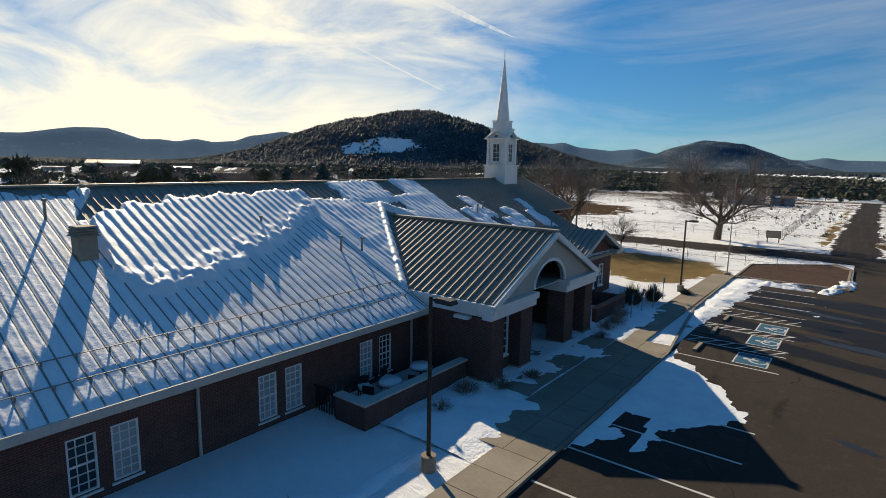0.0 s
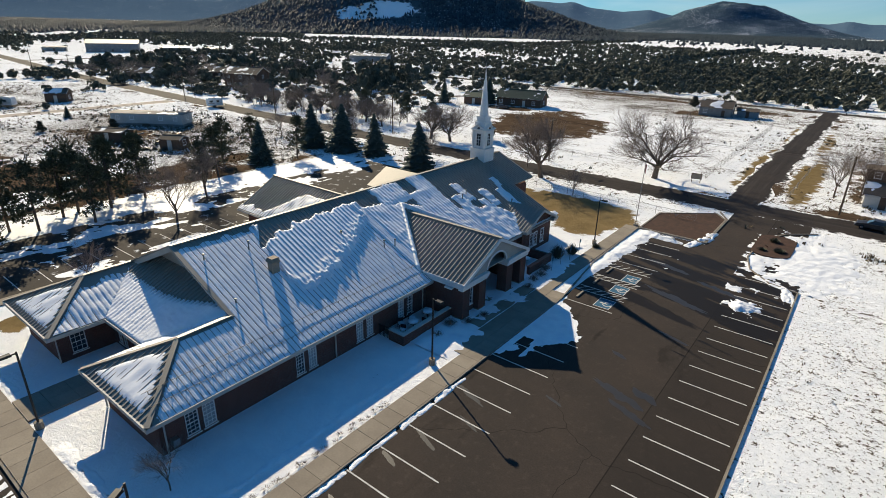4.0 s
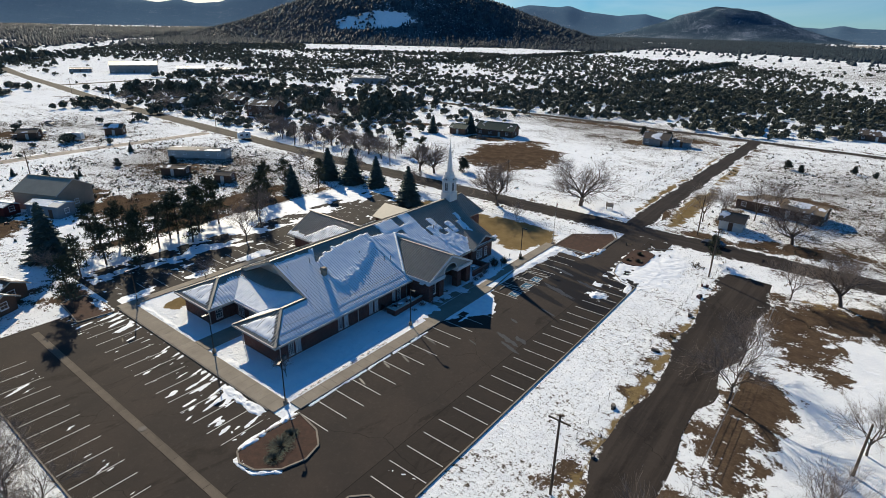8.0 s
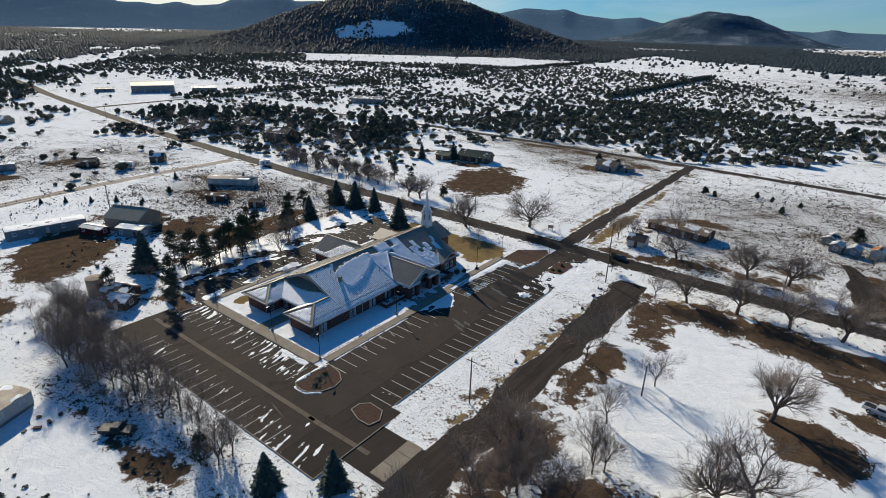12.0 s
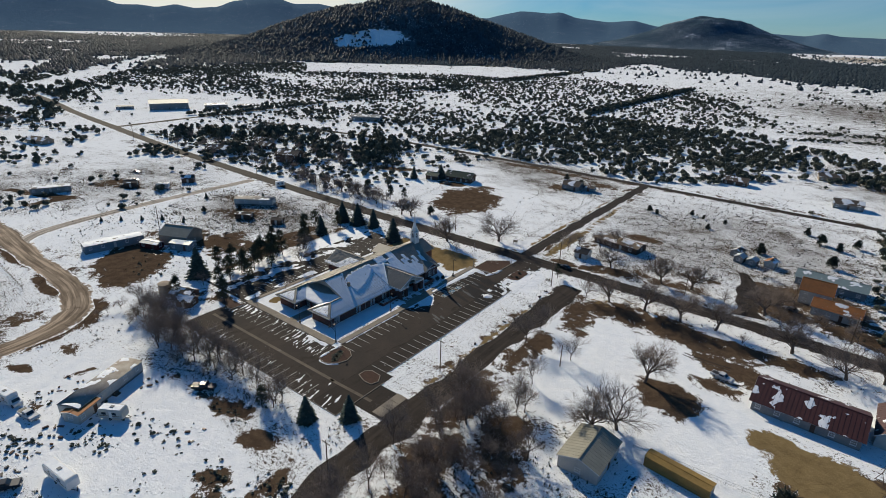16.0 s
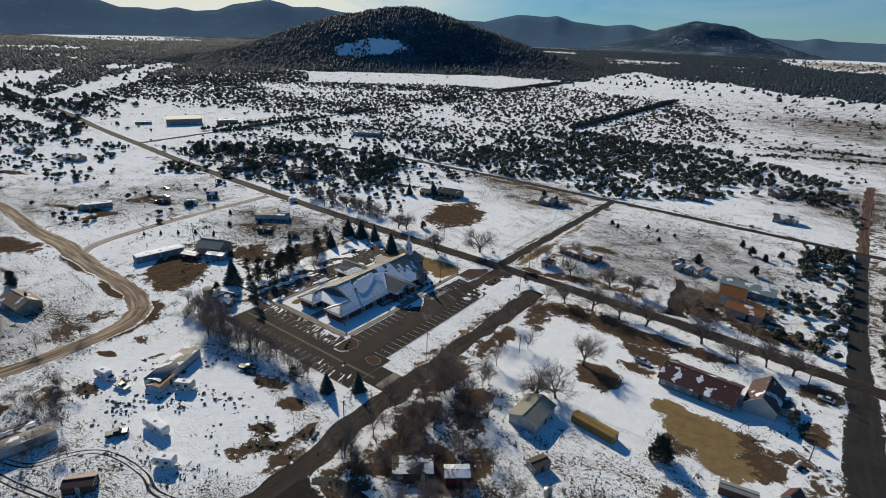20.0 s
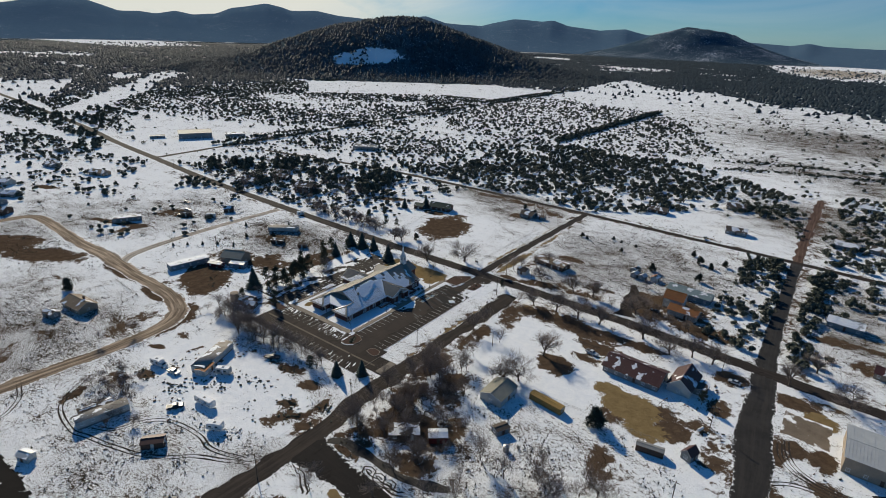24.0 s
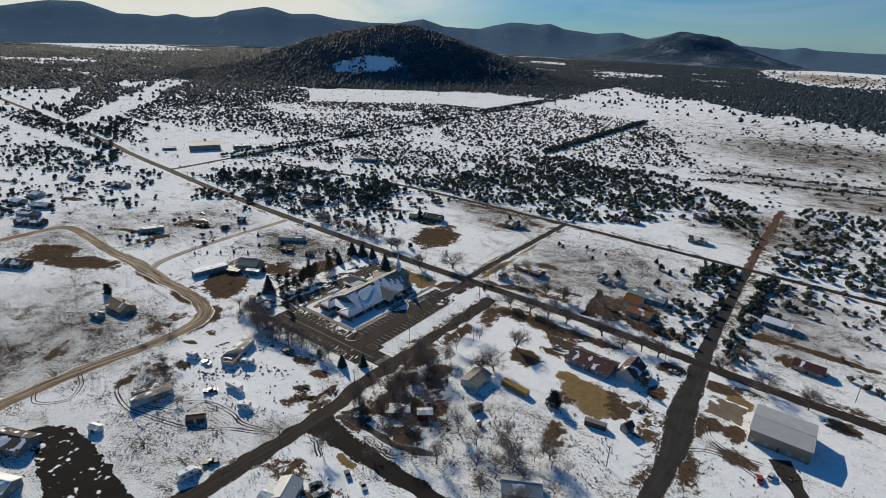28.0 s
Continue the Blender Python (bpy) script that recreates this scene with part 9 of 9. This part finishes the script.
house("house", -44, -146, 25, 14, 9, 3, 1.8, M_GREYWALL, M_SHINGLE, "grey house beside a dark yard", "house", 3, .35)
house("shed", -30, -124.5, 20, 4, 3, 2.2, .6, M_SIDING, M_GREYROOF, "small pale shed beside a dark yard", "shed", 1, .4)
house("house", -24, -156, 25, 10, 7, 3, 1.6, M_GREYWALL, M_GREYROOF, "grey house beside a dark yard", "house", 2, .5)
house("shed", -66, -22.5, 20, 6.5, 5, 2.4, 1.2, M_BROWNWALL, M_SHINGLE, "brown shed with a shingle roof beside a tank", "shed", 1, .5, .5)
house("shed", -61.5, -24.5, 25, 5, 4, 2.3, 1.0, M_BROWNWALL, M_SHINGLE, "small brown shed with a snowy roof", "shed", 1, .5, .5)


def tank(x, y, r, h, label, mat):
    t = thing("water_tank", label, "tank", pose(x, y, 0))
    part("shell", Geo().tube((0, 0, 0), (0, 0, h), r, r, 24), mat, t, "", None)
    part("lid", Geo().tube((0, 0, h), (0, 0, h + .35), r + .06, .15, 24), mat, t)
    for k in range(3):
        part("band", Geo().tube((0, 0, h * (k + 1) / 4), (0, 0, h * (k + 1) / 4 + .06), r + .03, r + .03, 24), M_GALV, t)


tank(-72.5, -25.5, 1.9, 4.2, "tall cylindrical steel water tank", M_TANWALL)
tank(80.5, -30.5, 1.0, 2.0, "grey galvanised stock tank", M_GALV)
pt = thing("propane_tank", "white horizontal propane tank on legs", "tank", pose(127.2, 19.5, 0, 0, 0, 70))
part("shell", Geo().tube((-1.4, 0, .85), (1.4, 0, .85), .5, .5, 16), M_WHITE, pt)
for s in (-.9, .9):
    part("leg", Geo().box(s - .1, s + .1, -.35, .35, 0, .45), M_GALV, pt)
part("valve_dome", Geo().tube((0, 0, 1.3), (0, 0, 1.5), .18, .14, 10), M_GALV, pt)


# ---- vehicles ----
def wheels(t, xs, y, r):
    for x in xs:
        for s in (-1, 1):
            ty = part("tyre", Geo().tube((x, s * (y - .11), r), (x, s * (y + .11), r), r, r, 16), M_RUBBER, t)
            part("rim", Geo().tube((x, s * (y + .11), r), (x, s * (y + .125), r), r * .55, r * .5, 12), M_CHROME, ty)


def profile(pts, w, tuck=.0):
    """A side outline in x, z drawn across the width, narrowed towards the top by tuck."""
    zmax = max(p[1] for p in pts)
    n = len(pts)
    vs = []
    for s in (-1, 1):
        for x, z in pts:
            vs.append((x, s * (w / 2 - tuck * max(0, z - .9) / max(.01, zmax - .9)), z))
    return Geo().add(vs, [tuple(range(n - 1, -1, -1)), tuple(range(n, 2 * n))] + [(i, (i + 1) % n, n + (i + 1) % n, n + i) for i in range(n)])


def car(x, y, a, paint, label, truck=False, cat="car"):
    t = thing("pickup_truck" if truck else "car", label, "pickup" if truck else "car", pose(x, y, 0, 0, 0, a), "parked vehicles")
    if truck:
        part("body", profile([(-2.75, .45), (-2.75, 1.1), (-.75, 1.12), (1.0, 1.12), (2.5, 1.0), (2.75, .8), (2.75, .45)], 1.95), paint, t)
        part("cab", profile([(-.8, 1.1), (-.7, 1.72), (.55, 1.74), (1.15, 1.12)], 1.8, .15), paint, t)
        part("bed", Geo().box(-2.6, -.9, -.8, .8, 1.1, 1.13), M_BLACKMETAL, t)
        part("windscreen", Geo().plate([(1.16, -.72, 1.15), (1.16, .72, 1.15), (.62, .66, 1.68), (.62, -.66, 1.68)], .02), M_GLASS, t)
        for s in (-1, 1):
            part("side_window", Geo().box(-.6, .6, s * .87 - .015, s * .87 + .015, 1.2, 1.6), M_GLASS, t)
        wheels(t, (-1.7, 1.75), .88, .38)
    else:
        part("body", profile([(-2.25, .35), (-2.3, .8), (-1.9, .95), (-1.4, 1.0), (1.0, .95), (2.1, .8), (2.25, .55), (2.2, .35)], 1.78), paint, t)
        part("cab", profile([(-1.75, .96), (-1.1, 1.42), (.2, 1.44), (1.0, .94)], 1.6, .14), M_GLASS, t)
        part("roof_panel", Geo().box(-1.1, .2, -.62, .62, 1.42, 1.46), paint, t)
        wheels(t, (-1.4, 1.4), .8, .33)
    f = 2.74 if truck else 2.22
    for s in (-1, 1):
        part("headlight", Geo().box(f - .02, f + .04, s * .68 - .16, s * .68 + .16, .66, .82), M_LAMP, t)
    part("bumper", Geo().box(f - .05, f + .1, -.85, .85, .38, .55), M_CHROME, t)
    return t


def camper(x, y, a, L, label, motor=False, skin=None):
    skin = skin or M_SIDING
    t = thing("motorhome" if motor else "camper_trailer", label, "motorhome" if motor else "camper", pose(x, y, 0, 0, 0, a), "campers")
    l = L / 2
    part("body", profile([(-l, .55), (-l - .05, 1.6), (-l + .15, 2.75), (l - .3, 2.8), (l, 2.2), (l - .05, .55)], 2.3), skin, t)
    for s in (-1, 1):
        for k in (-.5, .35):
            part("side_window", Geo().box(l * k - .5, l * k + .5, s * 1.16 - .02, s * 1.16 + .02, 1.5, 2.1), M_GLASS, t)
        part("stripe", Geo().box(-l * .9, l * .9, s * 1.155 - .012, s * 1.155 + .012, 1.15, 1.28), M_BROWNWALL, t)
    part("door", Geo().box(-.2, .45, -1.19, -1.15, .7, 2.4), M_WHITE, t)
    part("roof_vent", Geo().box(-.4, .4, -.35, .35, 2.78, 2.98), M_GREYWALL, t)
    if motor:
        part("cab", profile([(l - .1, .5), (l - .1, 1.9), (l + .6, 1.8), (l + 1.0, 1.15), (l + 1.7, 1.0), (l + 1.8, .5)], 2.0, .1), M_WHITE, t)
        part("windscreen", Geo().plate([(l + 1.02, -.8, 1.2), (l + 1.02, .8, 1.2), (l + .64, .75, 1.75), (l + .64, -.75, 1.75)], .02), M_GLASS, t)
        wheels(t, (-l * .4, l + 1.0), 1.0, .42)
    else:
        part("drawbar", Geo().bar((l, -.5, .5), (l + 1.2, 0, .5), .1, .1).bar((l, .5, .5), (l + 1.2, 0, .5), .1, .1), M_BLACKMETAL, t)
        wheels(t, (-.2,), 1.08, .34)
        part("jack", Geo().tube((l + 1.0, 0, 0), (l + 1.0, 0, .7), .05, .05, 6), M_GALV, t)
    tagged(part("roof_snow", Geo().box(-l + .3, l - .5, -1.0, .9, 2.8, 2.86), M_SNOW, None, "", pose(x, y, 0, 0, 0, a)), "snow lying on a camper roof", "snow", kind="stuff")
    return t


camper(-24.2, -62.6, 32, 5.6, "cream camper trailer with a snowy roof")
camper(-48.5, -75.2, 12, 5.4, "white motorhome parked in the snow", True, M_WHITE)
camper(-13, -77, 6, 8.6, "long white travel trailer in the snow", False, M_WHITE)
camper(1.2, -82, 30, 5.2, "white camper trailer in the snow", False, M_WHITE)
camper(-190, 35, 40, 6, "white camper trailer in a bare yard", False, M_WHITE)
camper(17.2, -115.6, 82, 6, "white motorhome at the lane side", True, M_WHITE)
camper(-150, 78, 70, 4.5, "white camper trailer near the road", False, M_WHITE)
M_CARWHITE = varied("white_car_paint", (.6, .6, .6), (.5, .5, .5), 2, .3, 0, 0)
M_CARDARK = varied("dark_car_paint", (.03, .03, .035), (.045, .045, .05), 2, .3, .2, 0)
M_CARBLUE = varied("blue_grey_car_paint", (.10, .16, .20), (.08, .13, .17), 2, .3, .2, 0)
M_CARRED = varied("red_car_paint", (.35, .03, .04), (.28, .03, .04), 2, .3, 0, 0)
car(79.2, 41.4, -12, M_CARWHITE, "white pickup truck parked on bare ground", True)
car(-19, -84.5, 60, M_CARDARK, "dark pickup truck in the snow", True)
car(130.8, 57.5, 175, M_CARWHITE, "white car at the roadside")
car(16.5, 79.5, 175, M_CARDARK, "dark car on the road")
car(59.4, -81.4, -28, M_CARBLUE, "blue-green car in a bare yard")
car(67.0, -81.6, -28, M_CARWHITE, "white car in a bare yard")
car(88, 97, 170, M_CARDARK, "dark car in front of a house")
car(174, 8, 100, M_CARRED, "red car beside the steel building")
car(177, 12, 80, M_CARWHITE, "white car beside the steel building")
car(-214, 32, 20, M_CARWHITE, "white car in a bare yard")
car(-207, 23, 50, M_CARDARK, "dark car in a bare yard")
car(-231, 41, 10, M_CARDARK, "dark car in a bare yard")
car(-86, 143, 40, M_CARDARK, "dark car beside a house")
car(-18.5, -44.5, 35, M_CARDARK, "dark snow-topped vehicle under bare trees", True)
car(-38.6, -74.2, 10, M_CARWHITE, "white pickup truck parked in the snow", True)
car(17.8, -107.2, 55, M_CARDARK, "dark pickup truck at the lane side", True)
car(54.2, -91.3, 60, M_CARDARK, "dark van beside a grey house")
car(58.2, -92.8, 75, M_CARWHITE, "white pickup truck beside a grey house", True)
# field sign at the path
sg = thing("notice_board", "wooden notice board on two posts above a stone bed", "sign", pose(-10.2, 88.8, 0, 0, 0, 10))
part("board", Geo().box(-.9, .9, -.05, .05, .7, 1.7), M_TIMBER, sg)
part("face", Geo().box(-.8, .8, -.07, -.05, .8, 1.6), M_TANWALL, sg)
for s in (-.7, .7):
    part("post", Geo().box(s - .06, s + .06, -.06, .06, 0, 1.75), M_TIMBER, sg)
# swing frame and yard play
sw = thing("swing_frame", "tan wooden swing frame on dead lawn", "swing", pose(113, 26, 0, 0, 0, 75))
part("beam", Geo().box(-2.2, 2.2, -.06, .06, 2.1, 2.25), M_TIMBER, sw)
for s in (-2.1, 2.1):
    part("leg", Geo().bar((s, -.8, 0), (s, 0, 2.15), .1, .1).bar((s, .8, 0), (s, 0, 2.15), .1, .1), M_TIMBER, sw)


# heaps of junk and stones in the yards
def junk(cx, cy, r, n, label, seed, name="junk_pile"):
    q = random.Random(seed)
    t = thing(name, label, "debris", pose(cx, cy, 0))
    for k in range(n):
        a, d = q.uniform(0, 6.28), r * q.random() ** .7
        s = (q.uniform(.2, 1.3), q.uniform(.15, .6), q.uniform(.08, .45)) if name == "junk_pile" else (q.uniform(.25, .6), q.uniform(.25, .5), q.uniform(.2, .5))
        m = q.choice((M_TIMBER, M_GREYWALL, M_BROWNWALL, M_STONE, M_RUST, M_BLACKMETAL))
        vs = [(x * s[0] / 2 * q.uniform(.7, 1.1), y * s[1] / 2 * q.uniform(.7, 1.1), z * s[2]) for z in (0, 1) for y in (-1, 1) for x in (-1, 1)]
        part("scrap", Geo().add(vs, [(0, 2, 3, 1), (4, 5, 7, 6), (0, 1, 5, 4), (2, 6, 7, 3), (0, 4, 6, 2), (1, 3, 7, 5)]), m, t, "", pose(math.cos(a) * d, math.sin(a) * d, 0, 0, 0, q.uniform(0, 360)))


for k, (x, y, r, n) in enumerate(((-110, 34, 6, 26), (-118, 42, 7, 22), (-28, -74, 6, 22), (-44, -66, 5, 18), (-24, -84, 6, 24), (-14, -92, 5, 16), (-30, -52, 4, 12), (-108, -12, 5, 16), (-212, 30, 8, 22), (96, 96, 6, 20), (124, 30, 6, 22), (126, 48, 5, 16), (129, 38, 5, 18), (132, 22, 4, 14), (164, 22, 4, 12), (74, -10, 4, 10), (60, -30, 6, 14), (72, -46, 6, 14), (-122, 24, 5, 14), (182, 16, 7, 18), (50, -88, 6, 18), (-38, -142, 6, 14), (-90, 148, 5, 14), (-6, -56, 6, 10), (110, 100, 8, 18))):
    junk(x, y, r, int(n * .7), "scattered yard junk and scrap lying in snow", 300 + k)
for k, (x, y) in enumerate(((20.6, 14), (20.4, 30), (21.4, 44), (20.8, 52), (21.6, 5), (20.2, 57))):
    junk(x, y, .5, 3, "dark stump and stones by the lane", 400 + k, "stump")


# low scrub that breaks through the snow
KEEP_CLEAR = [(-70, -70), (-58, -50), (10, -40), (18, -74), (-14, -80), (-46, -84)]


def scrub(name, label, areas, n, mat, seed, hi=(.12, .5)):
    q = random.Random(seed)
    vs, fs = [], []
    for _ in range(n):
        cx, cy, rx, ry = q.choice(areas)
        x, y = q.gauss(cx, rx * .5), q.gauss(cy, ry * .5)
        if wob(x, y, .05, seed) + .5 * wob(x, y, .2, seed) < .05 or inside(x, y, KEEP_CLEAR) or (10 < x < 26 and -33 < y < -13) or ((x + 22) / 46) ** 2 + ((y + 64) / 17) ** 2 < 1:
            continue
        if abs(x + 75) < 6 and y < -50 or abs(y + 40) < 6 and -280 < x < -75 or -52 < x < 24 and -157 < y < -127 or 140 < x < 166 and 18 < y < 70 or 86 < x < 126 and 2 < y < 34 or 20 < x < 33 and y < -60:
            continue
        if abs(x - 26) < 4 and y < 66 or abs(y - 78) < 6 or (-75 < x < 12 and -33 < y < 61) or abs(x - 140) < (9 if y < 60 else 4.5) or abs(y + 70.5) < 5 and x > 24 or abs(x + .5) < 4 and y > 70 or (10 < x < 20 and -14 < y < 62 and q.random() < .95) or (30 < x < 92 and -2 < y < 52):
            continue
        h = q.uniform(*hi) * (.5 if 10 < x < 21 and -14 < y < 64 else 1)
        for b in range(5):
            a = q.uniform(0, 6.28)
            w = h * .22
            ox, oy = q.uniform(-.25, .25), q.uniform(-.25, .25)
            i = len(vs)
            vs += [(x + ox - math.sin(a) * w, y + oy + math.cos(a) * w, 0), (x + ox + math.sin(a) * w, y + oy - math.cos(a) * w, 0), (x + ox + math.cos(a) * h * .6, y + oy + math.sin(a) * h * .6, h)]
            fs.append((i, i + 1, i + 2))
    tagged(part(name, Geo().add(vs, fs), mat), label, "scrub", kind="stuff")


M_DRYGRASS = foliage("dry_grass_blades", (0.12, 0.09, 0.055), (0.22, 0.17, 0.10), .3)
scrub("dry_scrub", "dry grass and weeds standing through the snow", [(15, 20, 6, 60), (60, 150, 80, 80), (-110, -110, 60, 60), (-120, 45, 60, 40), (-215, 30, 60, 60), (-110, -110, 60, 60), (0, -110, 50, 40), (-10, -60, 60, 40), (80, -40, 60, 50), (170, 150, 50, 80), (-260, -40, 70, 70), (90, 150, 90, 90)], 60000, M_DRYGRASS, 71)
scrub("sage_scrub", "small dark weeds in the snowy fields", [(-20, -60, 50, 50), (80, -30, 70, 60), (-120, 40, 70, 50), (60, 160, 80, 80), (-200, -60, 90, 90), (160, -20, 60, 60)], 16000, M_JUNIPER, 72, (.2, .7))
